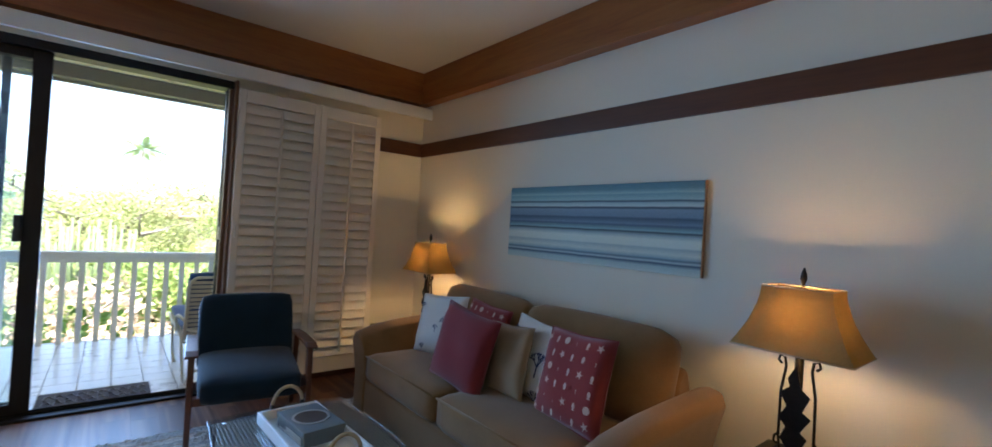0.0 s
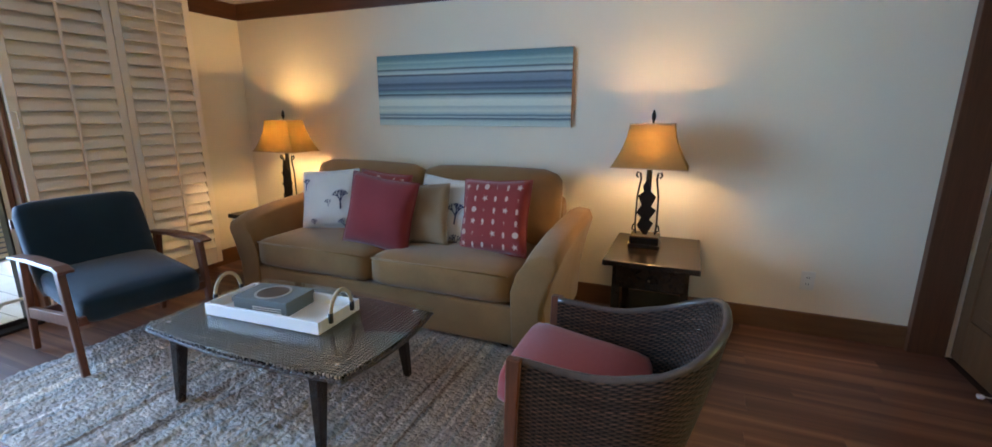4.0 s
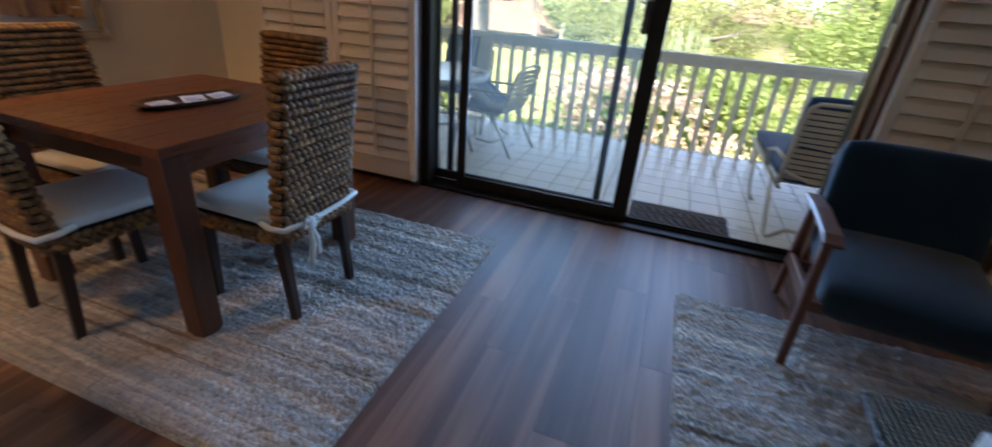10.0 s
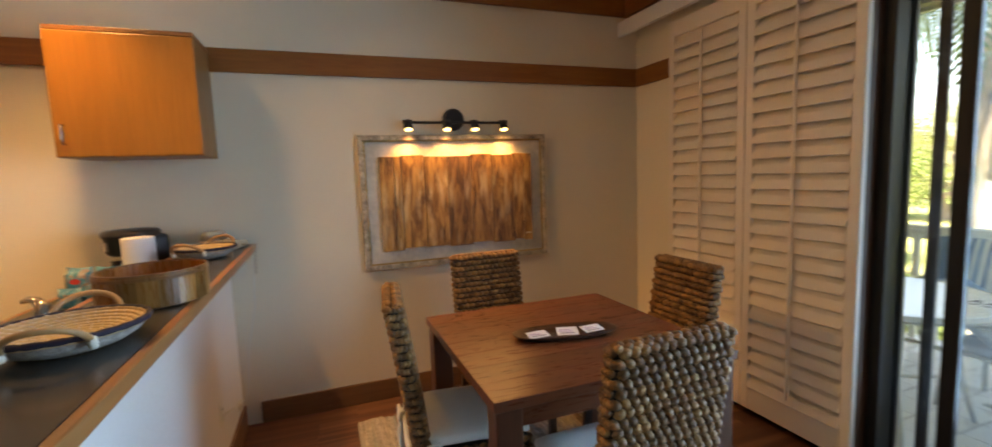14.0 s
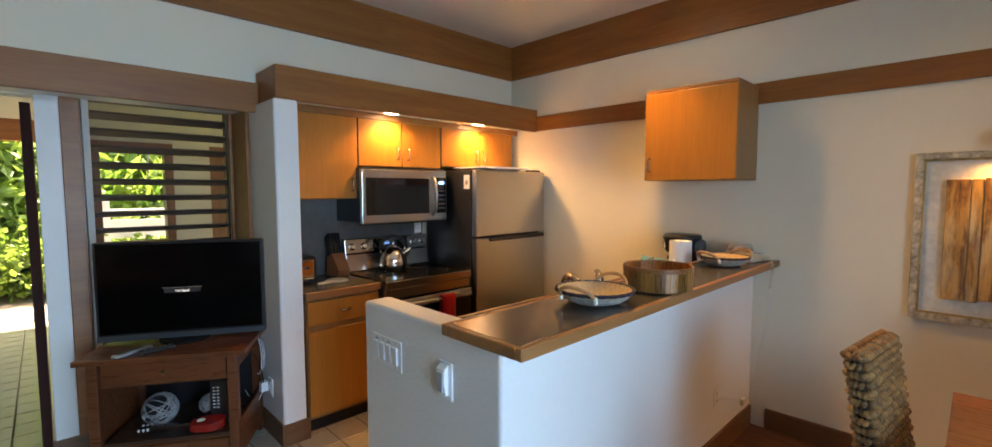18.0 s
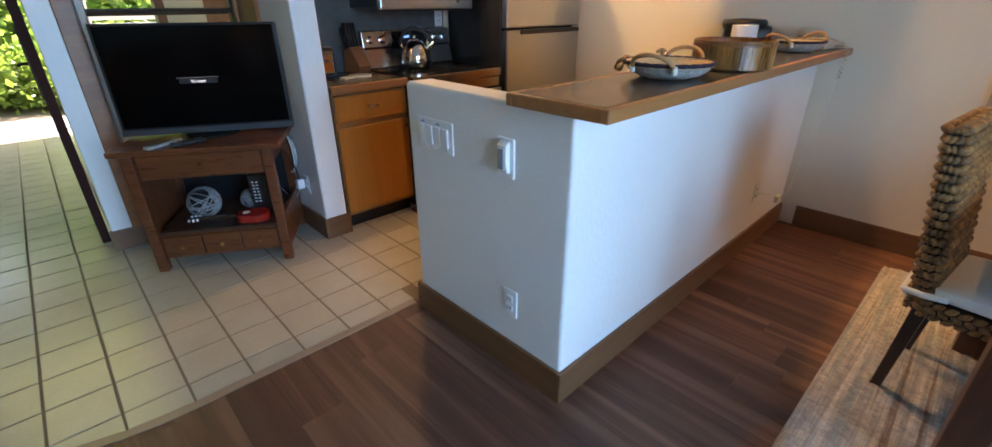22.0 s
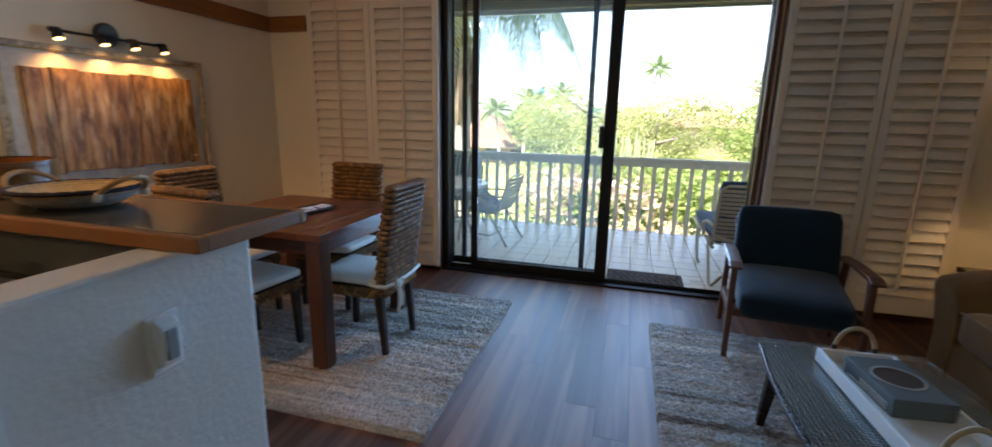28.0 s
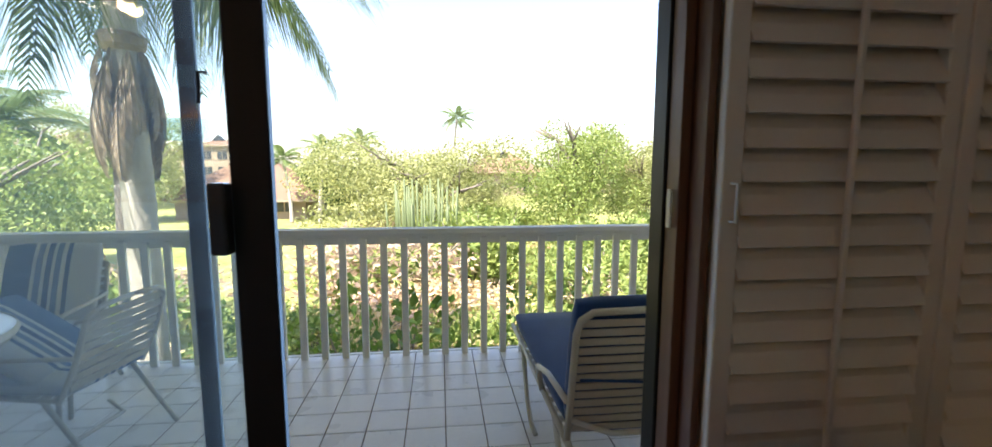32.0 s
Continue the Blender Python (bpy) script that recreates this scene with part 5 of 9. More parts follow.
# the chair's front is -y; its back leans to +y
def dining_chair():
    ch = thing("dining_chair", None, "braided seagrass dining chair with a tied white seat cushion", "chair", "chairs round the dining table")
    BW, Z0, Z1 = 0.40, 0.38, 1.0

    def lean(z):
        return 0.195 + 0.085 * ((z - Z0) / (Z1 - Z0)) ** 1.2

    core = bmesh.new()
    prism([(lean(Z0) - 0.022, Z0), (lean(Z0) + 0.022, Z0), (lean(0.7) + 0.022, 0.7), (lean(Z1) + 0.018, Z1 - 0.01), (lean(Z1) - 0.018, Z1 - 0.01), (lean(0.7) - 0.022, 0.7)], -BW / 2 + 0.01, BW / 2 - 0.01, 0.008, 2, core, axis="x")
    part("back_core", core, CORE, ch)
    weave = bmesh.new()
    X, Zv = Vector((1, 0, 0)), Vector((0, 0, 1))
    nrow = 21
    for sgn in (1, -1):
        def place(u, v, sgn=sgn):
            z = Z0 + (Z1 - Z0) * v
            return Vector(((u - 0.5) * BW, lean(z) + sgn * 0.024, z)), X, Zv, Vector((0, sgn, 0))
        lump_grid(weave, place, 13, nrow, 0.034, 0.0285, 0.017)
    for s in (-1, 1):
        def edge(u, v, s=s):
            z = Z0 + (Z1 - Z0) * v
            return Vector((s * (BW / 2 - 0.002), lean(z) + (u - 0.5) * 0.05, z)), Vector((0, 1, 0)), Zv, Vector((s, 0, 0))
        lump_grid(weave, edge, 3, nrow, 0.018, 0.0285, 0.012)

    def topedge(u, v):
        return Vector(((u - 0.5) * BW, lean(Z1) + (v - 0.5) * 0.05, Z1 - 0.004)), X, Vector((0, 1, 0)), Zv
    lump_grid(weave, topedge, 12, 2, 0.034, 0.026, 0.012)
    tagged(part("woven_back", weave, SEAGRASS, ch), "", "", "", "stuff")
    part("seat_core", box(-0.205, 0.205, -0.215, 0.19, 0.375, 0.432, 0.008), CORE, ch)
    band = bmesh.new()
    for axis, at, w in (("y", -0.22, 0.42), ("x", 0.21, 0.42), ("x", -0.21, 0.42), ("y", 0.225, 0.40)):
        def side(u, v, axis=axis, at=at, w=w):
            z = 0.372 + 0.062 * v
            if axis == "y":
                return Vector(((u - 0.5) * w, at, z)), X, Zv, Vector((0, math.copysign(1, at), 0))
            return Vector((at, (u - 0.5) * w, z)), Vector((0, 1, 0)), Zv, Vector((math.copysign(1, at), 0, 0))
        lump_grid(band, side, 12, 3, 0.034, 0.022, 0.011)
    part("woven_seat_band", band, SEAGRASS, ch)
    part("seat_cushion", soft_box(0.405, 0.40, 0.052, 0.022, 0.008, 6), LINEN_W, ch, m=pose(0, -0.025, 0.462))
    for x in (-0.175, 0.175):
        for y, sp in ((-0.185, -0.012), (0.185, 0.03)):
            part("leg", taper((x, y + sp, 0.014), (x, y, 0.38), 0.032, 0.032, 0.042, 0.042, 0.004), DARKLEG, ch)
    tie = part("tie_band", tube([(-0.205, 0.13, 0.455), (-0.222, 0.19, 0.452), (-0.215, 0.245, 0.450), (-0.1, 0.252, 0.440), (0.1, 0.252, 0.438), (0.215, 0.245, 0.450), (0.222, 0.19, 0.452), (0.205, 0.13, 0.455)], 0.011, 6), LINEN_W, ch, "white cotton tie")
    knot = (0.10, 0.265, 0.438)
    part("knot", soft_box(0.05, 0.035, 0.05, 0.014, 0.004, 4), LINEN_W, tie, m=pose(*knot, 0, 15, 0))
    for dx, ln in ((-0.025, 0.14), (0.015, 0.17)):
        part("tail", tube([knot, (knot[0] + dx * 0.6, knot[1] + 0.012, knot[2] - ln * 0.5), (knot[0] + dx * 1.2, knot[1] + 0.004, knot[2] - ln)], [0.008, 0.013, 0.010], 6), LINEN_W, tie)
    for dx in (-1, 1):
        part("loop", tube([knot, (knot[0] + dx * 0.03, knot[1] + 0.01, knot[2] + 0.03), (knot[0] + dx * 0.045, knot[1] + 0.01, knot[2]), knot], 0.007, 6), LINEN_W, tie)
    return ch


ch1 = dining_chair()
ch1.matrix_world = pose(-1.345, 2.915, 0, 0, 0, -90)
copy_thing(ch1, pose(-1.895, 2.555, 0, 0, 0, 173))
copy_thing(ch1, pose(-2.345, 2.915, 0, 0, 0, 90))
copy_thing(ch1, pose(-1.86, 3.42, 0, 0, 0, 0))

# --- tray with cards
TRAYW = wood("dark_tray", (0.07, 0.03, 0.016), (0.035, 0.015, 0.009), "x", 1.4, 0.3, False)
dtray = thing("wooden_tray", pose(-1.765, 2.965, 0.7705, 0, 0, 80), "long dark wooden dish with welcome cards on the table", "tray")
own = bmesh.new()
n = 28
for k, (r, z) in enumerate(((0.75, 0.0), (1.0, 0.022), (0.97, 0.024), (0.74, 0.008), (0.3, 0.006))):
    row = [own.verts.new((r * 0.225 * math.copysign(abs(math.cos(2 * math.pi * i / n)) ** 0.75, math.cos(2 * math.pi * i / n)), r * 0.085 * math.copysign(abs(math.sin(2 * math.pi * i / n)) ** 0.75, math.sin(2 * math.pi * i / n)), z)) for i in range(n)]
    if k:
        for i in range(n):
            own.faces.new((prow[i], prow[(i + 1) % n], row[(i + 1) % n], row[i]))
    else:
        own.faces.new(row[::-1])
    prow = row
own.faces.new(prow)
part("dish", own, TRAYW, dtray, smooth=True)
CARD = surface("card_paper", (0.78, 0.77, 0.75), 0.6, vary=0.03, bump_s=0)
VIOLET = surface("violet_print", (0.42, 0.30, 0.45), 0.6, bump_s=0)
for k, (x, rz, rx) in enumerate(((-0.12, 10, 6), (0.01, -8, 14), (0.12, 12, 8))):
    cdx = thing("card", pose(-1.765 + x * 0.17 + 0.0, 2.965 + x * 0.98, 0.785 + 0.002 * k, rx, 0, 80 + rz), "small printed white card lying in the dish", "card", "cards in the dish")
    part("paper", box(-0.045, 0.045, -0.03, 0.03, 0, 0.0012), CARD, cdx)
    for q in range(3):
        part("print_bar", box(-0.035, 0.03 - 0.01 * q, -0.018 + 0.012 * q, -0.013 + 0.012 * q, 0.0013, 0.0016), VIOLET if q else INK, cdx)

# --- plank picture
DISTRESS = surface("distressed_frame", (0.50, 0.43, 0.31), 0.7, vary=0.85, big=18, fine=60, bump_s=0.3)
GOLDEDGE = surface("worn_gold", (0.45, 0.30, 0.10), 0.4, 0.6, vary=0.5, big=20, fine=70, bump_s=0.2)
BACKB = surface("whitewashed_board", (0.70, 0.65, 0.55), 0.7, vary=0.28, big=7, fine=40, bump_s=0.15)
pp = thing("plank_picture", pose(XW + 0.002, 2.915, 1.295), "framed whitewashed board with stained wood planks on the wall", "picture")
part("backing", box(0, 0.014, -0.61, 0.62, -0.41, 0.41, 0.002), BACKB, pp)
for y0, y1, z0, z1 in ((-0.635, 0.645, 0.395, 0.427), (-0.635, 0.645, -0.427, -0.395), (-0.635, -0.603, -0.395, 0.395), (0.613, 0.645, -0.395, 0.395)):
    fr = part("frame_side", box(0, 0.032, y0, y1, z0, z1, 0.004), DISTRESS, pp)
for y0, y1, z0, z1 in ((-0.603, 0.613, 0.385, 0.396), (-0.603, 0.613, -0.396, -0.385), (-0.604, -0.594, -0.385, 0.385), (0.604, 0.614, -0.385, 0.385)):
    part("gilt_lip", box(0.014, 0.026, y0, y1, z0, z1, 0.002), GOLDEDGE, pp)


def burnt_mat():
    """Pine boards scorched in long dark drifts that leave pale patches."""
    mt, nt, bs = node_mat("burnt_pine")
    d = noise_tex(nt, coords(nt, (9.0, 9.0, 2.2), True), 2.4, 5, 0.62, 0.8)
    g = noise_tex(nt, coords(nt, (70, 70, 2.0), True), 3.0, 4, 0.6, 0.4)
    flame = noise_tex(nt, coords(nt, (13.0, 13.0, 3.6), True), 1.0, 3, 0.5, 0.3)
    sep = nt.nodes.new("ShaderNodeSeparateXYZ")
    nt.links.new(coords(nt), sep.inputs[0])
    mid = ramp(nt, sep.outputs[2], [(0.0, (0.55, 0.55, 0.55)), (0.06, (1, 1, 1)), (0.13, (0.75, 0.75, 0.75)), (0.22, (0, 0, 0))])
    col = ramp(nt, d, [(0.38, (0.060, 0.024, 0.008)), (0.49, (0.25, 0.120, 0.032)), (0.60, (0.50, 0.29, 0.085))])
    col = mix(nt, mix(nt, 1.0, ramp(nt, flame, [(0.52, (0, 0, 0)), (0.64, (0.8, 0.8, 0.8))]), mid, "MULTIPLY"), col, (0.85, 0.70, 0.42))
    col = mix(nt, 0.32, col, ramp(nt, g, [(0.35, (0.09, 0.038, 0.014)), (0.65, (0.46, 0.26, 0.09))]))
    oi = nt.nodes.new("ShaderNodeObjectInfo")
    col = mix(nt, 1.0, col, ramp(nt, oi.outputs["Random"], [(0.0, (0.75, 0.72, 0.70)), (1.0, (1.2, 1.17, 1.12))]), "MULTIPLY")
    nt.links.new(col, bs.inputs["Base Color"])
    bs.inputs["Roughness"].default_value = 0.42
    bump(nt, bs, g, 0.25, 0.003)
    return mt


BURNT = burnt_mat()
y = -0.515
rr = random.Random(4)
for wpl in (0.09, 0.045, 0.15, 0.155, 0.165, 0.145, 0.16, 0.075, 0.06):
    part("plank", box(0.015, 0.042 + rr.uniform(-0.003, 0.004), y, y + wpl - 0.003, -0.30 + rr.uniform(-0.012, 0.006), 0.29 + rr.uniform(-0.006, 0.012), 0.003), BURNT, pp)
    y += wpl
part("signature_plate", box(0.046, 0.0475, 0.475, 0.515, -0.265, -0.255), MOTIF_W, pp)

# --- picture light bar
tl = thing("track_light", pose(XW, 2.93, 1.80), "black four-spot light bar above the plank picture, lit", "wall lamp")
part("wall_plate", lathe([(0.072, 0), (0.072, 0.022), (0.060, 0.030)], 28), BLACK, tl, m=pose(0.0, -0.03, 0.02, 0, 90, 0))
part("bar", tube([(0.055, -0.36, -0.003), (0.055, 0.32, -0.003)], 0.009, 10), BLACK, tl)
part("bar_arm", tube([(0.02, -0.03, 0.0), (0.055, -0.03, -0.003)], 0.012, 10), BLACK, tl)
SPOTGLOW = glow("spot_lens", (1.0, 0.62, 0.22), 1.0)
for y in (-0.34, -0.09, 0.10, 0.305):
    hd = part("spot_head", tube([(0.055, y, 0.008), (0.075, y, -0.048)], [0.022, 0.032], 14), BLACK, tl)
    part("lens", tube([(0.0755, y, -0.0485), (0.076, y, -0.050)], 0.026, 14), SPOTGLOW, hd)
    part("swivel", tube([(0.055, y - 0.03, 0), (0.055, y + 0.03, 0)], 0.014, 10), BLACK, hd)
    lamp("spot_light", "SPOT", look((XW + 0.080, 2.93 + y, 1.742), (XW + 0.20, 2.93 + y, 1.10)), 2.1, (1.0, 0.56, 0.20), size=0.02, spot=125, blend=0.9)

# ---------------------------------------------------------------- kitchen
MAPLE = wood("honey_maple", (0.46, 0.185, 0.033), (0.36, 0.132, 0.020), "z", 0.7, 0.34, True, 0.05, 0.03)
MAPLE_E = wood("honey_maple_edge", (0.36, 0.155, 0.05), (0.26, 0.10, 0.03), "x", 0.8, 0.4, True, 0.05)
CARCASS = wood("cabinet_box", (0.34, 0.16, 0.05), (0.26, 0.11, 0.03), "z", 0.7, 0.4, True)
COUNTER = surface("slate_laminate", (0.058, 0.052, 0.044), 0.24, vary=0.3, big=9, fine=90, bump_s=0.05)
SPLASH = surface("slate_splash", (0.085, 0.095, 0.095), 0.35, vary=0.3, big=14, fine=120, bump_s=0.03)
BLKGLASS = surface("black_glass", (0.006, 0.006, 0.007), 0.06, vary=0.05, bump_s=0)
FRIDGESIDE = surface("fridge_side", (0.014, 0.013, 0.013), 0.45, vary=0.15, bump_s=0.1)
RSTEEL = surface("range_steel", (0.42, 0.39, 0.36), 0.20, 1.0, vary=0.06, big=2, fine=120, bump_s=0.03)
REDCLOTH = fabric("red_cloth", (0.42, 0.012, 0.014), 800, 0.1)
REDMAT = fabric("rust_mat", (0.30, 0.032, 0.022), 260, 0.12)
LEDBLUE = glow("blue_display", (0.15, 0.4, 1.0), 0.6, (0.02, 0.03, 0.06))


def bow_handle(parent, p, axis="z", length=0.10, out=(0, 1, 0), material=NICKEL):
    o = Vector(out)
    d = Vector((0, 0, 1)) if axis == "z" else Vector((1, 0, 0))
    c = Vector(p)
    pts = [c - d * length / 2, c - d * length / 2 + o * 0.024, c - d * length * 0.25 + o * 0.030, c + d * length * 0.25 + o * 0.030, c + d * length / 2 + o * 0.024, c + d * length / 2]
    return part("handle", tube(pts, 0.0055, 7), material, parent, "satin nickel bow handle")


# --- bar top and half-wall fittings
bar = thing("bar_top", None, "dark slate bar counter with a wooden edge on the half wall", "counter")
part("slab", box(XW + 0.001, -0.785, 1.335, 1.645, 1.064, 1.0995, 0.002), COUNTER, bar)
part("front_edge", box(XW + 0.001, -0.763, 1.645, 1.67, 1.062, 1.100, 0.004), MAPLE_E, bar, "worn wooden edging")
part("back_edge", box(XW + 0.001, -0.763, 1.31, 1.335, 1.062, 1.100, 0.004), MAPLE_E, bar, "worn wooden edging")
part("end_edge", box(-0.785, -0.763, 1.335, 1.645, 1.062, 1.100, 0.004), MAPLE_E, bar, "worn wooden edging")

sw = thing("switch_plate", pose(HWX, 0.865, 0.879), "white four-gang light switch plate with worn labels", "light switch")
part("plate", box(0, 0.006, -0.108, 0.108, -0.062, 0.062, 0.003), PLASTIC_W, sw)
for k in range(4):
    y = -0.072 + 0.047 * k
    part("rocker", prism([(0.006, -0.036), (0.009 + 0.004 * (k % 2), -0.036), (0.016, 0.034), (0.006, 0.036)], y - 0.016, y + 0.016, 0.001, 1, axis="y"), PLASTIC_W, sw)
    for z in (-0.05, 0.05):
        part("screw", lathe([(0.004, 0), (0.003, 0.0015)], 8), STEEL, sw, m=pose(0.006, y, z, 0, 90, 0))
    if k in (0, 2):
        part("label", box(0.006, 0.0066, y - 0.016, y + 0.012, 0.0415, 0.0455), surface("blue_label", (0.12, 0.2, 0.5), 0.6, bump_s=0), sw)
sn = thing("dimmer_switch", pose(HWX, 1.253, 0.875), "white wall dimmer switch on the half wall end", "light switch")
part("plate", box(0, 0.008, -0.038, 0.038, -0.068, 0.068, 0.004), PLASTIC_W, sn)
part("dimmer_body", prism([(0.008, -0.05), (0.022, -0.046), (0.030, 0.0), (0.028, 0.046), (0.008, 0.06)], -0.022, 0.022, 0.003, 2, axis="y"), PLASTIC_W, sn)
part("face_panel", box(0.024, 0.0325, -0.014, 0.014, -0.034, 0.036, 0.003), surface("grey_panel", (0.30, 0.31, 0.33), 0.35, bump_s=0), sn, "grey centre panel")
outlet(pose(HWX, 1.275, 0.312, 0, 0, 90), "white duplex wall outlet on the half wall", PLASTIC_W)
outlet(pose(-2.55, HWY1 - 0.002, 0.36, 0, 0, 180), "ivory wall outlet near the corner", PLASTIC)
jk = thing("phone_jack", pose(-2.98, HWY1, 0.20), "ivory telephone jack with cord near the corner", "phone jack")
part("box", box(-0.03, 0.03, 0, 0.022, -0.022, 0.022, 0.004), PLASTIC, jk)
part("cord", tube([(0.0, 0.02, 0.0), (-0.04, 0.05, 0.05), (-0.05, 0.07, 0.3), (-0.02, 0.125, 0.55), (0.0, 0.142, 0.84), (-0.02, 0.10, 0.868)], 0.003, 6), PLASTIC, jk)
part("patch_lead", tube([(0.02, 0.02, 0.01), (0.12, 0.035, 0.05), (0.25, 0.03, 0.10), (0.42, 0.01, 0.15)], 0.003, 6), PLASTIC, jk)

# --- sink run
run = thing("sink_counter", None, "dark slate worktop with wooden edge around the sink", "counter")
SX0, SX1, SY0, SY1 = -1.93, -1.42, 0.835, 1.29
for b in ((XW + 0.001, SX0, 0.765, 1.40), (SX1, -0.956, 0.765, 1.40), (SX0, SX1, 0.765, SY0), (SX0, SX1, SY1, 1.40)):
    part("slab", box(*b, 0.872, 0.91), COUNTER, run)
part("front_edge", box(XW + 0.001, -0.956, 0.74, 0.765, 0.868, 0.911, 0.003), MAPLE_E, run, "wooden edging")
part("back_splash", box(XW + 0.02, -0.956, 1.392, 1.40, 0.911, 1.056), SPLASH, run)
part("side_splash", box(XW + 0.001, XW + 0.02, 0.765, 1.40, 0.911, 1.015, 0.002), SPLASH, run)
sink = thing("kitchen_sink", None, "stainless steel single-bowl sink set in the worktop", "sink")
own = bmesh.new()


def rrect(x0, x1, y0, y1, r, n=5):
    return arc(x1 - r, y1 - r, r, 0, 90, n) + arc(x0 + r, y1 - r, r, 90, 180, n) + arc(x0 + r, y0 + r, r, 180, 270, n) + arc(x1 - r, y0 + r, r, 270, 360, n)


levels = [(rrect(SX0 - 0.025, SX1 + 0.025, SY0 - 0.025, SY1 + 0.06, 0.03), 0.9105), (rrect(SX0 - 0.02, SX1 + 0.02, SY0 - 0.02, SY1 + 0.055, 0.03), 0.916), (rrect(SX0 + 0.01, SX1 - 0.01, SY0 + 0.005, SY1 - 0.06, 0.06), 0.913), (rrect(SX0 + 0.015, SX1 - 0.015, SY0 + 0.01, SY1 - 0.065, 0.06), 0.90), (rrect(SX0 + 0.03, SX1 - 0.03, SY0 + 0.025, SY1 - 0.08, 0.06), 0.76), (rrect(SX0 + 0.06, SX1 - 0.06, SY0 + 0.055, SY1 - 0.11, 0.05), 0.735)]
prow = None
for pts, z in levels:
    row = [own.verts.new((a, b, z)) for a, b in pts]
    if prow:
        for i in range(len(row)):
            own.faces.new((prow[i], prow[(i + 1) % len(row)], row[(i + 1) % len(row)], row[i]))
    prow = row
own.faces.new(prow)
part("bowl", own, STEEL, sink, smooth=True)
part("drain", lathe([(0.042, 0.7355), (0.040, 0.739), (0.02, 0.737)], 18), CHROME, sink, m=pose(-1.675, 1.03, 0))
fc = thing("kitchen_faucet", pose(-1.66, 1.315, 0.913), "brushed nickel pull-out kitchen faucet behind the sink", "faucet")
part("escutcheon", prism(rrect(-0.12, 0.12, -0.03, 0.03, 0.029), 0, 0.012, 0.003), NICKEL, fc)
part("body", lathe([(0.032, 0.01), (0.030, 0.05), (0.026, 0.10), (0.028, 0.155), (0.029, 0.185), (0.020, 0.208)], 24), NICKEL, fc, smooth=True)
part("spout", tube([(0, 0, 0.07), (-0.02, -0.06, 0.115), (-0.05, -0.13, 0.165), (-0.07, -0.18, 0.187), (-0.09, -0.225, 0.190), (-0.108, -0.262, 0.172), (-0.118, -0.28, 0.145)], [0.018, 0.017, 0.017, 0.018, 0.019, 0.020, 0.021], 14), NICKEL, fc)
part("lever", tube([(0.004, 0.006, 0.185), (-0.008, 0.004, 0.222), (-0.035, -0.02, 0.240), (-0.075, -0.055, 0.240), (-0.115, -0.09, 0.228)], [0.024, 0.019, 0.012, 0.009, 0.007], 12), NICKEL, fc)
sb = thing("soap_bottle", pose(-1.475, 1.285, 0.9165), "clear pump bottle of hand soap by the sink", "soap bottle")
part("bottle", lathe([(0.026, 0), (0.029, 0.01), (0.027, 0.09), (0.013, 0.115), (0.013, 0.128)], 18), glassy("soap_clear", (0.92, 0.95, 0.9), 0.05, 1.4), sb, smooth=True)
part("label", lathe([(0.0285, 0.025), (0.0285, 0.075)], 18, caps=False), surface("yellow_label", (0.62, 0.58, 0.42), 0.5, bump_s=0), sb)
part("pump", tube([(0, 0, 0.128), (0, 0, 0.165), (-0.012, -0.012, 0.172), (-0.035, -0.03, 0.165)], [0.011, 0.006, 0.009, 0.005], 8), PLASTIC_W, sb)

# base cabinets along the sink: fronts towards -y at y = 0.775
def base_cabinet(x0, x1, label, drawers=0, top=0.870):
    c = thing("base_cabinet", None, label, "cabinet", "sink base cabinets")
    part("carcass", box(x0, x1, 0.79, 1.39, 0.10, top, 0.002), CARCASS, c)
    part("toe_kick", box(x0, x1, 0.84, 0.86, 0.0, 0.10), BLACK, c)
    if drawers:
        hh = (0.855 - 0.125) / drawers
        for k in range(drawers):
            d = part("drawer_front", box(x0 + 0.006, x1 - 0.006, 0.770, 0.7895, 0.125 + k * hh + 0.005, 0.125 + (k + 1) * hh - 0.005, 0.003), MAPLE, c)
            bow_handle(d, ((x0 + x1) / 2, 0.770, 0.125 + (k + 0.55) * hh), "x", 0.09, (0, -1, 0))
    else:
        part("false_front", box(x0 + 0.006, x1 - 0.006, 0.770, 0.7895, 0.70, 0.850, 0.003), MAPLE, c)
        d = part("door", box(x0 + 0.006, x1 - 0.006, 0.770, 0.7895, 0.13, 0.685, 0.003), MAPLE, c)
        bow_handle(d, (x1 - 0.05, 0.770, 0.55), "z", 0.10, (0, -1, 0))
    return c


base_cabinet(-1.345, -0.958, "honey maple drawer base cabinet beside the half wall", 4)
base_cabinet(-2.03, -1.35, "honey maple sink base cabinet with a door", 0, 0.70)
base_cabinet(XW + 0.002, -2.68, "narrow honey maple base cabinet in the corner")
DWSTEEL = surface("dark_dishwasher_steel", (0.20, 0.185, 0.165), 0.32, 1.0, vary=0.08, big=2, fine=120, bump_s=0.03)
dw = thing("dishwasher", None, "built-in stainless dishwasher with a bar handle", "dishwasher")
part("tub", box(-2.67, -2.04, 0.80, 1.38, 0.10, 0.868), BLACK, dw)
part("door", box(-2.66, -2.045, 0.762, 0.7995, 0.105, 0.862, 0.006), DWSTEEL, dw)
part("kick_plate", box(-2.66, -2.045, 0.82, 0.835, 0.005, 0.10), BLACK, dw)
part("handle", tube([(-2.61, 0.762, 0.80), (-2.60, 0.725, 0.80), (-2.35, 0.715, 0.795), (-2.11, 0.725, 0.80), (-2.10, 0.762, 0.80)], 0.017, 8), DWSTEEL, dw)

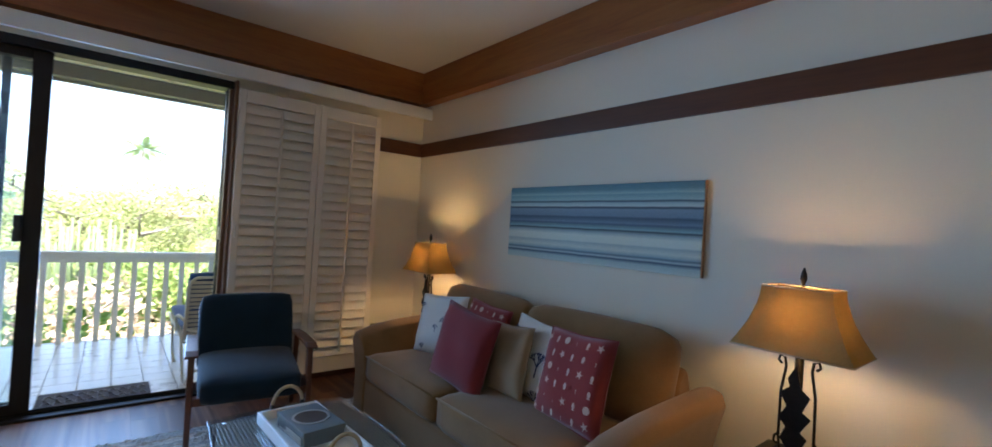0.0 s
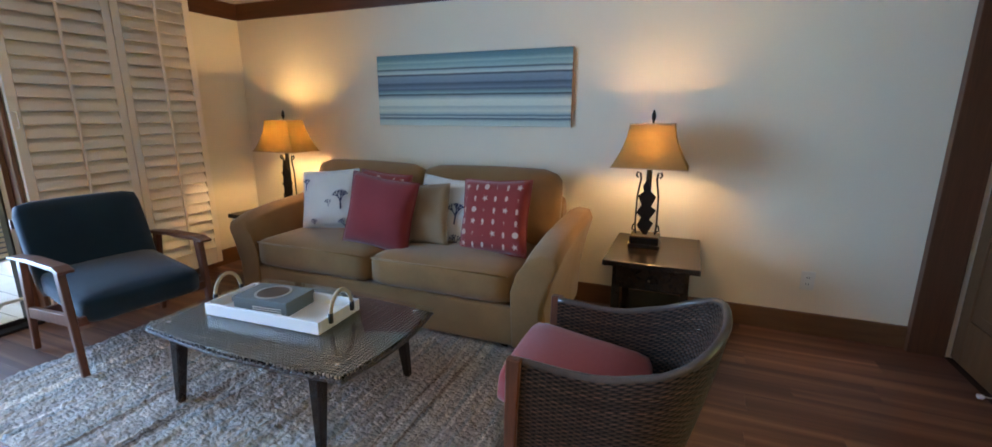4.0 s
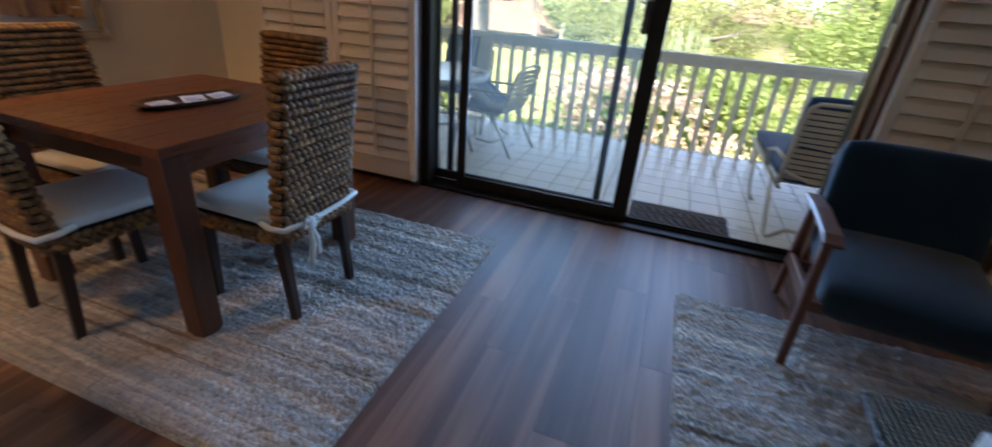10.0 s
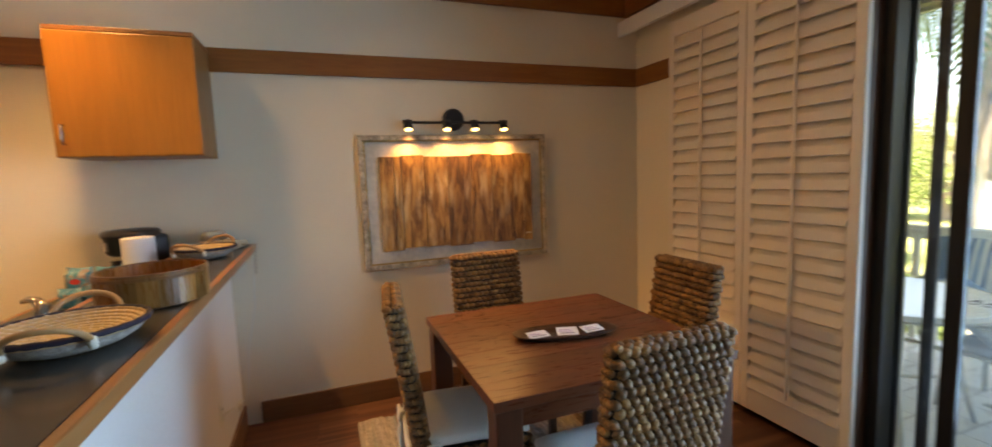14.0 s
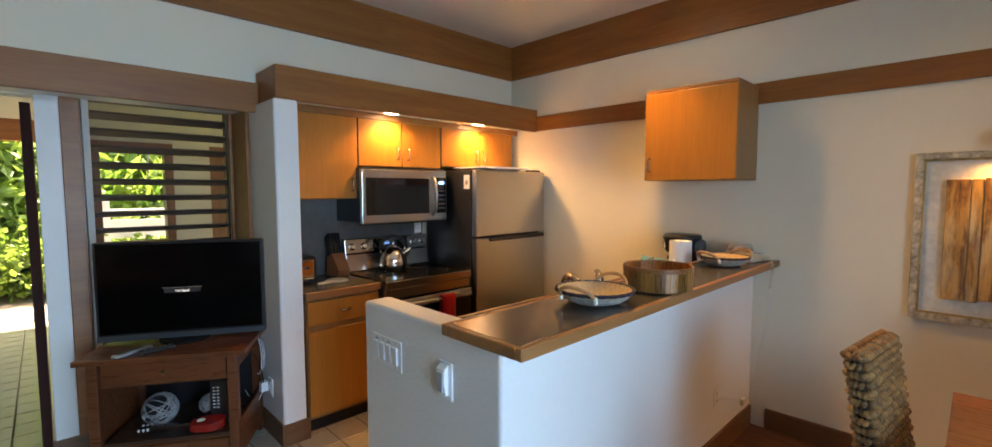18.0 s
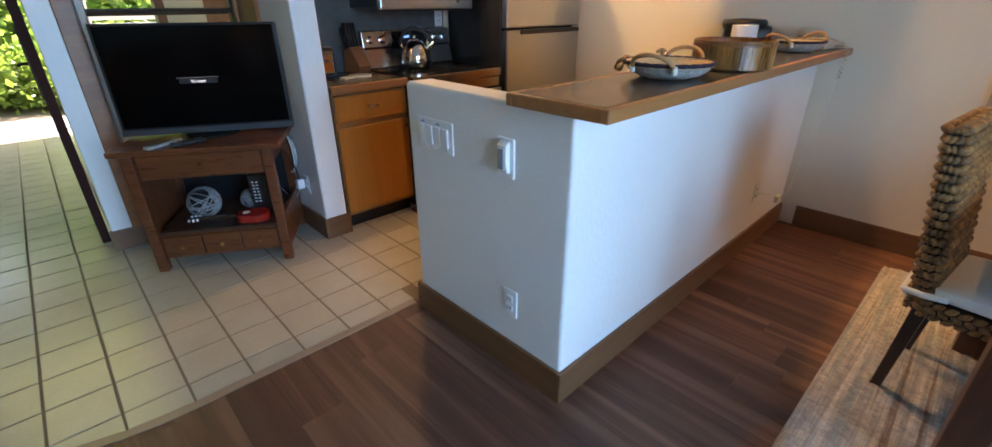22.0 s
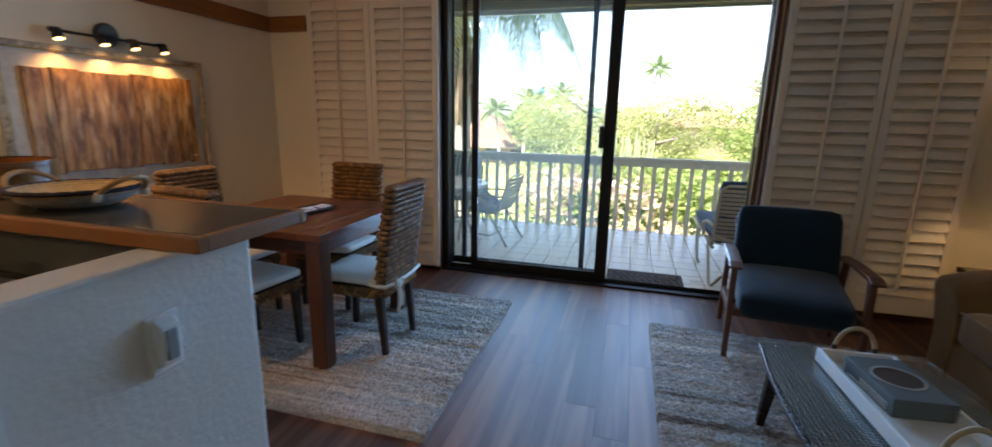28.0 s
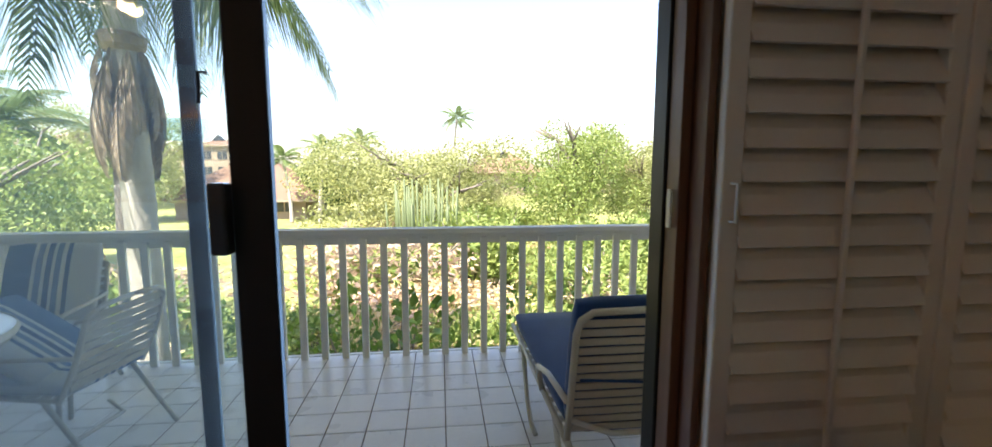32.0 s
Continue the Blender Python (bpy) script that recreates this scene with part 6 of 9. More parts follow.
# --- things on the worktop
cm = thing("coffee_maker", pose(-2.955, 1.135, 0.911, 0, 0, 40), "black drip coffee maker in the worktop corner", "coffee maker")
part("base", box(-0.108, 0.108, -0.13, 0.12, 0, 0.04, 0.012), BLACK, cm)
part("tower", box(-0.108, 0.108, 0.02, 0.12, 0.04, 0.30, 0.022), BLACK, cm)
part("brew_head", lathe([(0.10, 0.205), (0.118, 0.222), (0.122, 0.29), (0.130, 0.298), (0.130, 0.318), (0.118, 0.330), (0.03, 0.336)], 28, sy=0.95), BLACK, cm, smooth=True, m=pose(0, -0.01, 0))
part("control_badge", box(-0.022, 0.022, -0.136, -0.122, 0.235, 0.28, 0.003), CHROME, cm)
part("carafe", lathe([(0.055, 0.042), (0.072, 0.06), (0.075, 0.12), (0.055, 0.165), (0.058, 0.18)], 20), BLKGLASS, cm, smooth=True, m=pose(0, -0.05, 0))
pt = thing("paper_towel_roll", pose(-2.71, 1.225, 0.911), "white paper towel roll on an upright holder", "paper towel")
part("holder_base", lathe([(0.075, 0), (0.078, 0.01), (0.07, 0.016)], 24), PLASTIC_W, pt)
part("roll", lathe([(0.02, 0.017), (0.066, 0.018), (0.0675, 0.15), (0.066, 0.308), (0.02, 0.309)], 28), surface("tissue", (0.82, 0.81, 0.79), 0.9, vary=0.03, fine=180, bump_s=0.3), pt, smooth=False)
part("side_arm", tube([(0.072, 0.0, 0.01), (0.088, 0, 0.10), (0.092, 0, 0.18), (0.080, 0, 0.195)], 0.008, 8), PLASTIC_W, pt)
def printed_foil(name, ground, seed):
    """Glossy foil with crowded orange, red and white print."""
    mt, nt, bs = node_mat(name)
    v = coords(nt, (1, 1, 1), True)
    n1, n2 = noise_tex(nt, v, 26.0 + seed, 2, 0.5, 0.6), noise_tex(nt, v, 60.0, 2)
    col = ramp(nt, n1, [(0.50, ground), (0.58, shade(ground, 1.6)), (0.64, (0.55, 0.24, 0.06)), (0.72, (0.25, 0.08, 0.03))])
    col = mix(nt, 0.35, col, ramp(nt, n2, [(0.5, ground), (0.62, (0.62, 0.66, 0.66))]))
    nt.links.new(col, bs.inputs["Base Color"])
    bs.inputs["Roughness"].default_value = 0.28
    bump(nt, bs, n1, 0.3, 0.004)
    return mt


for k, (x, y, w, tall, c1) in enumerate(((-2.775, 0.955, 0.125, 0.185, (0.03, 0.24, 0.36)), (-2.77, 1.07, 0.125, 0.18, (0.03, 0.27, 0.39)), (-2.715, 0.94, 0.10, 0.10, (0.04, 0.22, 0.33)), (-2.71, 1.045, 0.105, 0.105, (0.04, 0.25, 0.36)), (-2.705, 1.125, 0.07, 0.10, (0.04, 0.25, 0.36)))):
    bg = thing("coffee_packet", pose(x, y, 0.911, -6, 0, 68 + 5 * (k % 3)), ("turquoise printed coffee packet standing by the coffee maker", "small printed coffee packet standing before taller ones")[k > 1], "coffee packet", "coffee packets")
    part("bag", pillow(w, tall, 0.05, 8, k), printed_foil("foil_%d" % k, c1, k), bg, m=pose(0, 0, tall / 2 - 0.002))
    if k < 2:
        part("red_print", prism(motif_disc(0.014, 1.9, 12), -0.0325, -0.029, axis="y"), surface("red_print_%d" % k, (0.5, 0.03, 0.03), 0.4, bump_s=0), bg, m=pose(0.0, 0.003, tall * 0.62))
dc = thing("dish_cloth", pose(-2.16, 0.945, 0.911, 0, 0, 20), "folded yellow checked dish cloth on the worktop", "cloth")
CHECK = fabric("checked_cloth", (0.50, 0.34, 0.13), 300, 0.25)
for k in range(3):
    part("fold", soft_box(0.20 - 0.01 * k, 0.125, 0.016, 0.007, 0.003, 5), CHECK, dc, m=pose(0.004 * k, 0.003 * k, 0.009 + 0.0145 * k, 0, 0, 4 * k))


def basket(m, r, label, handles=True):
    b = thing("woven_basket", m, label, "basket", "bar baskets")
    coil = bmesh.new()
    n = 11

    def ring(q):
        return r * (0.26 + 0.70 * q), 0.009 + 0.038 * q ** 2.0

    for k in range(n):
        rr_, z = ring(k / (n - 1))
        tube([(rr_ * math.cos(2 * math.pi * i / 30), rr_ * math.sin(2 * math.pi * i / 30), z) for i in range(30)], 0.0075, 5, coil, closed=True)
    lathe([(0.001, 0.004), (r * 0.28, 0.004), (r * 0.28, 0.014), (0.001, 0.014)], 24, coil)
    tagged(part("coiled_body", coil, COILS, b), "", "", "", "stuff")
    stitch = bmesh.new()
    for j in range(2, n):
        rr_, z = ring(j / (n - 1))
        m_ = int(12 + 26 * j / (n - 1))
        for k in range(m_):
            a = 2 * math.pi * (k + 0.5 * (j % 2)) / m_
            tube([((rr_ - 0.006) * math.cos(a), (rr_ - 0.006) * math.sin(a), z + 0.004), ((rr_ + 0.005) * math.cos(a + 0.05), (rr_ + 0.005) * math.sin(a + 0.05), z + 0.0065)], 0.0024, 4, stitch)
    tagged(part("stitching", stitch, STITCH, b), "", "", "", "stuff")
    part("dark_rim", tube([(r * 0.985 * math.cos(2 * math.pi * i / 72), r * 0.985 * math.sin(2 * math.pi * i / 72), 0.050) for i in range(72)], [0.0078 if i % 3 else 0.0062 for i in range(72)], 7, closed=True), NAVYCORD, b, "navy wrapped rim")
    part("outer_wall", lathe([(r * 0.55, 0.001), (r * 0.72, 0.010), (r * 0.87, 0.024), (r * 0.98, 0.045), (r * 0.95, 0.045), (r * 0.84, 0.028), (r * 0.55, 0.009)], 40, caps=False), surface("stitched_wall", (0.40, 0.36, 0.31), 0.85, vary=0.5, big=90, fine=220, bump_s=0.5) if "stitched_wall" not in bpy.data.materials else bpy.data.materials["stitched_wall"], b, "white stitched outer wall")
    if handles:
        for s in (-1, 1):
            pts = [(s * (r * 0.90 + 0.050 * math.sin(a)), 0.070 * math.cos(a), 0.034 + 0.052 * math.sin(a) ** 0.8) for a in [math.pi * k / 14 for k in range(15)]]
            hnd = part("handle", tube(pts, 0.0072, 8), RATTAN, b, "bent rattan handle")
            for e in (-1, 1):
                part("lashing", tube([(s * r * 0.90, e * 0.071, 0.026), (s * (r * 0.91 + 0.006), e * 0.071, 0.048)], 0.0092, 7), MOTIF_W, hnd)
    return b


COILS = surface("coiled_straw", (0.58, 0.41, 0.21), 0.8, vary=0.2, big=30, fine=150, bump_s=0.4)
STITCH = surface("white_stitch", (0.64, 0.53, 0.40), 0.85, bump_s=0.2)
NAVYCORD = surface("navy_cord", (0.020, 0.014, 0.026), 0.85, vary=0.35, big=60, fine=180, bump_s=0.4)
RATTAN = surface("rattan", (0.40, 0.215, 0.085), 0.4, vary=0.2, big=20, bump_s=0.1)
basket(pose(-1.375, 1.49, 1.1015, 0, 0, 8), 0.15, "shallow coiled straw basket with rattan handles on the bar")
basket(pose(-2.68, 1.50, 1.1015, 0, 0, -20), 0.135, "small coiled basket with navy rim at the bar's end")
bw = thing("wooden_bowl", pose(-1.80, 1.535, 1.1005), "round straight-sided wooden salad bowl on the bar", "bowl")
BOWLW = wood("bowl_staves", (0.36, 0.165, 0.042), (0.22, 0.085, 0.022), "z", 0.9, 0.28, True, 0.5)
part("base", lathe([(0.136, 0.0), (0.138, 0.006), (0.138, 0.016), (0.001, 0.016)], 40), BOWLW, bw)
for k in range(18):
    own = bmesh.new()
    rows = []
    for q in range(4):
        a = 2 * math.pi * (k + q / 3) / 18
        rows.append([own.verts.new((rr_ * math.cos(a), rr_ * math.sin(a), z)) for rr_, z in ((0.1385, 0.0), (0.148, 0.005), (0.150, 0.100), (0.141, 0.100), (0.1385, 0.014))])
    for ra, rb in zip(rows, rows[1:]):
        for q in range(5):
            own.faces.new((ra[q], ra[(q + 1) % 5], rb[(q + 1) % 5], rb[q]))
    own.faces.new(rows[0])
    own.faces.new(rows[-1][::-1])
    bmesh.ops.recalc_face_normals(own, faces=own.faces)
    part("stave", own, BOWLW, bw)
part("rim_band", lathe([(0.1505, 0.085), (0.1515, 0.093), (0.148, 0.1045), (0.142, 0.1045)], 40, caps=False), wood("bowl_rim", (0.25, 0.10, 0.03), (0.16, 0.06, 0.02), "z", 1, 0.3, False), bw)
ph = thing("telephone", pose(-2.99, 1.53, 1.1005, 0, 0, 75), "beige corded telephone at the bar's end", "telephone")
BEIGEP = surface("beige_plastic", (0.50, 0.40, 0.27), 0.4, vary=0.05, bump_s=0)
part("body", prism([(-0.10, 0.0), (0.10, 0.0), (0.10, 0.03), (-0.10, 0.06)], -0.085, 0.085, 0.006, 2, axis="x"), BEIGEP, ph)
part("handset", tube([(-0.05, -0.10, 0.06), (-0.05, -0.085, 0.085), (-0.05, 0, 0.085), (-0.05, 0.085, 0.075), (-0.05, 0.10, 0.05)], [0.022, 0.02, 0.014, 0.02, 0.022], 8), BEIGEP, ph)
part("keypad", box(-0.0, 0.06, -0.04, 0.05, 0.047, 0.05), BLACK, ph, m=pose(0, 0, 0, -8, 0, 0))
cdpts = []
for k in range(90):
    s = k / 89
    cdpts.append((-2.99 + 0.10 * s + 0.008 * math.cos(k * 0.9), 1.60 + 0.085 * min(1, s * 2) + 0.008 * math.sin(k * 0.9), 1.119 - 0.16 * max(0, s - 0.4) / 0.6))
ph_in = ph.matrix_world.inverted()
part("cord", tube([ph_in @ Vector(p) for p in cdpts], 0.0025, 5), BEIGEP, ph, "coiled beige cord over the bar edge")
tr_ = thing("trash_can", pose(-2.93, 0.22, 0, 0, 0, -68), "black step trash can with a clear liner against the wall", "trash can")
part("body", lathe([(0.15, 0), (0.16, 0.02), (0.185, 0.50), (0.19, 0.52)], 28, sx=1.15, sy=0.85), BLACK, tr_, smooth=True)
part("liner", lathe([(0.188, 0.42), (0.197, 0.50), (0.194, 0.535)], 28, sx=1.15, sy=0.85, caps=False), surface("bin_liner", (0.16, 0.14, 0.12), 0.25, vary=0.3, big=25, fine=80, bump_s=0.5), tr_)
part("lid", lathe([(0.205, 0.53), (0.21, 0.55), (0.20, 0.58), (0.12, 0.60), (0.01, 0.605)], 28, sx=1.12, sy=0.85), BLACK, tr_, smooth=True)
part("lid_badge", box(-0.05, 0.05, -0.19, -0.165, 0.565, 0.585, 0.004), STEEL, tr_)
part("pedal", prism(arc(0, -0.145, 0.07, 200, 340, 8), 0.015, 0.03, 0.004), STEEL, tr_)
for m_, lab in (((-1.44, -2.17, -0.345, 0.09), "rust red kitchen mat before the range"), ((-1.37, -2.09, 0.36, 0.80), "rust red kitchen mat before the sink")):
    x1, x0, y0, y1 = m_
    tagged(part("floor_mat", prism(rrect(x0, x1, y0, y1, 0.03), 0.004, 0.014, 0.003), REDMAT), lab, "mat", "kitchen mats")

# --- range side: counter, base cabinet, range, fridge
rc = thing("range_counter", None, "short dark slate worktop with wooden edge beside the range", "counter")
part("slab", box(-1.475, -0.965, YK + 0.002, -0.315, 0.872, 0.91), COUNTER, rc)
part("front_edge", box(-1.475, -0.965, -0.315, -0.29, 0.868, 0.911, 0.003), MAPLE_E, rc, "wooden edging")
c = thing("base_cabinet", None, "honey maple base cabinet with drawer beside the range", "cabinet")
part("carcass", box(-1.47, -0.975, YK + 0.01, -0.33, 0.10, 0.870, 0.002), CARCASS, c)
part("toe_kick", box(-1.47, -0.975, -0.40, -0.38, 0.0, 0.10), BLACK, c)
d = part("drawer_front", box(-1.465, -0.98, -0.3295, -0.31, 0.70, 0.850, 0.003), MAPLE, c)
bow_handle(d, (-1.22, -0.31, 0.775), "x", 0.06, (0, 1, 0))
d = part("door", box(-1.465, -0.98, -0.3295, -0.31, 0.125, 0.66, 0.003), MAPLE, c)
part("knob", lathe([(0.004, 0), (0.004, 0.012), (0.012, 0.02), (0.008, 0.026)], 12), NICKEL, d, m=pose(-1.435, -0.31, 0.62, -90, 0, 0))
structure("backsplash", box(-2.24, -0.97, YK, YK + 0.012, 0.911, 1.48), SPLASH, "dark slate grey kitchen backsplash", "backsplash")

rg = thing("kitchen_range", None, "stainless electric range with black glass cooktop and hanging towel", "range")
RX0, RX1 = -2.235, -1.48
part("body", box(RX0, RX1, YK + 0.02, -0.27, 0.03, 0.895, 0.004), BLACK, rg)
part("cooktop", box(RX0, RX1, YK + 0.08, -0.245, 0.896, 0.918, 0.004), BLKGLASS, rg)
part("cooktop_trim", box(RX0, RX1, -0.245, -0.228, 0.86, 0.919, 0.005), RSTEEL, rg)
part("control_fascia", box(RX0 + 0.003, RX1 - 0.003, -0.27, -0.245, 0.79, 0.858, 0.004), RSTEEL, rg)
ov = part("oven_door", box(RX0 + 0.004, RX1 - 0.004, -0.27, -0.225, 0.245, 0.785, 0.006), BLKGLASS, rg)
part("door_rail", box(RX0 + 0.006, RX1 - 0.006, -0.225, -0.219, 0.72, 0.782, 0.003), STEEL, ov)
part("lower_rail", box(RX0 + 0.006, RX1 - 0.006, -0.225, -0.220, 0.248, 0.31, 0.003), STEEL, ov)
part("handle", tube([(RX0 + 0.05, -0.219, 0.752), (RX0 + 0.05, -0.178, 0.752), (RX1 - 0.05, -0.178, 0.752), (RX1 - 0.05, -0.219, 0.752)], 0.013, 10), STEEL, ov)
part("drawer", box(RX0 + 0.004, RX1 - 0.004, -0.27, -0.225, 0.06, 0.235, 0.005), RSTEEL, rg)
bk = part("back_panel", prism([(YK + 0.02, 0.918), (YK + 0.115, 0.918), (YK + 0.085, 1.06), (YK + 0.07, 1.165), (YK + 0.02, 1.165)], RX0, RX1, 0.006, 2, axis="x"), RSTEEL, rg)
part("display_glass", prism([(YK + 0.1165, 0.93), (YK + 0.092, 1.045), (YK + 0.088, 1.045), (YK + 0.112, 0.93)], RX0 + 0.01, RX1 - 0.01, axis="x"), RSTEEL, bk)
part("control_glass", prism([(YK + 0.0885, 1.06), (YK + 0.0735, 1.155), (YK + 0.066, 1.155), (YK + 0.08, 1.06)], RX0 + 0.20, RX1 - 0.24, axis="x"), BLKGLASS, bk)
part("black_band", prism([(YK + 0.0935, 1.045), (YK + 0.0905, 1.059), (YK + 0.084, 1.059), (YK + 0.087, 1.045)], RX0 + 0.01, RX1 - 0.01, axis="x"), BLKGLASS, bk)
words("11:21", 0.022, LEDBLUE, bk, pose(-1.84, YK + 0.0825, 1.115, 99, 0, 180), "clock_digits")
for x in (RX1 - 0.06, RX1 - 0.155, RX0 + 0.055, RX0 + 0.14):
    part("knob", lathe([(0.026, 0), (0.027, 0.006), (0.021, 0.009), (0.019, 0.026), (0.015, 0.03)], 20), CHROME, rg, m=pose(x, YK + 0.079, 1.105, -81, 0, 0))
for x, y, r in ((-1.66, -0.42, 0.10), (-2.05, -0.42, 0.085), (-1.66, -0.68, 0.075), (-2.05, -0.68, 0.10)):
    part("burner_ring", lathe([(r, 0.9182), (r, 0.9186), (r - 0.003, 0.9186), (r - 0.003, 0.9182)], 32, caps=False), surface("burner_print", (0.08, 0.08, 0.08), 0.3, bump_s=0), rg, m=pose(x, y, 0))
tw = thing("dish_towel", pose(-1.96, -0.178, 0.765), "red dish towel hung over the oven handle", "towel")
own = bmesh.new()
cols = 8
rows_ = []
path_ = [(-0.024, -0.24), (-0.022, -0.12), (-0.019, -0.02), (-0.012, 0.006), (0.0, 0.012), (0.012, 0.006), (0.019, -0.02), (0.021, -0.14), (0.025, -0.29)]
for k, (yy, zz) in enumerate(path_):
    rows_.append([own.verts.new((-0.062 + 0.124 * i / cols * (1 + 0.12 * (k in (0, 8))), yy + 0.006 * math.sin(i * 1.9 + k * 0.6) * min(1, abs(zz) * 9), zz)) for i in range(cols + 1)])
for ra, rb in zip(rows_, rows_[1:]):
    for i in range(cols):
        own.faces.new((ra[i], ra[i + 1], rb[i + 1], rb[i]))
bmesh.ops.solidify(own, geom=own.faces[:], thickness=0.004)
part("cloth", own, REDCLOTH, tw, smooth=True)

kt = thing("kettle", pose(-1.80, -0.66, 0.9195), "polished steel stovetop kettle with a black handle", "kettle")
part("body", lathe([(0.088, 0), (0.098, 0.010), (0.104, 0.045), (0.100, 0.085), (0.088, 0.125), (0.068, 0.158), (0.045, 0.178), (0.03, 0.184)], 36), CHROME, kt, smooth=True)
part("lid", lathe([(0.038, 0.182), (0.03, 0.190), (0.008, 0.193), (0.008, 0.203), (0.014, 0.210), (0.006, 0.217)], 20), CHROME, kt, smooth=True)
part("spout", tube([(-0.07, 0.035, 0.11), (-0.105, 0.055, 0.155), (-0.12, 0.063, 0.175)], [0.026, 0.018, 0.014], 12), CHROME, kt)
part("handle", tube([(0.088 * math.cos(a), -0.04 * math.cos(a), 0.150 + 0.112 * math.sin(a) ** 0.85) for a in [math.pi * (0.02 + 0.90 * q / 14) for q in range(15)]], [0.008 + 0.007 * math.sin(math.pi * q / 14) for q in range(15)], 10), BLACK, kt)
part("handle_bracket", tube([(0.080, -0.036, 0.125), (0.088, -0.040, 0.160)], 0.007, 8), CHROME, kt)
part("handle_bracket", tube([(-0.078, 0.034, 0.130), (-0.085, 0.038, 0.185)], 0.007, 8), CHROME, kt)
kb_ = thing("knife_block", pose(-1.40, -0.77, 0.911, 0, 0, 8), "wooden knife block full of black-handled knives", "knife block")
part("block", prism([(-0.09, 0), (0.06, 0), (0.08, 0.045), (0.0, 0.165), (-0.075, 0.135)], -0.05, 0.05, 0.004, 2, axis="x"), wood("beech_block", (0.26, 0.11, 0.05), (0.18, 0.07, 0.03), "z", 1.2, 0.5, False), kb_)
for k in range(4):
    for j in range(2):
        x = -0.034 + 0.023 * k
        y0, z0 = -0.052 + 0.032 * j, 0.140 + 0.014 * j
        part("knife_handle", tube([(x, y0, z0), (x, y0 - 0.035, z0 + 0.135 + 0.02 * j)], [0.010, 0.012], 7), BLACK, kb_)
ts = thing("toaster", pose(-1.10, -0.74, 0.911), "black two-slot toaster on the worktop", "toaster")
part("body", box(-0.08, 0.08, -0.13, 0.13, 0.008, 0.185, 0.03, 3), BLACK, ts)
part("lever", box(-0.015, 0.015, 0.13, 0.15, 0.10, 0.115, 0.003), BLACK, ts)
part("front_trim", box(-0.05, 0.05, 0.1295, 0.1315, 0.03, 0.16, 0.002), CHROME, ts)
for x in (-0.03, 0.03):
    part("slot", box(x - 0.012, x + 0.012, -0.09, 0.09, 0.1855, 0.187), BLKGLASS, ts)
sr = thing("spoon_rest", pose(-1.285, -0.55, 0.9115, 0, 0, 20), "pale stone spoon rest with a notch", "spoon rest")
part("dish", prism(arc(0, 0, 0.075, 20, 340, 20) + [(0.12, -0.022), (0.155, -0.022), (0.155, 0.022), (0.12, 0.022)], 0, 0.014, 0.004), surface("pale_stone", (0.46, 0.42, 0.34), 0.6, vary=0.12, big=15), sr)

fr = thing("refrigerator", None, "stainless top-freezer refrigerator with black sides beside the range", "refrigerator")
FX0, FX1 = -3.09, -2.275
part("cabinet", box(FX0, FX1, YK + 0.03, -0.275, 0.02, 1.70, 0.006), FRIDGESIDE, fr)
part("freezer_door", box(FX0, FX1, -0.268, -0.208, 1.172, 1.70, 0.012, 3), STEEL, fr)
fd = part("fridge_door", box(FX0, FX1, -0.268, -0.208, 0.06, 1.158, 0.012, 3), STEEL, fr)
part("handle_recess", box(FX0 + 0.02, FX1 - 0.13, -0.2075, -0.190, 1.128, 1.160, 0.006), BLACK, fd, "black pocket handle")
part("hinge_cover", box(FX0 + 0.02, FX0 + 0.12, -0.33, -0.24, 1.70, 1.715, 0.004), BLACK, fr)
part("energy_sticker", box(FX1, FX1 + 0.0012, -0.36, -0.29, 1.55, 1.66), CARD, fr, "white paper sticker")
part("sticker_print", lathe([(0.018, 0), (0.018, 0.0006)], 16), surface("grey_print", (0.35, 0.33, 0.3), 0.6, bump_s=0), fr, m=pose(FX1 + 0.0012, -0.325, 1.60, 0, 90, 0))
part("base_grille", box(FX0 + 0.01, FX1 - 0.01, -0.26, -0.245, 0.02, 0.058), BLACK, fr)
tagged(part("baking_sheet", prism(rrect(-2.95, -2.36, -0.62, -0.25, 0.03), 1.716, 1.732, 0.003), PLASTIC_W), "white flat tray lying on the refrigerator", "tray")

mw = thing("microwave", None, "stainless over-range microwave with a curved handle", "microwave")
part("case", box(-2.205, -1.455, YK + 0.01, -0.53, 1.31, 1.70, 0.004), BLACK, mw)
part("front_frame", box(-2.205, -1.455, -0.53, -0.492, 1.302, 1.69, 0.006), STEEL, mw)
part("door_glass", box(-2.03, -1.485, -0.4925, -0.488, 1.36, 1.63, 0.002), BLKGLASS, mw)
part("control_panel", box(-2.195, -2.10, -0.4925, -0.488, 1.36, 1.64, 0.002), BLKGLASS, mw)
part("display", box(-2.175, -2.12, -0.4878, -0.4868, 1.585, 1.61), LEDBLUE, mw)
for k in range(5):
    for j in range(3):
        part("key", box(-2.178 + 0.022 * j, -2.162 + 0.022 * j, -0.488, -0.4872, 1.39 + 0.034 * k, 1.405 + 0.034 * k), surface("grey_key", (0.06, 0.06, 0.07), 0.4, bump_s=0) if (k + j) == 0 else bpy.data.materials["grey_key"], mw)
part("handle", tube([(-2.065, -0.49, 1.64), (-2.065, -0.45, 1.60), (-2.065, -0.44, 1.50), (-2.065, -0.45, 1.39), (-2.065, -0.49, 1.345)], 0.013, 9), STEEL, mw)
part("vent_lip", box(-2.205, -1.455, -0.53, -0.495, 1.29, 1.301), BLACK, mw)
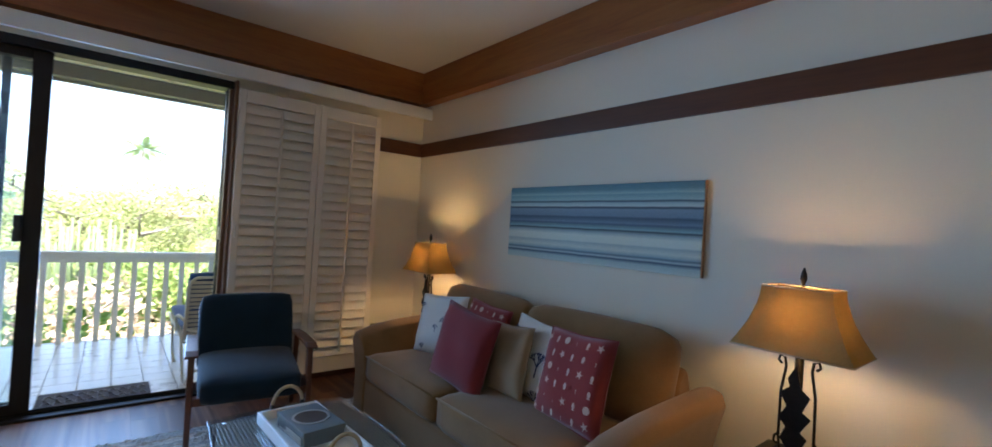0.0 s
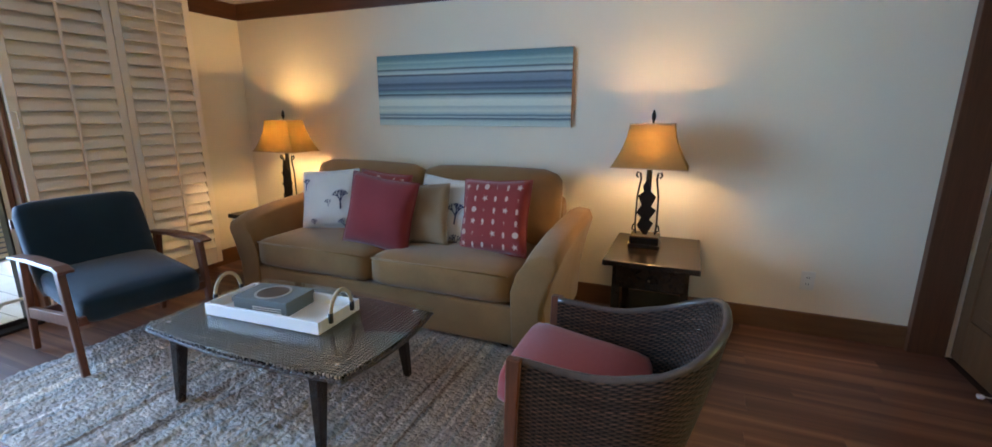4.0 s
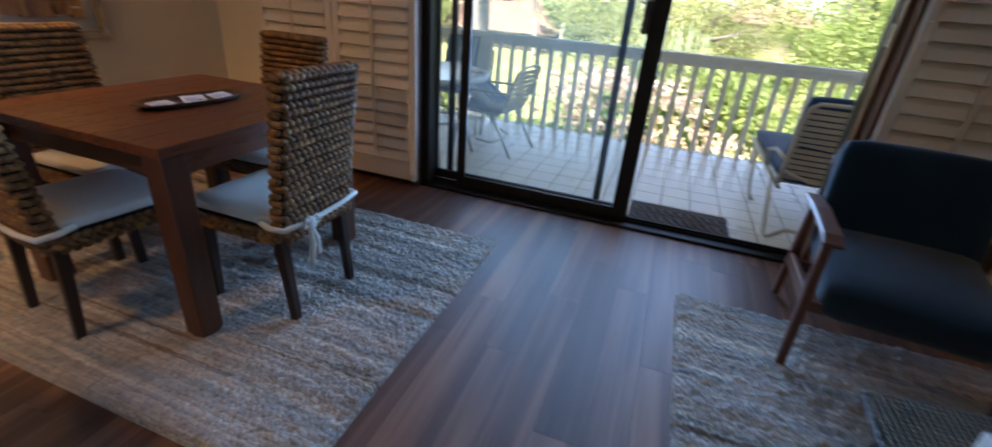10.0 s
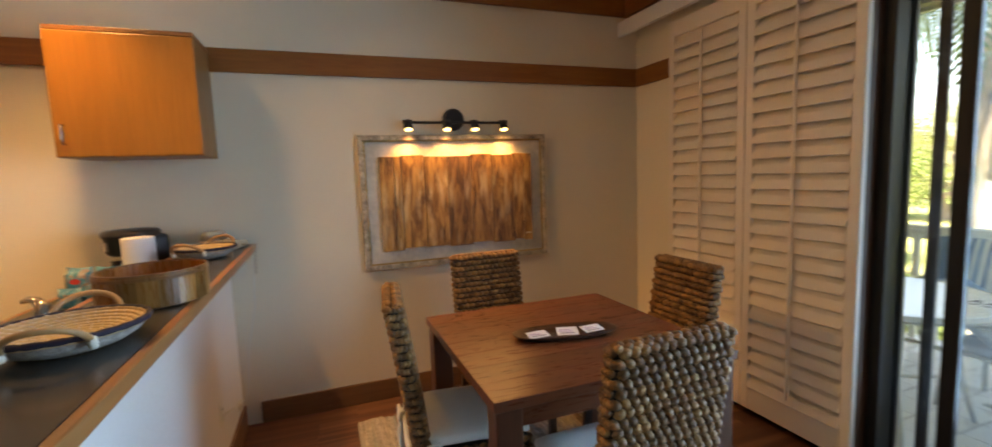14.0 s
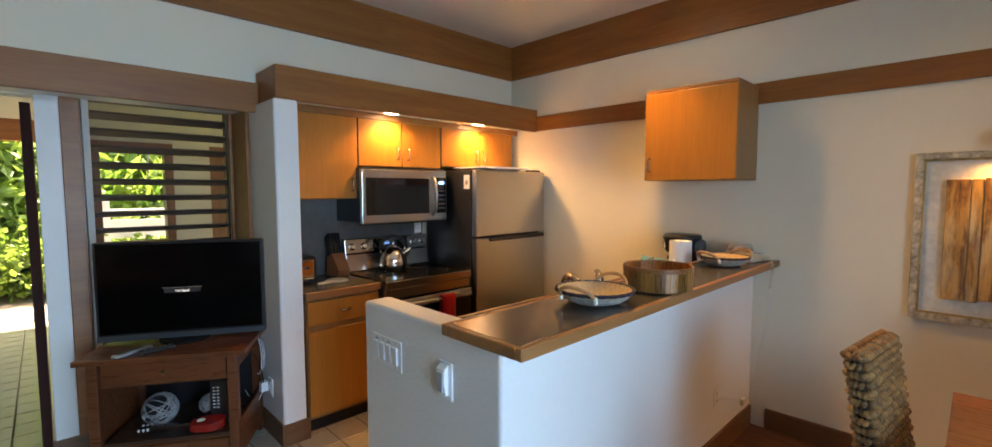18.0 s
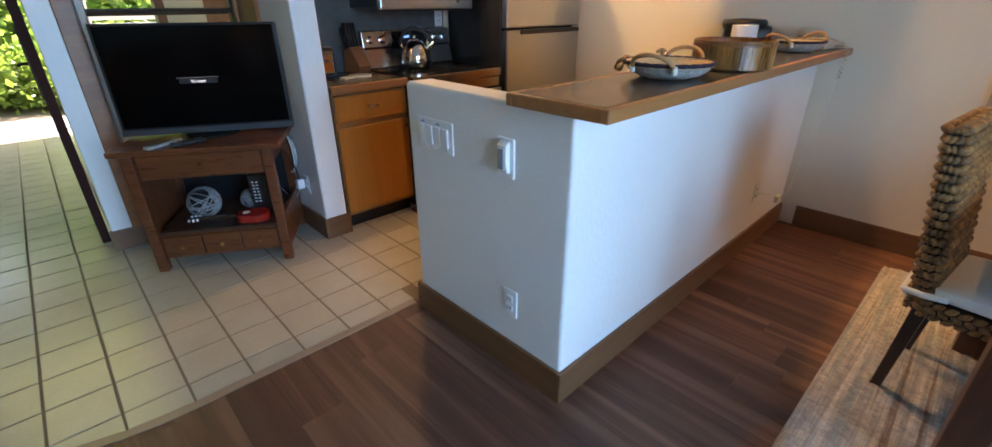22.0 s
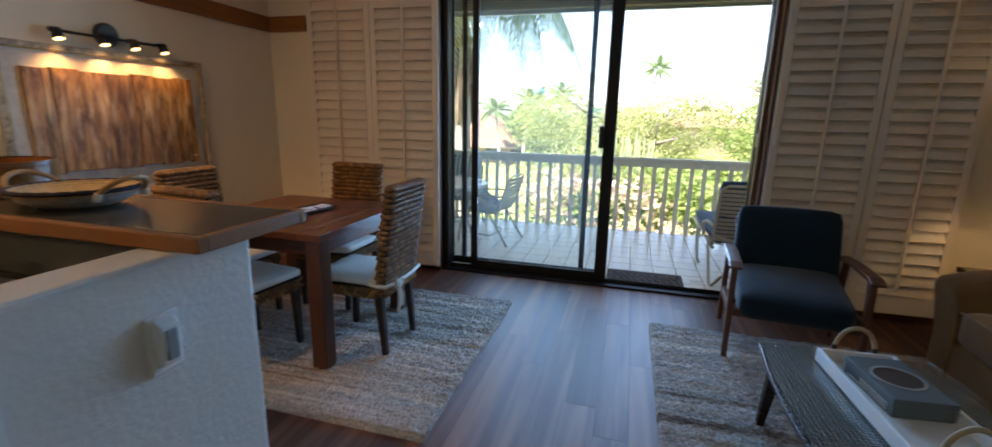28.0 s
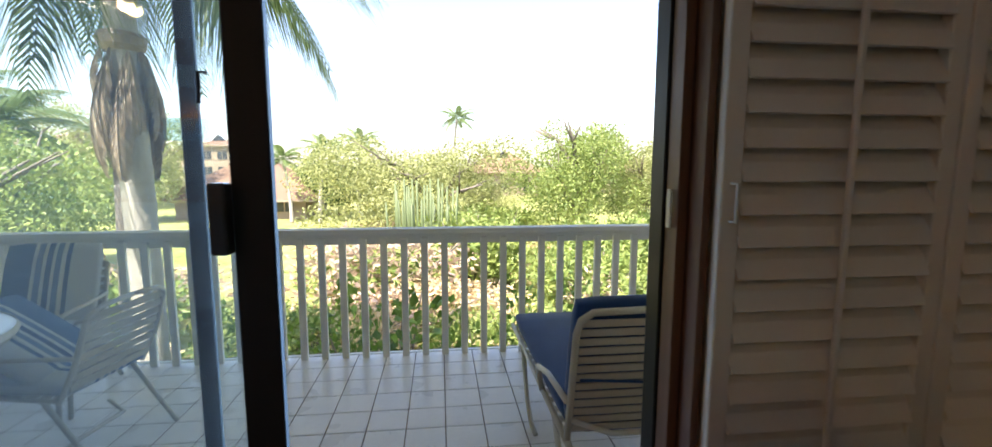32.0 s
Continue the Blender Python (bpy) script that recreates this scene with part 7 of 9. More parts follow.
outlet(pose(-2.19, YK + 0.012, 1.23, 0, 0, 180), "white wall outlet on the backsplash", PLASTIC_W)


# --- wall cabinets: fronts towards +y
def wall_cabinet(x0, x1, z0, z1, doors, label):
    c = thing("wall_cabinet", None, label, "cabinet", "kitchen wall cabinets")
    part("carcass", box(x0, x1, YK + 0.002, -0.592, z0, z1, 0.002), CARCASS, c)
    w = (x1 - x0) / doors
    for k in range(doors):
        a, b = x0 + k * w + 0.003, x0 + (k + 1) * w - 0.003
        d = part("door", box(a, b, -0.5915, -0.57, z0 + 0.004, z1 - 0.004, 0.004), MAPLE, c)
        hx = (a + 0.045 if doors == 1 else (b - 0.045 if k == 0 else a + 0.045))
        bow_handle(d, (hx, -0.57, z0 + 0.10), "z", 0.085, (0, 1, 0))
    return c


wall_cabinet(-1.47, -0.962, 1.48, 2.055, 1, "tall honey maple wall cabinet with one door")
wall_cabinet(-2.205, -1.475, 1.712, 2.055, 2, "honey maple wall cabinet above the microwave")
wall_cabinet(-3.05, -2.215, 1.735, 2.055, 2, "honey maple wall cabinet above the refrigerator")
structure("cabinet_filler", box(XW, -0.962, -0.60, -0.58, 2.056, 2.10), CARCASS, "wooden filler strip over the wall cabinets", "trim")
dcab = thing("wall_cabinet", None, "honey maple wall cabinet hung on the dining wall", "cabinet")
part("carcass", box(XW + 0.002, -2.775, 0.948, 1.518, 1.598, 2.182, 0.003), CARCASS, dcab)
d = part("door", box(-2.7745, -2.752, 0.945, 1.522, 1.60, 2.16, 0.005), MAPLE, dcab)
bow_handle(d, (-2.752, 0.985, 1.70), "z", 0.085, (1, 0, 0))
part("crown", box(XW + 0.002, -2.762, 0.944, 1.522, 2.164, 2.185, 0.003), MAPLE_E, dcab)

# --- recessed downlights
DOWN = glow("downlight_lens", (1.0, 0.82, 0.56), 6.5)
for x in (-1.71, -2.55):
    dl = thing("downlight", pose(x, -0.47, 2.10), "round white recessed downlight, lit", "ceiling lamp", "kitchen downlights")
    part("trim_ring", lathe([(0.062, -0.0005), (0.085, -0.0005), (0.083, -0.008), (0.062, -0.004)], 28, caps=False), WHITE, dl)
    part("lens", lathe([(0.060, -0.003), (0.058, -0.005), (0.001, -0.006)], 24), DOWN, dl)
    lamp("downlight_beam", "SPOT", look((x, -0.47, 2.085), (x, -0.40, 0.0)), 6.5, (1.0, 0.62, 0.25), size=0.05, spot=150, blend=0.5)

# --- ceiling track with spots
ctl = thing("ceiling_spots", pose(-2.43, 1.03, 2.88), "white ceiling spot bar over the kitchen, lit", "ceiling lamp")
part("bar", box(-0.22, 0.22, -0.02, 0.02, -0.03, 0.0, 0.006), PLASTIC_W, ctl)
for x in (-0.17, 0.0, 0.17):
    s_ = part("spot", tube([(x, 0, -0.03), (x, 0.0, -0.06), (x + 0.0, 0.0, -0.14)], [0.012, 0.03, 0.042], 14), PLASTIC_W, ctl)
    part("lens", tube([(x, 0, -0.141), (x, 0, -0.143)], 0.036, 14), DOWN, s_)
lamp("ceiling_spot_light", "SPOT", look((-2.43, 1.03, 2.72), (-2.3, 0.7, 0.0)), 13.8, (1.0, 0.60, 0.23), size=0.06, spot=104, blend=0.9)

lamp("ceiling_spot_light", "SPOT", look((-2.26, 1.05, 2.72), (-1.7, 3.6, 0.5)), 12.6, (1.0, 0.61, 0.25), size=0.06, spot=104, blend=0.9)

# ---------------------------------------------------------------- entry and television
STANDW = wood("cherry_stand", (0.185, 0.056, 0.019), (0.088, 0.025, 0.010), "x", 1.1, 0.30, True, 0.08)
jw = thing("jalousie_window", pose(-0.40, YD - 0.065, 0), "brown framed jalousie window with dark open louvres behind the television", "window")
JAMBP = surface("pale_jamb", (0.50, 0.46, 0.39), 0.5, vary=0.06, big=3, fine=60, bump_s=0.06)
part("jamb", box(0.340, 0.372, -0.06, 0.066, 0.275, 2.135, 0.003), JAMBP, jw, "pale painted jamb strip")
part("jamb", box(-0.395, -0.372, -0.06, 0.066, 0.275, 2.135, 0.003), BEAM, jw)
part("window_sill", box(-0.40, 0.372, -0.07, 0.085, 0.255, 0.28, 0.004), BEAM, jw)
part("head", box(-0.372, 0.340, -0.06, 0.066, 2.10, 2.135, 0.003), BEAM, jw)
LOUV = wood("dark_louvre", (0.060, 0.036, 0.024), (0.030, 0.018, 0.012), "x", 1.2, 0.5, True, 0.15)
louv = None
for k in range(19):
    m = pose(-0.016, 0, 0.325 + k * 0.0975, 13, 0, 0)
    if louv is None:
        louv = part("louvre", box(-0.354, 0.354, -0.058, 0.058, -0.007, 0.007, 0.003, 1), LOUV, jw, m=m)
    else:
        part("louvre", louv.data, LOUV, jw, m=m)
part("operator_bar", box(-0.368, -0.356, 0.056, 0.066, 0.30, 2.08, 0.002), ALU, jw)
structure("window_casing", box(-0.794, -0.772, YD + 0.002, YD + 0.016, 0.26, 2.135, 0.003), BEAM, "brown wooden casing beside the jalousie window", "trim")
structure("entry_post", box(-0.018, 0.065, YD, YD + 0.04, BH, 2.055, 0.004), BEAM, "brown wooden post between window and doorway", "post")
structure("entry_post_white", box(0.0655, 0.165, YD, YD + 0.03, BH, 2.055, 0.004), WHITE, "white painted post edge at the doorway", "post")
ed = thing("entry_door", pose(0.20, YD - 0.15, 0), "dark entry door standing open outwards, with a black lever", "door")
part("leaf", box(-0.022, 0.022, -0.88, 0.0, 0.012, 2.03, 0.003), surface("entry_door_paint", (0.045, 0.016, 0.014), 0.75, vary=0.2, big=3, fine=50, bump_s=0.08, spec=0.15), ed)
part("lock_plate", box(0.022, 0.030, -0.84, -0.79, 0.78, 1.22, 0.003), BLACK, ed)
part("lever", tube([(0.03, -0.815, 1.0), (0.07, -0.815, 1.0), (0.075, -0.73, 1.0)], 0.010, 8), BLACK, ed)

# stand: front edge towards -y of its own axes
sd = thing("tv_stand", pose(-0.385, -0.615, 0, 0, 0, 149.5) @ Matrix.Diagonal((1.02, 1, 1.075, 1)), "cherry wood television stand set across the corner", "tv stand")
for x in (-0.315, 0.315):
    for y in (-0.235, 0.235):
        part("leg", box(x - 0.024, x + 0.024, y - 0.024, y + 0.024, 0.004, 0.614, 0.004), STANDW, sd)
part("top", box(-0.385, 0.385, -0.285, 0.285, 0.615, 0.642, 0.005), STANDW, sd)
part("drawer_case", box(-0.291, 0.291, -0.225, 0.235, 0.485, 0.614, 0.002), STANDW, sd)
dr = part("drawer_front", box(-0.285, 0.285, -0.243, -0.226, 0.498, 0.605, 0.004), STANDW, sd)
part("knob", lathe([(0.005, 0), (0.005, 0.01), (0.011, 0.018), (0.006, 0.026)], 12), BRASS, dr, m=pose(0, -0.243, 0.552, 90, 0, 0))
# Dark shelf board and black back carry the open recess's shade in their colour.
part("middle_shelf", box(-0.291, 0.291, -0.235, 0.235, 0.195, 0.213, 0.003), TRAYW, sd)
part("lower_case", box(-0.291, 0.291, -0.225, 0.235, 0.065, 0.194, 0.002), STANDW, sd)
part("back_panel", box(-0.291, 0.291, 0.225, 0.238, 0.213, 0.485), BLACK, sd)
part("side_panel", box(-0.337, -0.325, -0.211, 0.211, 0.065, 0.614, 0.002), STANDW, sd)
part("side_panel", box(0.325, 0.337, -0.211, 0.211, 0.065, 0.26, 0.002), STANDW, sd)
for k in range(3):
    dr = part("small_drawer", box(-0.285 + 0.192 * k, -0.285 + 0.192 * k + 0.184, -0.241, -0.226, 0.075, 0.185, 0.004), STANDW, sd)
    part("knob", lathe([(0.005, 0), (0.005, 0.01), (0.011, 0.018), (0.006, 0.026)], 12), BRASS, dr, m=pose(-0.193 + 0.192 * k, -0.241, 0.13, 90, 0, 0))

tv = thing("television", pose(-0.405, -0.63, 0.6905, 0, 0, 152), "black flat-screen television showing a no-signal line, on the stand", "television")
part("foot", prism(arc(0, 0, 0.13, 0, 360, 24)[:-1], 0, 0.012, 0.004), surface("tv_foot", (0.006, 0.006, 0.006), 0.65, vary=0.1, bump_s=0, spec=0.2), tv)
part("neck", box(-0.03, 0.03, 0.022, 0.05, 0.01, 0.10, 0.006), BLACK, tv)
part("bezel", box(-0.42, 0.42, -0.025, 0.022, 0.015, 0.564, 0.006), BLACK, tv)
scr_ = part("screen", box(-0.405, 0.405, -0.0262, -0.0252, 0.055, 0.552), surface("screen_black", (0.002, 0.002, 0.002), 0.12, vary=0.05, bump_s=0, spec=0.25), tv)
part("chin_trim", box(-0.42, 0.42, -0.029, -0.025, 0.015, 0.045, 0.003), surface("grey_trim", (0.10, 0.11, 0.12), 0.35, 0.6, bump_s=0), tv)
SIGNAL = glow("screen_text", (0.75, 0.78, 0.85), 0.22, (0.05, 0.05, 0.05))
DIMSIG = glow("screen_banner", (0.25, 0.27, 0.3), 0.05, (0.02, 0.02, 0.02))
part("banner", box(-0.10, 0.10, -0.0270, -0.0265, 0.300, 0.303), DIMSIG, scr_)
part("banner_field", box(-0.09, 0.09, -0.0268, -0.0264, 0.272, 0.296), glow("screen_field", (0.1, 0.11, 0.12), 0.006, (0.01, 0.01, 0.01)), scr_)
words("No Signal", 0.018, SIGNAL, scr_, pose(0.0, -0.0272, 0.283, 90, 0, 0), "screen_words")
for k, (x, y, rz, ln) in enumerate(((-0.16, -0.20, 60, 0.19), (-0.05, -0.19, 40, 0.16))):
    p = pose(-0.385, -0.615, 0.048, 0, 0, 149.5)
    rm = thing("remote_control", p @ pose(x, y, 0.6425, 0, 0, rz), "grey remote control lying before the television" if k == 0 else "black remote control lying before the television", "remote", "remotes")
    part("body", box(-ln / 2, ln / 2, -0.022, 0.022, 0, 0.018, 0.006), surface("remote_%d" % k, (0.30, 0.30, 0.30) if k == 0 else (0.02, 0.02, 0.02), 0.4, bump_s=0), rm)
    for q in range(6):
        part("button", box(-ln / 2 + 0.02 + 0.022 * q, -ln / 2 + 0.034 + 0.022 * q, -0.012, 0.012, 0.018, 0.0195, 0.001, 1), BLACK if k == 0 else STEEL, rm)
# shelf things: two wire balls, a toy guitar, a small modem
sp = pose(-0.385, -0.615, 0.016, 0, 0, 149.5)
SILVERW = surface("silver_vine", (0.34, 0.33, 0.32), 0.45, 0.3, vary=0.3, big=30)
for x, y, r in ((-0.11, -0.05, 0.088), (0.115, 0.03, 0.058)):
    bl = thing("vine_ball", sp @ pose(x, y, 0.2135 + r), "silver woven vine ball on the shelf", "ornament", "woven balls")
    own = bmesh.new()
    rnd = random.Random(int(r * 1000))
    for k in range(22):
        u = Vector((rnd.gauss(0, 1), rnd.gauss(0, 1), rnd.gauss(0, 1))).normalized()
        a, b = frame_from(u)
        tube([(a * math.cos(t_) + b * math.sin(t_)) * r * rnd.uniform(0.94, 0.99) for t_ in [2 * math.pi * q / 20 for q in range(20)]], 0.0034, 5, own, closed=True)
    part("vine_weave", own, SILVERW, bl)
    # Black inner ball added to stand in for the shade between the vines.
    part("core", lathe([(r * 0.86 * math.sin(math.pi * q / 10), -r * 0.86 * math.cos(math.pi * q / 10)) for q in range(1, 10)], 18), BLACK, bl, smooth=True)
gt_ = thing("toy_guitar", sp @ pose(0.03, -0.17, 0.215, 0, 0, 4), "small red guitar ornament lying on the shelf", "ornament")
part("body", prism(arc(0.10, 0, 0.055, 90, 270, 8) + arc(0.15, 0, 0.07, -90, 90, 10), 0, 0.045, 0.006), surface("red_lacquer", (0.30, 0.016, 0.012), 0.15, vary=0.2, big=6, bump_s=0), gt_)
part("sound_hole", lathe([(0.02, 0.0455), (0.02, 0.047)], 16), MOTIF_W, gt_, m=pose(0.10, 0, 0))
part("neck", box(-0.13, 0.06, -0.014, 0.014, 0.03, 0.045, 0.002), ESPRESSO, gt_)
part("head", box(-0.19, -0.13, -0.022, 0.022, 0.03, 0.043, 0.003), ESPRESSO, gt_)
for k in range(8):
    part("fret", box(-0.12 + 0.02 * k, -0.118 + 0.02 * k, -0.014, 0.014, 0.045, 0.047), CHROME, gt_)
for k in range(6):
    part("peg", lathe([(0.004, 0), (0.007, 0.012)], 8), PLASTIC_W, gt_, m=pose(-0.18 + 0.02 * (k % 3), 0.03 if k < 3 else -0.03, 0.035))
md = thing("cable_modem", sp @ pose(0.215, -0.06, 0.2135, 0, 0, -8), "black upright cable modem on the shelf", "modem")
part("body", box(-0.052, 0.052, -0.05, 0.05, 0.0, 0.245, 0.008), BLACK, md)
for k in range(7):
    for x in (-0.028, -0.006):
        part("indicator", box(x - 0.006, x + 0.006, -0.0515, -0.0498, 0.085 + 0.019 * k, 0.090 + 0.019 * k), PLASTIC_W, md)
# cables between stand and pillar
for k in range(5):
    rr_ = 0.075 + 0.006 * k
    if k == 0:
        cb = thing("cable_coil", pose(-0.80, -0.62, 0.50), "coil of white cable hanging on the pillar", "cable")
        part("hook", tube([(-0.02, 0, 0.09), (0.02, 0, 0.09), (0.02, 0, 0.075)], 0.004, 6), CHROME, cb)
    part("loop", tube([(0.006 * k, 0.8 * rr_ * math.cos(2 * math.pi * q / 20), 1.25 * rr_ * math.sin(2 * math.pi * q / 20)) for q in range(20)], 0.0035, 5, closed=True), PLASTIC_W if k % 2 == 0 else BLACK, cb)
outlet(pose(-0.82, -0.52, 0.31, 0, 0, 90), "white wall outlet with plugs on the pillar", PLASTIC_W)
pl = thing("power_plug", pose(-0.81, -0.55, 0.315), "white power adapter plugged into the pillar outlet", "plug")
part("adapter", box(0.002, 0.045, -0.022, 0.022, -0.03, 0.03, 0.005), PLASTIC_W, pl)
part("cord", tube([(0.03, 0, -0.03), (0.05, -0.05, -0.12), (0.08, -0.12, -0.08), (0.12, -0.16, 0.02)], 0.003, 6), PLASTIC_W, pl)
part("cord", tube([(0.03, 0.02, 0.03), (0.04, 0.03, 0.1), (0.05, -0.04, 0.18), (0.08, -0.12, 0.25)], 0.003, 6), BLACK, pl)

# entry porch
# Pale paint set darker, so the porch's dimness is part of its colour.
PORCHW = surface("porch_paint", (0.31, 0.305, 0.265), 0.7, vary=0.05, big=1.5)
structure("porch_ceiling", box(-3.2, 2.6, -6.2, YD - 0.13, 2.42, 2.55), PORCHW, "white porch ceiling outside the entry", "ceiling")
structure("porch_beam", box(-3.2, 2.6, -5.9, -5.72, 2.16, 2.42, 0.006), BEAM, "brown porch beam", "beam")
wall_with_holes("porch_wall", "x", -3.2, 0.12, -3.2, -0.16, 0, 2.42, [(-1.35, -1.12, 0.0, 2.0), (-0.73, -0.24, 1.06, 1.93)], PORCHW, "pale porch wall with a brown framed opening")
for b in ((-0.80, -0.73, 0.99, 2.0), (-0.24, -0.17, 0.99, 2.0), (-0.73, -0.24, 1.93, 2.0), (-0.73, -0.24, 0.99, 1.06)):
    structure("porch_window_trim", box(b[0], b[1], -3.08, -3.06, b[2], b[3], 0.003), DARKWOOD, "dark brown opening frame on the porch", "trim")
structure("porch_side_door", box(-1.35, -1.12, -3.19, -3.10, 0, 2.0, 0.004), DARKWOOD, "dark brown porch door", "door")
structure("porch_side_wall", box(2.4, 2.55, -6.0, YD - 0.13, 0, 2.42), PORCHW, "pale porch side wall", "wall")
structure("porch_step", box(-3.2, 2.6, -6.3, -5.85, -0.12, -0.02, 0.01), surface("porch_kerb", (0.24, 0.21, 0.17), 0.8), "pale concrete porch edge", "step")
tagged(part("door_mat", box(-0.05, 0.75, -5.6, -5.2, 0.003, 0.015, 0.004), surface("grey_mat", (0.20, 0.24, 0.27), 0.95, vary=0.2, fine=300, bump_s=0.5)), "grey door mat at the porch edge", "mat")

# ---------------------------------------------------------------- lanai
DECKZ = -0.025
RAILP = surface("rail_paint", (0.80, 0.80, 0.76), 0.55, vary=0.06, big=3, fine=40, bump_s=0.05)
TILE_L = surface("lanai_tile", (0.84, 0.805, 0.755), 0.30, vary=0.06, big=5, fine=40, bump_s=0.06, jitter=True)
STRAP = surface("vinyl_strap", (0.50, 0.46, 0.38), 0.45, vary=0.08, big=8, bump_s=0.03)
TUBEW = surface("cream_tube", (0.60, 0.56, 0.47), 0.4, vary=0.06, big=6, bump_s=0)
STRIPE = striped("striped_towel", "X", [(0.0, (0.10, 0.17, 0.28)), (0.12, (0.55, 0.58, 0.60)), (0.2, (0.16, 0.24, 0.36)), (0.34, (0.60, 0.62, 0.62)), (0.42, (0.09, 0.15, 0.25)), (0.55, (0.58, 0.60, 0.61)), (0.62, (0.18, 0.27, 0.38)), (0.75, (0.62, 0.63, 0.62)), (0.85, (0.11, 0.18, 0.29)), (0.95, (0.58, 0.60, 0.60))], 0.0, 0.95, 20, 0.4, 0.004, 0.24)
BLUEPAD = fabric("blue_pad", (0.022, 0.062, 0.17), 600, 0.15)
structure("lanai_slab", box(-3.4, 3.2, 4.52, 6.72, -0.30, DECKZ - 0.012), GROUT, "concrete lanai deck", "deck")
railing = thing("lanai_railing", pose(0, 6.62, 0), "white painted wooden lanai railing with square pickets", "railing")
part("top_rail", box(-2.80, 3.15, -0.055, 0.055, 0.872, 0.912, 0.006), RAILP, railing)
part("sub_rail", box(-2.80, 3.15, -0.018, 0.018, 0.80, 0.8715, 0.003), RAILP, railing)
part("bottom_rail", box(-2.80, 3.15, 0.02, 0.05, DECKZ - 0.06, DECKZ + 0.005, 0.003), RAILP, railing)
pk = None
for k in range(-19, 22):
    x = 0.003 + 0.1425 * k
    if pk is None:
        pk = part("picket", box(-0.024, 0.024, -0.048, -0.02, DECKZ - 0.02, 0.845, 0.003, 1), RAILP, railing, m=pose(x, 0.0, 0))
    else:
        part("picket", pk.data, RAILP, railing, m=pose(x, 0.0, 0))
for x in (-2.75, 3.10):
    part("post", box(x - 0.045, x + 0.045, -0.05, 0.05, DECKZ, 0.95, 0.004), RAILP, railing)
structure("lanai_ceiling", box(-3.5, 3.3, 4.52, 7.3, 2.80, 2.90), surface("lanai_soffit", (0.74, 0.69, 0.60), 0.8, vary=0.06), "beige lanai ceiling", "ceiling")
structure("lanai_beam", box(-3.5, 3.3, 6.58, 6.70, 2.66, 2.80, 0.004), surface("lanai_beam_paint", (0.16, 0.15, 0.15), 0.6), "dark painted lanai eave beam", "beam")
structure("lanai_beam_lip", box(-3.5, 3.3, 6.70, 6.76, 2.63, 2.80, 0.004), PORCHW, "cream fascia on the eave", "trim")
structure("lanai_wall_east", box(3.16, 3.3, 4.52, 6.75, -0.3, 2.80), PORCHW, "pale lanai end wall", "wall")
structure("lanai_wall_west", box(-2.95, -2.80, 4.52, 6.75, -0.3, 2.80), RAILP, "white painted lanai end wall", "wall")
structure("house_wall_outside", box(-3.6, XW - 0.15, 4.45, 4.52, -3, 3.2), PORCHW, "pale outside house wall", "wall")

mt_ = thing("door_mat", pose(0.335, 4.735, DECKZ), "dark rubber scroll-patterned door mat outside the sliding door", "mat")
RUBBER = surface("dark_rubber", (0.05, 0.028, 0.025), 0.75, vary=0.3, big=20, fine=120, bump_s=0.3)
part("base", box(-0.325, 0.325, -0.20, 0.20, 0, 0.010, 0.003), RUBBER, mt_)
part("border", box(-0.325, 0.325, -0.20, -0.185, 0.010, 0.016, 0.002), surface("worn_rubber", (0.16, 0.13, 0.12), 0.7), mt_)
for k in range(10):
    cx = -0.27 + 0.06 * k
    for s in (-1, 1):
        part("scroll", tube([(cx + 0.022 * math.cos(a * s), s * 0.07 + 0.05 * math.sin(a), 0.013) for a in [0.4 * q for q in range(13)]], 0.005, 5), bpy.data.materials["worn_rubber"], mt_)

# chaise: head end towards the house
cl = thing("chaise_lounge", pose(1.175, 5.27, DECKZ) @ Matrix.Diagonal((1, 1, 0.92, 1)), "cream strap chaise lounge with a blue pad, its back raised", "lounge chair")
for s in (-1, 1):
    x = s * 0.30
    part("side_tube", tube([(x, 0.95, 0.36), (x, 0.35, 0.36), (x, -0.45, 0.36)], 0.014, 8), TUBEW, cl)
    part("back_tube", tube([(x, -0.40, 0.36), (x, -0.45, 0.62), (x, -0.495, 0.86), (x * 0.96, -0.505, 0.915), (x * 0.82, -0.512, 0.948), (0, -0.514, 0.955)], 0.014, 8), TUBEW, cl)
    part("rear_leg", tube([(x, -0.20, 0.36), (x, -0.35, 0.15), (x, -0.47, 0.02), (x * 0.96, -0.53, 0.012), (x * 0.9, -0.80, 0.20)], 0.013, 8), TUBEW, cl)
    part("front_leg", tube([(x, 0.55, 0.36), (x, 0.42, 0.10), (x, 0.30, 0.014), (x, 0.18, 0.014)], 0.013, 8), TUBEW, cl)
    part("arm", tube([(x * 1.05, -0.44, 0.56), (x * 1.1, -0.2, 0.56), (x * 1.1, 0.0, 0.50), (x * 1.02, 0.02, 0.36)], 0.013, 8), TUBEW, cl)
part("cross_tube", tube([(-0.27, -0.80, 0.20), (0.27, -0.80, 0.20)], 0.012, 8), TUBEW, cl)
for k in range(13):
    z = 0.43 + 0.0395 * k
    y = -0.405 - 0.19 * (z - 0.36)
    part("strap", box(-0.29, 0.29, y - 0.003, y + 0.003, z - 0.0145, z + 0.0145, 0.002, 1), STRAP, cl)
for k in range(16):
    part("strap", box(-0.29, 0.29, -0.33 + 0.08 * k - 0.02, -0.33 + 0.08 * k + 0.02, 0.366, 0.372, 0.001, 1), STRAP, cl)
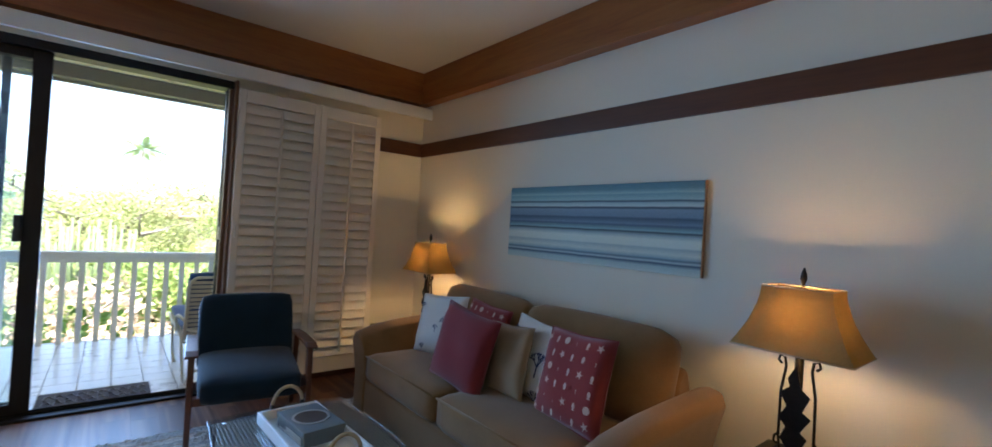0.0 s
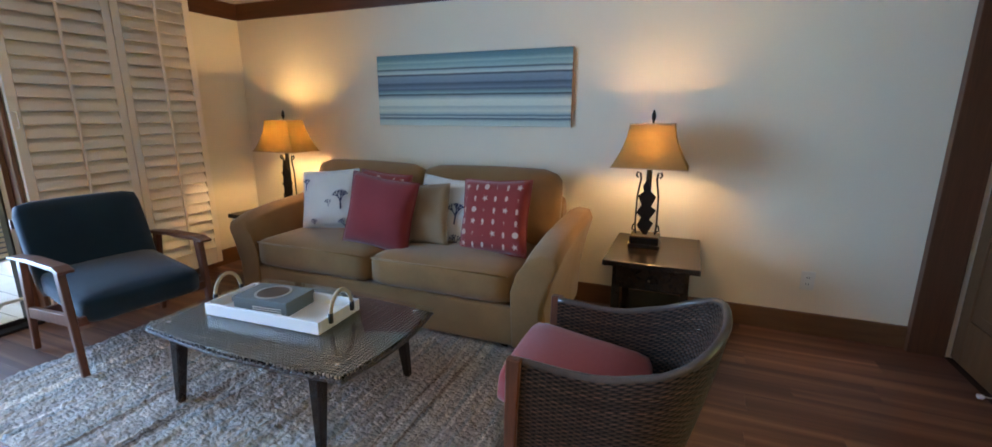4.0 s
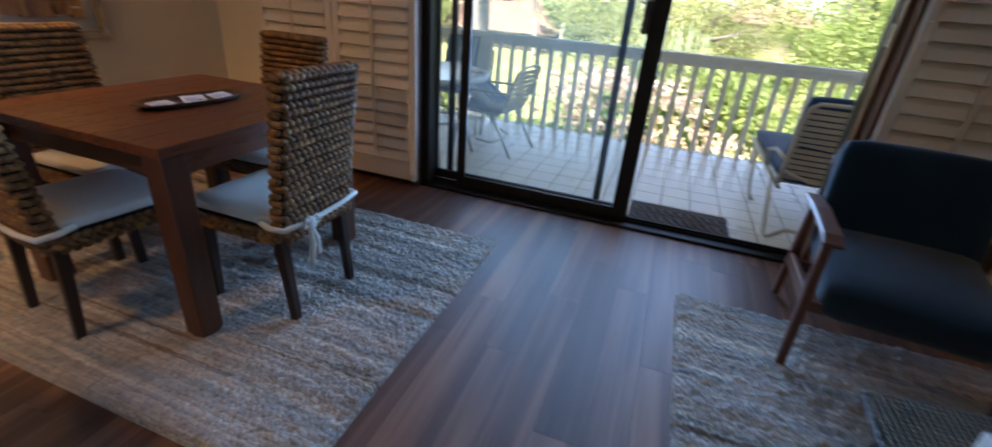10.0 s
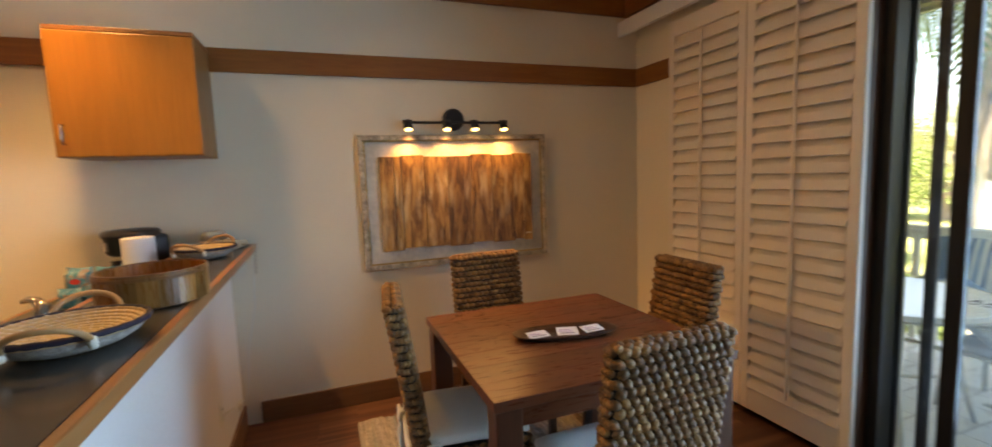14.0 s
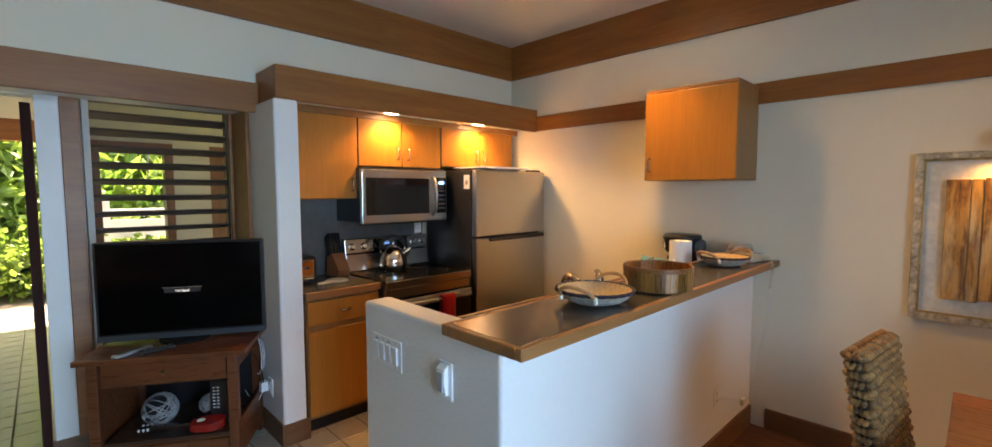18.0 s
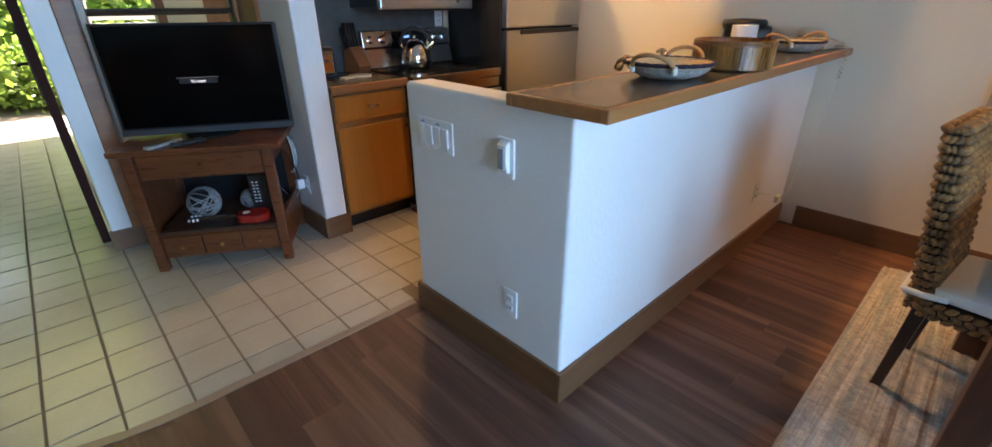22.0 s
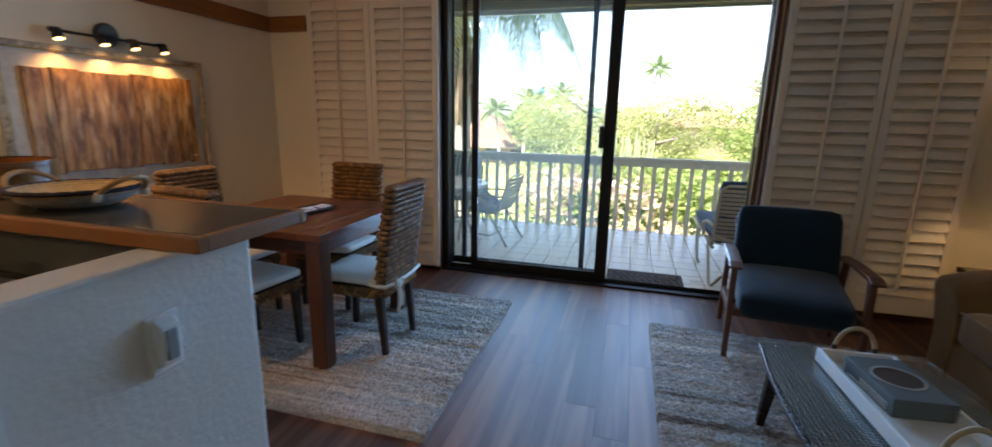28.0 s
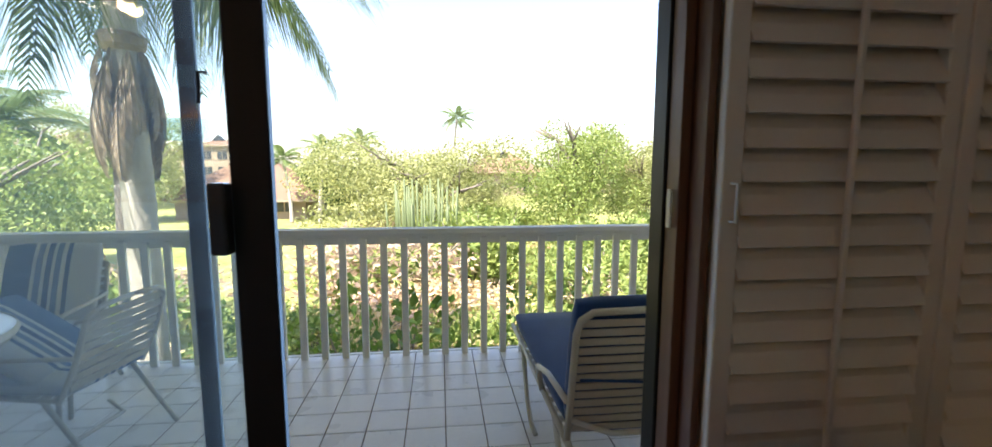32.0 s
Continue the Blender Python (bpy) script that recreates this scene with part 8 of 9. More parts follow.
part("seat_pad", soft_box(0.58, 1.35, 0.07, 0.03, 0.01, 6), BLUEPAD, cl, m=pose(0, 0.28, 0.415))
part("back_pad", soft_box(0.58, 0.58, 0.08, 0.03, 0.012, 6), BLUEPAD, cl, m=pose(-0.01, -0.402, 0.70, -79, 0, 0))
part("back_brace", tube([(-0.30, -0.42, 0.47), (-0.15, -0.47, 0.43), (0.15, -0.47, 0.43), (0.30, -0.42, 0.47)], 0.012, 8), TUBEW, cl)
part("pad_tie", tube([(-0.30, -0.42, 0.655), (-0.27, -0.468, 0.66), (0.0, -0.474, 0.64), (0.27, -0.468, 0.66), (0.30, -0.42, 0.655)], 0.006, 6), BLUEPAD, cl)

# patio table and chairs
ptb = thing("patio_table", pose(-1.80, 5.05, DECKZ), "round white-topped patio table with cream metal legs", "table")
part("top", lathe([(0.52, 0.690), (0.535, 0.695), (0.535, 0.718), (0.52, 0.722)], 40), surface("white_patio_top", (0.66, 0.70, 0.72), 0.2, vary=0.05), ptb)
for s in (-1, 1):
    part("sandal_print", tube([(0.40 + s * 0.032 + 0.021 * math.cos(a) * (1 - 0.25 * math.sin(a)), 0.15 + 0.055 * math.sin(a), 0.7225) for a in [2 * math.pi * q / 18 for q in range(18)]], 0.003, 5, closed=True), BLACK, ptb, "printed sandal outline")
    part("sandal_print", tube([(0.40 + s * 0.032 - 0.016, 0.15, 0.7225), (0.40 + s * 0.032, 0.178, 0.7225), (0.40 + s * 0.032 + 0.016, 0.15, 0.7225)], 0.003, 5), BLACK, ptb, "printed sandal outline")
part("rim", lathe([(0.536, 0.685), (0.545, 0.70), (0.536, 0.722)], 40, caps=False), TUBEW, ptb)
for k in range(4):
    a = math.pi / 4 + k * math.pi / 2
    part("leg", tube([(0.40 * math.cos(a), 0.40 * math.sin(a), 0.69), (0.36 * math.cos(a), 0.36 * math.sin(a), 0.35), (0.46 * math.cos(a), 0.46 * math.sin(a), 0.0)], 0.014, 8), TUBEW, ptb)
part("ring", tube([(0.365 * math.cos(2 * math.pi * q / 24), 0.365 * math.sin(2 * math.pi * q / 24), 0.36) for q in range(24)], 0.010, 7, closed=True), TUBEW, ptb)


# front towards -y
def patio_chair(m, label, towel):
    pc = thing("patio_chair", m, label, "chair", "patio chairs")
    for s in (-1, 1):
        x = s * 0.265
        part("side_tube", tube([(x * 1.05, -0.26, 0.0), (x, -0.22, 0.38), (x, -0.10, 0.41), (x, 0.18, 0.40), (x, 0.26, 0.58), (x * 0.97, 0.33, 0.82), (x * 0.7, 0.345, 0.86), (0, 0.35, 0.87)], 0.0125, 8), TUBEW, pc)
        part("rear_leg", tube([(x, 0.10, 0.40), (x, 0.22, 0.20), (x * 1.05, 0.33, 0.0)], 0.0125, 8), TUBEW, pc)
        part("arm", tube([(x * 1.02, 0.27, 0.62), (x * 1.12, 0.05, 0.62), (x * 1.12, -0.18, 0.61), (x * 1.05, -0.225, 0.55), (x, -0.22, 0.38)], 0.0125, 8), TUBEW, pc)
    part("stretcher", tube([(-0.27, -0.03, 0.13), (-0.2, 0.1, 0.10), (0.2, 0.1, 0.10), (0.27, -0.03, 0.13)], 0.011, 7), TUBEW, pc)
    for k in range(8):
        z = 0.46 + 0.05 * k
        y = 0.20 + (z - 0.40) * 0.31
        part("strap", box(-0.255, 0.255, y - 0.003, y + 0.003, z - 0.019, z + 0.019, 0.002, 1), STRAP, pc)
    for k in range(6):
        part("strap", box(-0.255, 0.255, -0.17 + 0.065 * k - 0.022, -0.17 + 0.065 * k + 0.022, 0.402, 0.408, 0.001, 1), STRAP, pc)
    part("seat_pad", soft_box(0.50, 0.47, 0.07, 0.03, 0.012, 5), STRIPE, pc, "blue striped seat pad", m=pose(0, -0.02, 0.445))
    if towel == "back":
        part("back_pad", soft_box(0.50, 0.56, 0.07, 0.03, 0.012, 5), STRIPE, pc, "blue striped back pad", m=pose(0, 0.235, 0.70, 72, 0, 0))
    else:
        part("loose_pad", soft_box(0.48, 0.60, 0.06, 0.026, 0.012, 5), STRIPE, pc, "blue striped pad tipped forward", m=pose(0, -0.20, 0.62, -34, 0, 0))
    return pc


patio_chair(pose(-1.39, 5.63, DECKZ, 0, 0, -98) @ Matrix.Diagonal((0.88, 1, 0.89, 1)), "cream strap patio chair, its striped pad tipped on the table", "tipped")
patio_chair(pose(-1.96, 6.13, DECKZ, 0, 0, 5) @ Matrix.Diagonal((1, 1, 0.92, 1)), "cream strap patio chair with blue striped pads by the railing", "back")


def film_mat():
    mt, nt, bs = node_mat("sticker_film")
    tr, gl = nt.nodes.new("ShaderNodeBsdfTransparent"), nt.nodes.new("ShaderNodeBsdfDiffuse")
    tr.inputs["Color"].default_value = (0.80, 0.90, 0.95, 1)
    gl.inputs["Color"].default_value = (0.60, 0.75, 0.80, 1)
    mx = nt.nodes.new("ShaderNodeMixShader")
    mx.inputs[0].default_value = 0.06
    nt.links.new(tr.outputs[0], mx.inputs[1])
    nt.links.new(gl.outputs[0], mx.inputs[2])
    nt.links.new(mx.outputs[0], nt.nodes["Material Output"].inputs["Surface"])
    nt.nodes.remove(bs)
    return mt


FILM = film_mat()
for x, z in ((-0.63, 1.575), (-0.175, 1.433)):
    st = thing("door_sticker", pose(x, 4.418, z), "small clear notice sticker on the door glass", "sticker", "door stickers")
    part("film", box(-0.052, 0.052, -0.0012, 0, -0.026, 0.026), FILM, st)
    for k in range(4):
        part("print_bar", box(-0.042, 0.035 - 0.012 * (k % 2), -0.0018, -0.0013, -0.018 + 0.011 * k, -0.0155 + 0.011 * k), FILM, st)

# ---------------------------------------------------------------- garden
GZ = -2.75


def leaf_mat(name, dark, light, trans=0.35):
    mt, nt, bs = node_mat(name)
    out = nt.nodes["Material Output"]
    g = nt.nodes.new("ShaderNodeNewGeometry")
    v = coords(nt)
    n = noise_tex(nt, v, 1.3, 3)
    mid = tuple((a + b) / 2 for a, b in zip(dark, light))
    col = ramp(nt, g.outputs["Random Per Island"], [(0.0, dark), (0.5, mid), (1.0, light)])
    col = mix(nt, 0.35, col, ramp(nt, n, [(0.35, dark), (0.65, light)]))
    tr = nt.nodes.new("ShaderNodeBsdfTranslucent")
    mx = nt.nodes.new("ShaderNodeMixShader")
    mx.inputs[0].default_value = trans
    nt.links.new(col, bs.inputs["Base Color"])
    nt.links.new(col, tr.inputs["Color"])
    bs.inputs["Roughness"].default_value = 0.5
    nt.links.new(bs.outputs[0], mx.inputs[1])
    nt.links.new(tr.outputs[0], mx.inputs[2])
    nt.links.new(mx.outputs[0], out.inputs["Surface"])
    return mt


LEAF_A = leaf_mat("bush_leaf", (0.08, 0.15, 0.03), (0.36, 0.43, 0.12))
LEAF_B = leaf_mat("pale_leaf", (0.12, 0.15, 0.045), (0.45, 0.48, 0.19))
LEAF_C = leaf_mat("bright_leaf", (0.08, 0.17, 0.02), (0.36, 0.46, 0.08), 0.5)
LEAF_D = leaf_mat("dark_leaf", (0.02, 0.055, 0.012), (0.07, 0.14, 0.03))
FLOWER = leaf_mat("dry_flower", (0.46, 0.34, 0.16), (0.78, 0.66, 0.42))
LEAF_E = leaf_mat("glossy_shrub_leaf", (0.04, 0.09, 0.015), (0.20, 0.33, 0.06))
LEAF_P = leaf_mat("dry_pink_leaf", (0.34, 0.24, 0.16), (0.72, 0.56, 0.44))
FROND = leaf_mat("palm_leaflet", (0.06, 0.105, 0.035), (0.18, 0.25, 0.09), 0.35)
FROND_DRY = leaf_mat("dead_frond", (0.20, 0.15, 0.105), (0.44, 0.36, 0.27), 0.2)
BARK = surface("grey_bark", (0.19, 0.165, 0.135), 0.9, vary=0.25, big=5, fine=30, bump_s=0.5, bump_d=0.02)
BARK_P = surface("palm_trunk", (0.37, 0.345, 0.31), 0.85, vary=0.2, big=4, fine=22, bump_s=0.5, bump_d=0.02)


def lawn_mat():
    mt, nt, bs = node_mat("lawn")
    v = coords(nt)
    p, q, r = noise_tex(nt, v, 0.22, 4), noise_tex(nt, v, 1.6, 4, 0.7), noise_tex(nt, v, 9.0, 3)
    col = ramp(nt, p, [(0.38, (0.17, 0.22, 0.045)), (0.62, (0.36, 0.33, 0.12))])
    col = mix(nt, 0.5, col, ramp(nt, q, [(0.35, (0.10, 0.14, 0.03)), (0.55, (0.30, 0.32, 0.08)), (0.72, (0.58, 0.50, 0.24))]))
    nt.links.new(col, bs.inputs["Base Color"])
    bs.inputs["Roughness"].default_value = 0.95
    bump(nt, bs, r, 0.6, 0.1)
    return mt


LAWN = lawn_mat()

gx = 4500.0
structure("ground", box(-gx, gx, -gx, gx, GZ - 0.5, GZ), LAWN, "green lawn and planted ground reaching far away", "ground")
structure("entry_ground", box(-14, 14, -22, -6.3, -0.5, -0.06), surface("mulch", (0.20, 0.15, 0.09), 0.95, vary=0.3, big=2, fine=14, bump_s=0.5), "bare soil path outside the porch", "ground")


def leaf_cloud(name, n, blobs, size, material, seed, flat=0.0, shell=0.55, long=1.8):
    """Many bent leaves in overlapping blobs (centre, radii)."""
    rnd = np.random.RandomState(seed)
    verts, faces = [], []
    vol = np.array([b[1][0] * b[1][1] * b[1][2] for b in blobs])
    pick = rnd.choice(len(blobs), n, p=vol / vol.sum())
    for i in range(n):
        (cx, cy, cz), (rx, ry, rz) = blobs[pick[i]]
        d = rnd.normal(size=3)
        d /= np.linalg.norm(d)
        rad = shell + (1.06 - shell) * rnd.rand() ** 0.6
        rad *= 1 + 0.18 * math.sin(5 * d[0] + 3 * d[2] + seed) * math.cos(4 * d[1] + seed)
        p = np.array((cx + d[0] * rx * rad, cy + d[1] * ry * rad, cz + d[2] * rz * rad))
        a = rnd.normal(size=3) + d * 0.6
        a[2] -= flat
        a /= np.linalg.norm(a)
        b = np.cross(a, rnd.normal(size=3))
        b /= np.linalg.norm(b) + 1e-9
        nn = np.cross(a, b)
        s = size * rnd.uniform(0.6, 1.3)
        k = len(verts)
        verts += [tuple(p), tuple(p + a * s * long * 0.5 + b * s * 0.5 + nn * s * 0.12), tuple(p + a * s * long), tuple(p + a * s * long * 0.5 - b * s * 0.5 + nn * s * 0.12)]
        faces += [(k, k + 1, k + 2), (k, k + 2, k + 3)]
    return plain_mesh(name, verts, faces, material)


def limbs(height, spread, seed, n=6, r=0.12):
    rnd = random.Random(seed)
    bm = bmesh.new()
    tube([(0, 0, 0), (0.05, 0.03, height * 0.3), (0.1, -0.05, height * 0.55)], [r, r * 0.8, r * 0.6], 8, bm)
    for k in range(n):
        a = 2 * math.pi * k / n + rnd.uniform(-0.3, 0.3)
        z0 = height * rnd.uniform(0.12, 0.5)
        e = Vector((spread * 0.75 * math.cos(a), spread * 0.75 * math.sin(a), height * rnd.uniform(0.6, 0.92)))
        p = Vector((0.07, 0, z0))
        tube([p, p.lerp(e, 0.5) + Vector((0, 0, 0.1 * height)), e], [r * 0.5, r * 0.3, r * 0.08], 6, bm)
        for q in range(2):
            f = e + Vector((rnd.uniform(-1, 1), rnd.uniform(-1, 1), rnd.uniform(0, 0.6))) * spread * 0.3
            tube([p.lerp(e, 0.6) + Vector((0, 0, 0.06 * height)), f], [r * 0.22, r * 0.05], 5, bm)
    return bm


def tree(name, m, h, w, seed, mats, n, size, label, category, group=""):
    t = thing(name, m, label, category, group)
    part("trunk", limbs(h, w / 2, seed, 7, 0.05 * h), BARK, t)
    rnd = random.Random(seed)
    blobs = []
    for k in range(15):
        a, rr2 = 2 * math.pi * k * 0.382, rnd.uniform(0.1, 0.72)
        br = rnd.uniform(0.12, 0.27) * w
        blobs.append(((rr2 * w / 2 * math.cos(a) * 1.3, rr2 * w / 2 * math.sin(a) * 1.3, h * rnd.uniform(0.32, 0.90)), (br, br, br * h / w * rnd.uniform(0.6, 1.2))))
    part("crown", leaf_cloud("crown", n, blobs, size, mats, seed, shell=0.35), None, t)
    return t


t1 = tree("garden_tree", pose(-0.3, 26.0, GZ), 5.3, 8.4, 11, LEAF_B, 30000, 0.075, "broad round sunlit tree with pale green leaves", "tree", "garden trees")
t2 = tree("garden_tree", pose(7.5, 27.0, GZ), 6.9, 6.5, 12, LEAF_A, 26000, 0.075, "tall sunlit green tree behind the flower bed", "tree", "garden trees")
t3 = tree("garden_tree", pose(11.8, 29.0, GZ), 5.8, 6.0, 13, LEAF_B, 24000, 0.075, "tall pale green tree behind the flower bed", "tree", "garden trees")
t4 = tree("garden_tree", pose(-9.5, 13.5, GZ), 5.2, 6.5, 14, LEAF_A, 20000, 0.065, "leafy green tree near the lanai corner", "tree", "garden trees")
tree("garden_tree", pose(-8.0, 44.0, GZ), 4.6, 5.0, 15, LEAF_D, 5000, 0.2, "dark green round tree near the house", "tree", "garden trees")
for src, x, y, rz, sc in ((t1, 20, 33, 40, 1.1), (t2, 16.5, 26, 80, 1.0), (t3, 3.6, 34, 200, 0.62), (t2, -16, 22, 150, 0.9), (t1, 30, 30, 10, 1.2), (t3, -22, 40, 60, 1.3), (t4, -15, 12, 90, 1.0), (t2, 24, 24, 260, 1.0), (t1, -30, 55, 90, 1.2), (t4, 9.5, 19.5, 30, 0.62)):
    c = copy_thing(src, pose(x, y, GZ, 0, 0, rz))
    c.scale = (sc, sc, sc)


def shrub(m, h, w, seed, mats, n, size, label, long=1.8, group="shrubs"):
    s = thing("shrub", m, label, "shrub", group)
    rnd = random.Random(seed)
    st_ = bmesh.new()
    for k in range(7):
        a = rnd.uniform(0, 6.28)
        tube([(0, 0, 0), (0.2 * w * math.cos(a), 0.2 * w * math.sin(a), h * 0.5), (0.42 * w * math.cos(a), 0.42 * w * math.sin(a), h * rnd.uniform(0.75, 0.95))], [0.03, 0.02, 0.008], 5, st_)
    part("branchwork", st_, BARK, s)
    blobs = [((rnd.uniform(-0.3, 0.3) * w, rnd.uniform(-0.3, 0.3) * w, h * rnd.uniform(0.3, 0.75)), (w * 0.3, w * 0.3, h * 0.33)) for _ in range(6)]
    part("leaves", leaf_cloud("leaves", n, blobs, size, mats, seed, shell=0.2, long=long), None, s)
    return s


s1 = shrub(pose(-0.2, 8.3, GZ), 2.9, 1.7, 21, LEAF_E, 1500, 0.085, "tall dark green shrub just beyond the railing", 1.4)
s2 = shrub(pose(2.2, 10.5, GZ), 1.7, 2.6, 22, LEAF_A, 2800, 0.07, "bright green shrub below the lanai", 2.4)
s3 = shrub(pose(-1.4, 12.5, GZ), 1.4, 2.8, 23, FLOWER, 2800, 0.065, "yellow flowering shrub in the sunlit bed", 2.0)
s4 = shrub(pose(4.6, 13.5, GZ), 1.5, 3.0, 24, LEAF_P, 2600, 0.07, "dry pinkish shrub in the sunlit bed", 2.2)
rnd = random.Random(77)
for k in range(110):
    src = (s2, s3, s4, s2)[k % 4]
    yy = 10.2 + 0.145 * k + rnd.uniform(0, 3)
    xx = rnd.uniform(-0.75, 0.85) * (yy - 1.5)
    if xx < -3.5 and yy > 16:
        continue
    c = copy_thing(src, pose(xx, yy, GZ, 0, 0, rnd.uniform(0, 360)))
    sc = rnd.uniform(0.7, 1.3) * (1.0 if yy < 14 else 1.35)
    c.scale = (sc, sc, sc * rnd.uniform(0.6, 1.0))
for x, y, sc in ((1.05, 8.6, 0.9), (2.1, 8.4, 0.95), (-1.9, 8.9, 0.85), (-0.75, 9.0, 0.8)):
    c = copy_thing(s1, pose(x, y, GZ, 0, 0, 70 * x))
    c.scale = (sc * 0.8, sc * 0.8, sc)

# candelabra cactus
cac = thing("cactus", pose(-0.2, 20.0, GZ), "many-armed candelabra cactus in the garden", "cactus")
CACT = surface("cactus_skin", (0.10, 0.14, 0.055), 0.6, vary=0.2, big=6)
part("trunk", tube([(0, 0, 0), (0, 0, 1.0)], [0.16, 0.14], 8), CACT, cac)
rnd = random.Random(5)
for k in range(34):
    a = 2 * math.pi * k / 34 * 5.1
    r0 = rnd.uniform(0.5, 1.35)
    zt = rnd.uniform(3.0, 3.95) - 0.35 * r0
    part("arm", tube([(0, 0, rnd.uniform(0.6, 1.1)), (r0 * 0.7 * math.cos(a), r0 * 0.7 * math.sin(a), rnd.uniform(1.1, 1.5)), (r0 * math.cos(a), r0 * math.sin(a), 1.9), (r0 * 1.03 * math.cos(a), r0 * 1.03 * math.sin(a), zt)], [0.05, 0.055, 0.05, 0.03], 6), CACT, cac)


# palms
def frond_mesh(name, length, droop, material, seed, pairs=34, leaf=0.55, width=0.03, hang=0.5):
    rnd = np.random.RandomState(seed)
    verts, faces = [], []
    pts = []
    for k in range(15):
        s = k / 14
        pts.append(np.array((length * s * (1 - 0.15 * s * droop), 0.05 * math.sin(3 * s), length * (0.32 * s - droop * 0.62 * s * s))))
    for k in range(14):
        for sg in (-1, 1):
            b = len(verts)
            w0 = 0.03 * (1 - k / 16)
            verts += [tuple(pts[k] + (0, sg * w0, 0)), tuple(pts[k + 1] + (0, sg * w0 * 0.9, 0)), tuple(pts[k + 1] + (0, 0, 0.03)), tuple(pts[k] + (0, 0, 0.03))]
            faces.append((b, b + 1, b + 2, b + 3))
    for k in range(pairs):
        s = 0.12 + 0.88 * k / pairs
        f = s * 14
        i = min(13, int(f))
        p = pts[i] + (pts[i + 1] - pts[i]) * (f - i)
        d = pts[i + 1] - pts[i]
        d /= np.linalg.norm(d)
        ln = leaf * (math.sin(math.pi * min(1, 0.18 + 0.80 * s)) ** 0.6) * rnd.uniform(0.85, 1.12)
        for sg in (-1, 1):
            out = np.array((d[0] * 0.55, sg * 0.85, d[2] * 0.55 - 0.05))
            out /= np.linalg.norm(out)
            m1 = p + out * ln * 0.5 + np.array((0, 0, -hang * ln * 0.12))
            e = p + out * ln + np.array((0, 0, -hang * ln * rnd.uniform(0.45, 0.75)))
            wv = d * width
            b = len(verts)
            verts += [tuple(p - wv), tuple(p + wv), tuple(m1 + wv * 1.1), tuple(m1 - wv * 1.1), tuple(e)]
            faces += [(b, b + 1, b + 2, b + 3), (b + 3, b + 2, b + 4)]
    return plain_mesh(name, verts, faces, material)


FR1 = frond_mesh("frond", 2.6, 0.75, FROND, 1, 44, 0.62, 0.022, 0.9)
FR2 = frond_mesh("frond", 2.6, 1.25, FROND, 2, 44, 0.66, 0.022, 1.1)
FRH = frond_mesh("frond", 3.0, 1.85, FROND, 5, 50, 0.74, 0.024, 2.1)
FRD = frond_mesh("dead_frond", 1.25, 1.5, FROND_DRY, 3, 30, 0.42, 0.03, 0.9)


def palm(m, h, label, r=0.19, n=18, lean=0.3, scale=1.0, dead=0, group="palms", lift=0.0):
    p = thing("palm_tree", m, label, "palm", group)
    pts, rs = [], []
    for k in range(25):
        s = k / 24
        pts.append((lean * s * s, 0.04 * math.sin(5 * s), h * s))
        rs.append(r * (1.15 - 0.3 * s) * (1.03 if k % 2 else 0.98))
    part("trunk", tube(pts, rs, 14), BARK_P, p)
    top = Vector(pts[-1])
    g = 2.39996
    for k in range(n):
        q = k / n
        me = FR1 if k % 3 else FR2
        ob = part("frond", me, None, p, m=pose(top.x, top.y, top.z + 0.15 * (1 - q), 0, -55 + 85 * q - lift, math.degrees(g * k)) @ Matrix.Diagonal((scale, scale, scale, 1)))
    for k in range(dead):
        part("dead_frond", FRD, None, p, m=pose(top.x, top.y, top.z - 0.15 - 0.25 * (k / max(1, dead)), 0, 62 + 12 * (k % 3), math.degrees(g * k)))
    return p


big = thing("palm_tree", pose(-2.88, 8.75, GZ), "large palm with hanging fronds and a dry brown skirt", "palm", "palms")
pts, rs = [], []
for k in range(37):
    s = k / 36
    pts.append((0.03 * math.sin(3 * s), 0.02 * math.sin(5 * s), 6.3 * s))
    rs.append(0.155 * (1.12 - 0.22 * s) * (1.035 if k % 2 else 0.98))
part("trunk", tube(pts, rs, 16), BARK_P, big)
SHAFT = surface("crownshaft_green", (0.20, 0.24, 0.06), 0.45, vary=0.25, big=3, fine=20)
part("crownshaft", tube([(0, 0, 5.75), (0, 0, 5.95), (0.0, 0, 6.4), (0, 0, 6.95)], [0.15, 0.19, 0.17, 0.10], 14), SHAFT, big)
# dry skirt of old fronds hanging close round the stem
part("skirt_collar", lathe([(0.17, 5.28), (0.215, 5.34), (0.225, 5.42), (0.19, 5.47)], 18, caps=False), FROND_DRY, big)
for k in range(26):
    a = radians(137.5 * k)
    zz = 5.42 - 0.16 * (k % 3)
    part("dead_frond", FRD, None, big, m=pose(0.10 * math.cos(a), 0.10 * math.sin(a), zz, 0, 61 + 4 * ((k * 7) % 4), 137.5 * k) @ Matrix.Diagonal((0.72 + 0.15 * (k % 4), 0.20 + 0.06 * (k % 3), 0.32 + 0.08 * (k % 2), 1)))
for k in range(20):
    q = k / 20
    part("frond", FRH, None, big, m=pose(0, 0, 6.95 - 0.2 * q, 0, -36 + 44 * q, 24 + 137.5 * k) @ Matrix.Diagonal((0.86, 0.80, 0.86, 1)))
second = thing("slender_palm", pose(-3.13, 8.9, GZ), "slender brown palm stem beside the large palm", "palm")
part("trunk", tube([(0, 0, 0), (0.02, 0, 2.5), (0.1, 0, 4.7)], [0.13, 0.12, 0.10], 10), BARK, second)
